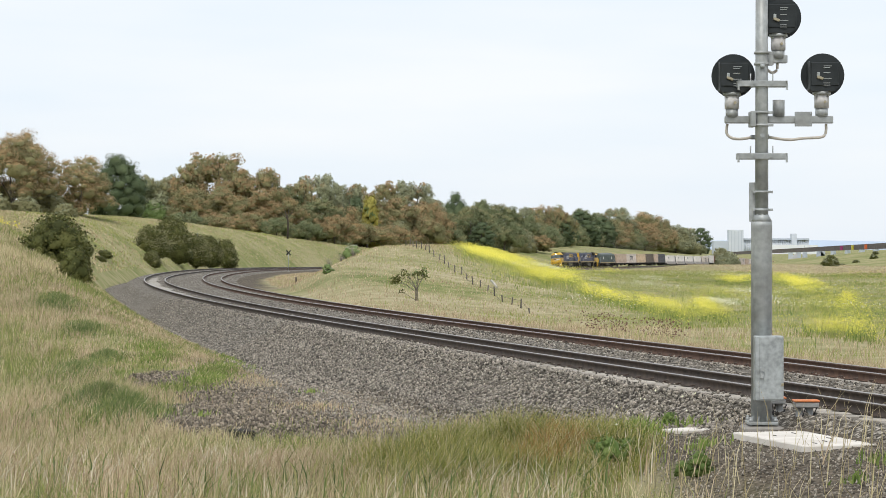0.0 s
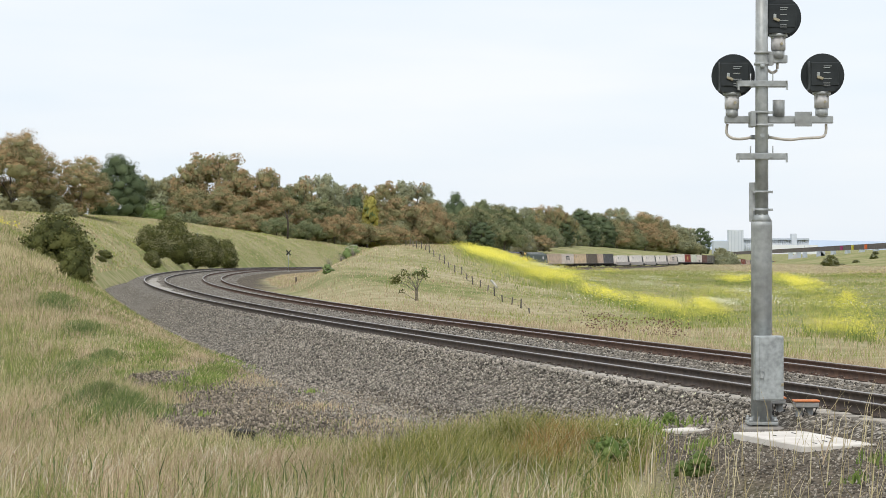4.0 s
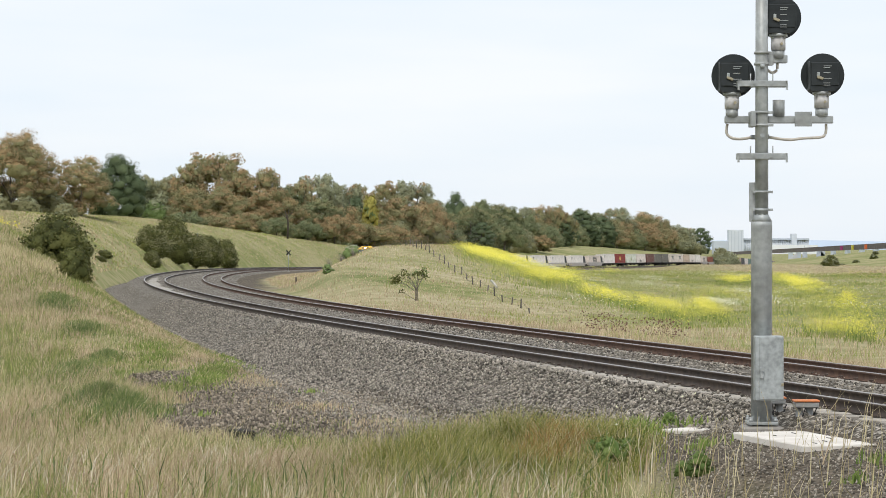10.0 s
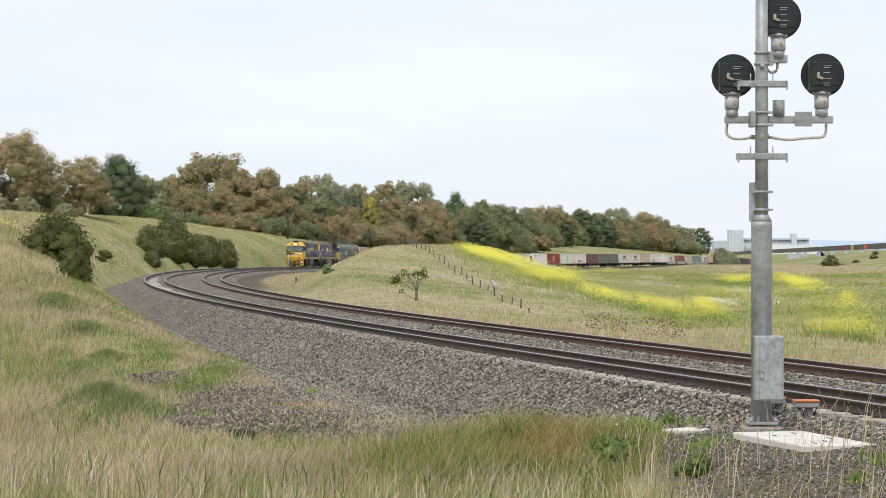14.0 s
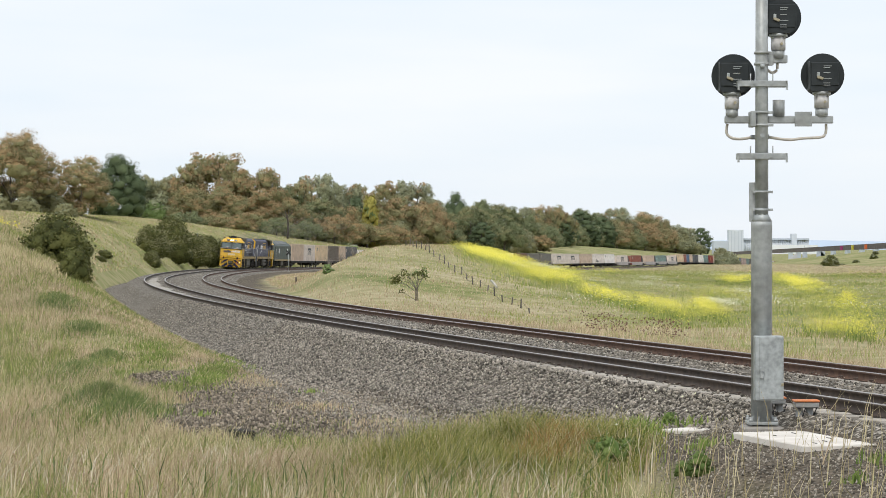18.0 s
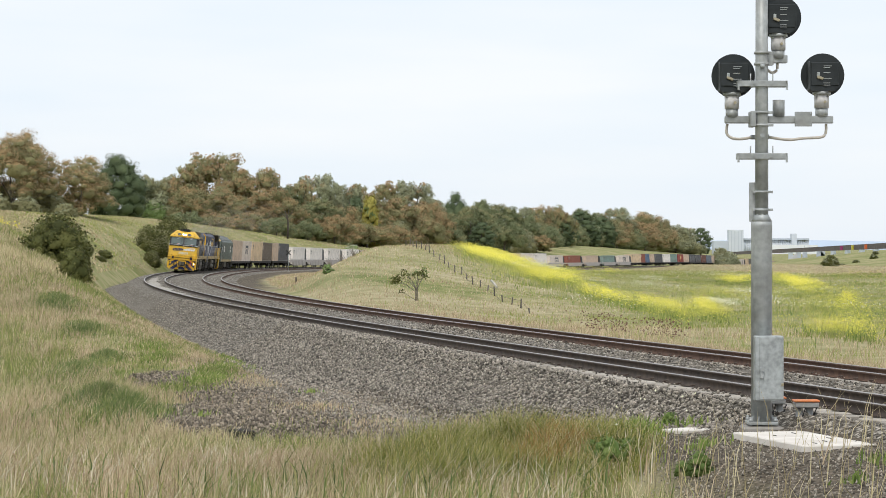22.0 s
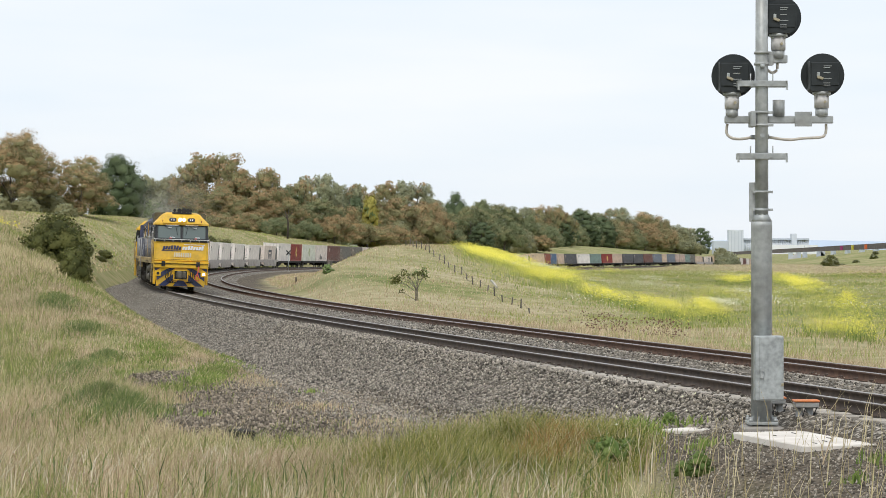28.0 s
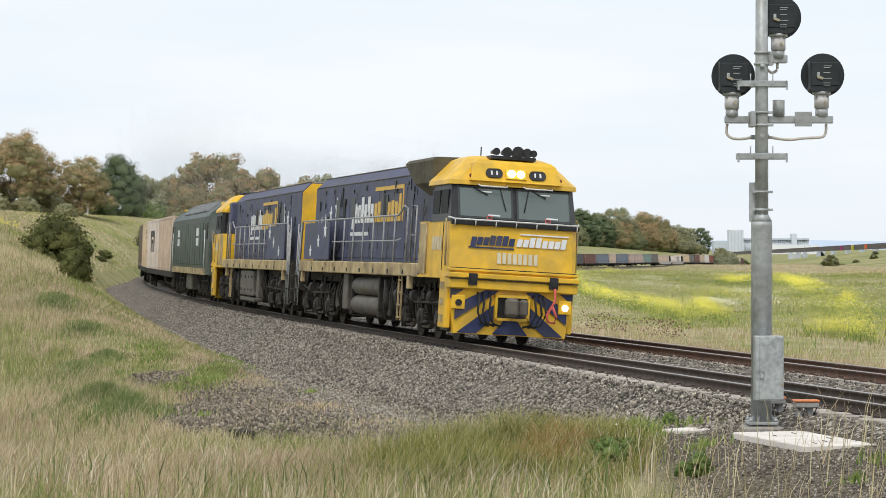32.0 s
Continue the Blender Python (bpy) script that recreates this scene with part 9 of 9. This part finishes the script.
def make_silos():
    root = tagged(new("grain_terminal"), "concrete grain silos, haze in their pale colour, far across the valley", "silos")
    y = 2300.0
    k = y / 4200
    z0 = -8.0
    def at(px):
        return px * k
    bm = bmesh.new()
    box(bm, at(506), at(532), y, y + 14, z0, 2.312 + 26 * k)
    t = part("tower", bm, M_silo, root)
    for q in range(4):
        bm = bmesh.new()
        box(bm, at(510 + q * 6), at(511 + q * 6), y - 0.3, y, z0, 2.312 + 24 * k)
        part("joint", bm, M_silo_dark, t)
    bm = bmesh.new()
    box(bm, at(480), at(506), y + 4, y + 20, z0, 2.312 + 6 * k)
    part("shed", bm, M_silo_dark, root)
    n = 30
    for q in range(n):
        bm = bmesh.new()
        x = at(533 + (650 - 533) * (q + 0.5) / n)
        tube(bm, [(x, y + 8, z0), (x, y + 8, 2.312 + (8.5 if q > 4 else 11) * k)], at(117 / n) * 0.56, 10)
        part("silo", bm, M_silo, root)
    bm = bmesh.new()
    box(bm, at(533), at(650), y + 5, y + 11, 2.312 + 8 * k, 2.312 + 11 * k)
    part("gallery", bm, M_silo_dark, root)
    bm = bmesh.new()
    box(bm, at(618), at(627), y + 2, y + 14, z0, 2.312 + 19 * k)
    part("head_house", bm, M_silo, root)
    bm = bmesh.new()
    box(bm, at(545), at(655), y - 30, y - 12, z0, 2.312 - 1 * k)
    part("long_shed", bm, M_shed, root)


def make_viaduct():
    root = tagged(new("railway_viaduct"), "long brown girder viaduct on pale piers across the valley", "bridge")
    a, b = Vector((246.0, 2000.0, -4.0)), Vector((186.0, 950.0, 3.3))
    def at(bearing):
        """The place on the viaduct in that bearing."""
        t = (bearing * a.y - a.x) / ((b.x - a.x) - bearing * (b.y - a.y))
        return a.lerp(b, t)
    n = 12
    ends = [0.1225 + 0.072 * (q / n) for q in range(n + 1)]
    for b0, b1 in zip(ends, ends[1:]):
        p, q = at(b0), at(b1)
        q = p.lerp(q, 0.996)
        for name, z0, z1, y0, y1, mat in (("girder", -2.3, -0.1, -2.0, 2.0, M_girder), ("deck", -0.1, 0.15, -2.5, 2.5, M_girder)):
            bm = bmesh.new()
            loft(bm, [[(e.x, e.y + y0, e.z + z0), (e.x, e.y + y1, e.z + z0), (e.x, e.y + y1, e.z + z1), (e.x, e.y + y0, e.z + z1)] for e in (p, q)])
            part(name, bm, mat, root)
        ground = float(land(p.x, p.y))
        if p.z - 2.3 > ground and b0 > 0.146:
            bm = bmesh.new()
            loft(bm, [[(p.x - w, p.y - 1.5, z), (p.x + w, p.y - 1.5, z), (p.x + w, p.y + 1.5, z), (p.x - w, p.y + 1.5, z)] for w, z in ((1.7, ground - 2), (1.1, p.z - 2.3))])
            part("pier", bm, M_silo_dark, root)
    for b0, reach in ((0.1490, -5.0), (0.1590, 4.2)):
        p = at(b0)
        bm = bmesh.new()
        prism(bm, [(p.x, p.z - 2.3), (p.x, p.z - 6.5), (p.x + reach, p.z - 6.5)], p.y - 3.2, p.y - 2.4)
        part("wing_wall", bm, M_pier, root)
        bm = bmesh.new()
        box(bm, p.x, p.x + 2.2, p.y - 3.2, p.y + 2, p.z - 7.5, p.z - 2.3)
        part("abutment", bm, M_silo_dark, root)
    for b0, rgb, words in ((0.1683, (160, 66, 120), "magenta"), (0.1728, (206, 196, 70), "yellow"), (0.1784, (224, 112, 60), "orange")):
        p = at(b0)
        bm = bmesh.new()
        box(bm, p.x - 1.4 - 0.3 * (words == "magenta"), p.x + 1.4, p.y - 4.0, p.y - 2.6, p.z - 2.2, p.z - 0.1, 0.05)
        tagged(part("freight_box", bm, M_paint(words + "_far_box_paint", rgb)), f"{words} freight box standing beside the far viaduct", "container", "boxes by the viaduct")
    for b0 in (0.138, 0.1517):
        p = at(b0)
        bm = bmesh.new()
        tube(bm, [(p.x, p.y - 6, float(land(p.x, p.y - 6)) - 1), (p.x, p.y - 6, p.z + (14 if b0 < 0.14 else 1.5))], 0.22, 6)
        tagged(part("mast_pole", bm, M_pier), "thin pale pole beside the far viaduct", "pole")


def make_far_hills():
    xs = np.linspace(-2600, 2600, 80)
    y = 4300 - (xs / 2600) ** 2 * 700
    top = 2.3 + 5.0 + 2.5 * np.sin(xs / 260) + 1.6 * np.sin(xs / 95 + 1)
    v = np.concatenate([np.stack([xs, y, np.full(80, -20.0)], -1), np.stack([xs, y + 60, top], -1), np.stack([xs, y + 500, np.full(80, -20.0)], -1)])
    i = np.arange(79)
    quads = np.concatenate([np.stack([i, i + 1, i + 81, i + 80], -1), np.stack([i + 80, i + 81, i + 161, i + 160], -1)])
    tagged(new("far_hills", np_mesh("far_hills", v, quads, None, [M_haze], smooth=True)), "hills on the horizon with blue haze in their colour", "hills", kind="structure")


make_fence()
make_markers()
make_silos()
make_viaduct()
make_far_hills()


# ---- exhaust smoke: drifting clouds of soot specks over and behind the engines ----
M_soot = surface("grey_exhaust_soot", (0.30, 0.285, 0.26), (0.38, 0.365, 0.34), 2.0, 1.0, bump=0, spec=0.0)


def soot_cloud(count, length, radius, speck, seed):
    """A loose cloud of tiny soot specks, denser in its lower middle."""
    rng = np.random.default_rng(seed)
    p = np.clip(rng.standard_normal((count, 3)), -1.7, 1.7) * np.array([radius * 0.5, length * 0.36, radius * 0.42])
    p[:, 2] += 0.35 * radius * np.sin(p[:, 1] / length * 7 + seed) + 0.2 * radius * np.sin(p[:, 1] / length * 17 + p[:, 0])
    a = rng.standard_normal((count, 3))
    a /= np.linalg.norm(a, axis=1)[:, None]
    b = np.cross(a, rng.standard_normal((count, 3)))
    b /= np.linalg.norm(b, axis=1)[:, None]
    q = (speck * rng.uniform(0.6, 1.3, count))[:, None]
    v = np.stack([p + a * q, p - a * q * 0.5 + b * q * 0.85, p - a * q * 0.5 - b * q * 0.85], 1).reshape(-1, 3)
    return np_mesh("smoke", v, None, np.arange(count * 3).reshape(-1, 3), [M_soot])


for k, (behind, lift, length, radius, count) in enumerate(((14.0, 4.5, 9.0, 0.5, 3500), (23.0, 4.7, 14.0, 0.8, 5500), (36.0, 4.9, 18.0, 1.2, 7500), (52.0, 5.2, 22.0, 1.5, 9000), (71.0, 5.4, 26.0, 1.8, 9500), (94.0, 5.6, 30.0, 2.0, 8500), (120.0, 5.8, 34.0, 2.2, 6500))):
    puff = new("exhaust_smoke", soot_cloud(int(count * 6.2), length, radius * (1.1 if behind < 65 else 1.6), 0.0042 + 0.00003 * behind, 50 + k))
    tagged(puff, "thin grey exhaust smoke drifting above the moving train", "smoke", "puffs of exhaust smoke", kind="stuff")
    rolling.append((puff, behind, 6.0, False, lift + (1.1 if behind > 65 else -0.3)))


# ---- what moves ----
def motions():
    times = [0.5 * k for k in range(65)]
    for thing, behind, base, turned, lift, *mid in rolling:
        if mid:
            shift = behind - mid[0]
            rows = [(t, ride(t, mid[0], base, turned) @ pose(0, shift, lift)) for t in times]
        else:
            rows = [(t, ride(t, behind, base, turned) @ pose(0, 0, lift)) for t in times]
        walk(thing, rows)
    # the leader's wheels roll
    for w in lead_wheels:
        place = Matrix.Translation(w.location)
        turns = math.degrees(SPEED / 0.51)
        walk(w, [(32.0 * k / 860, place @ pose(0, 0, 0, turns * 32.0 * k / 860)) for k in range(861)])


motions()
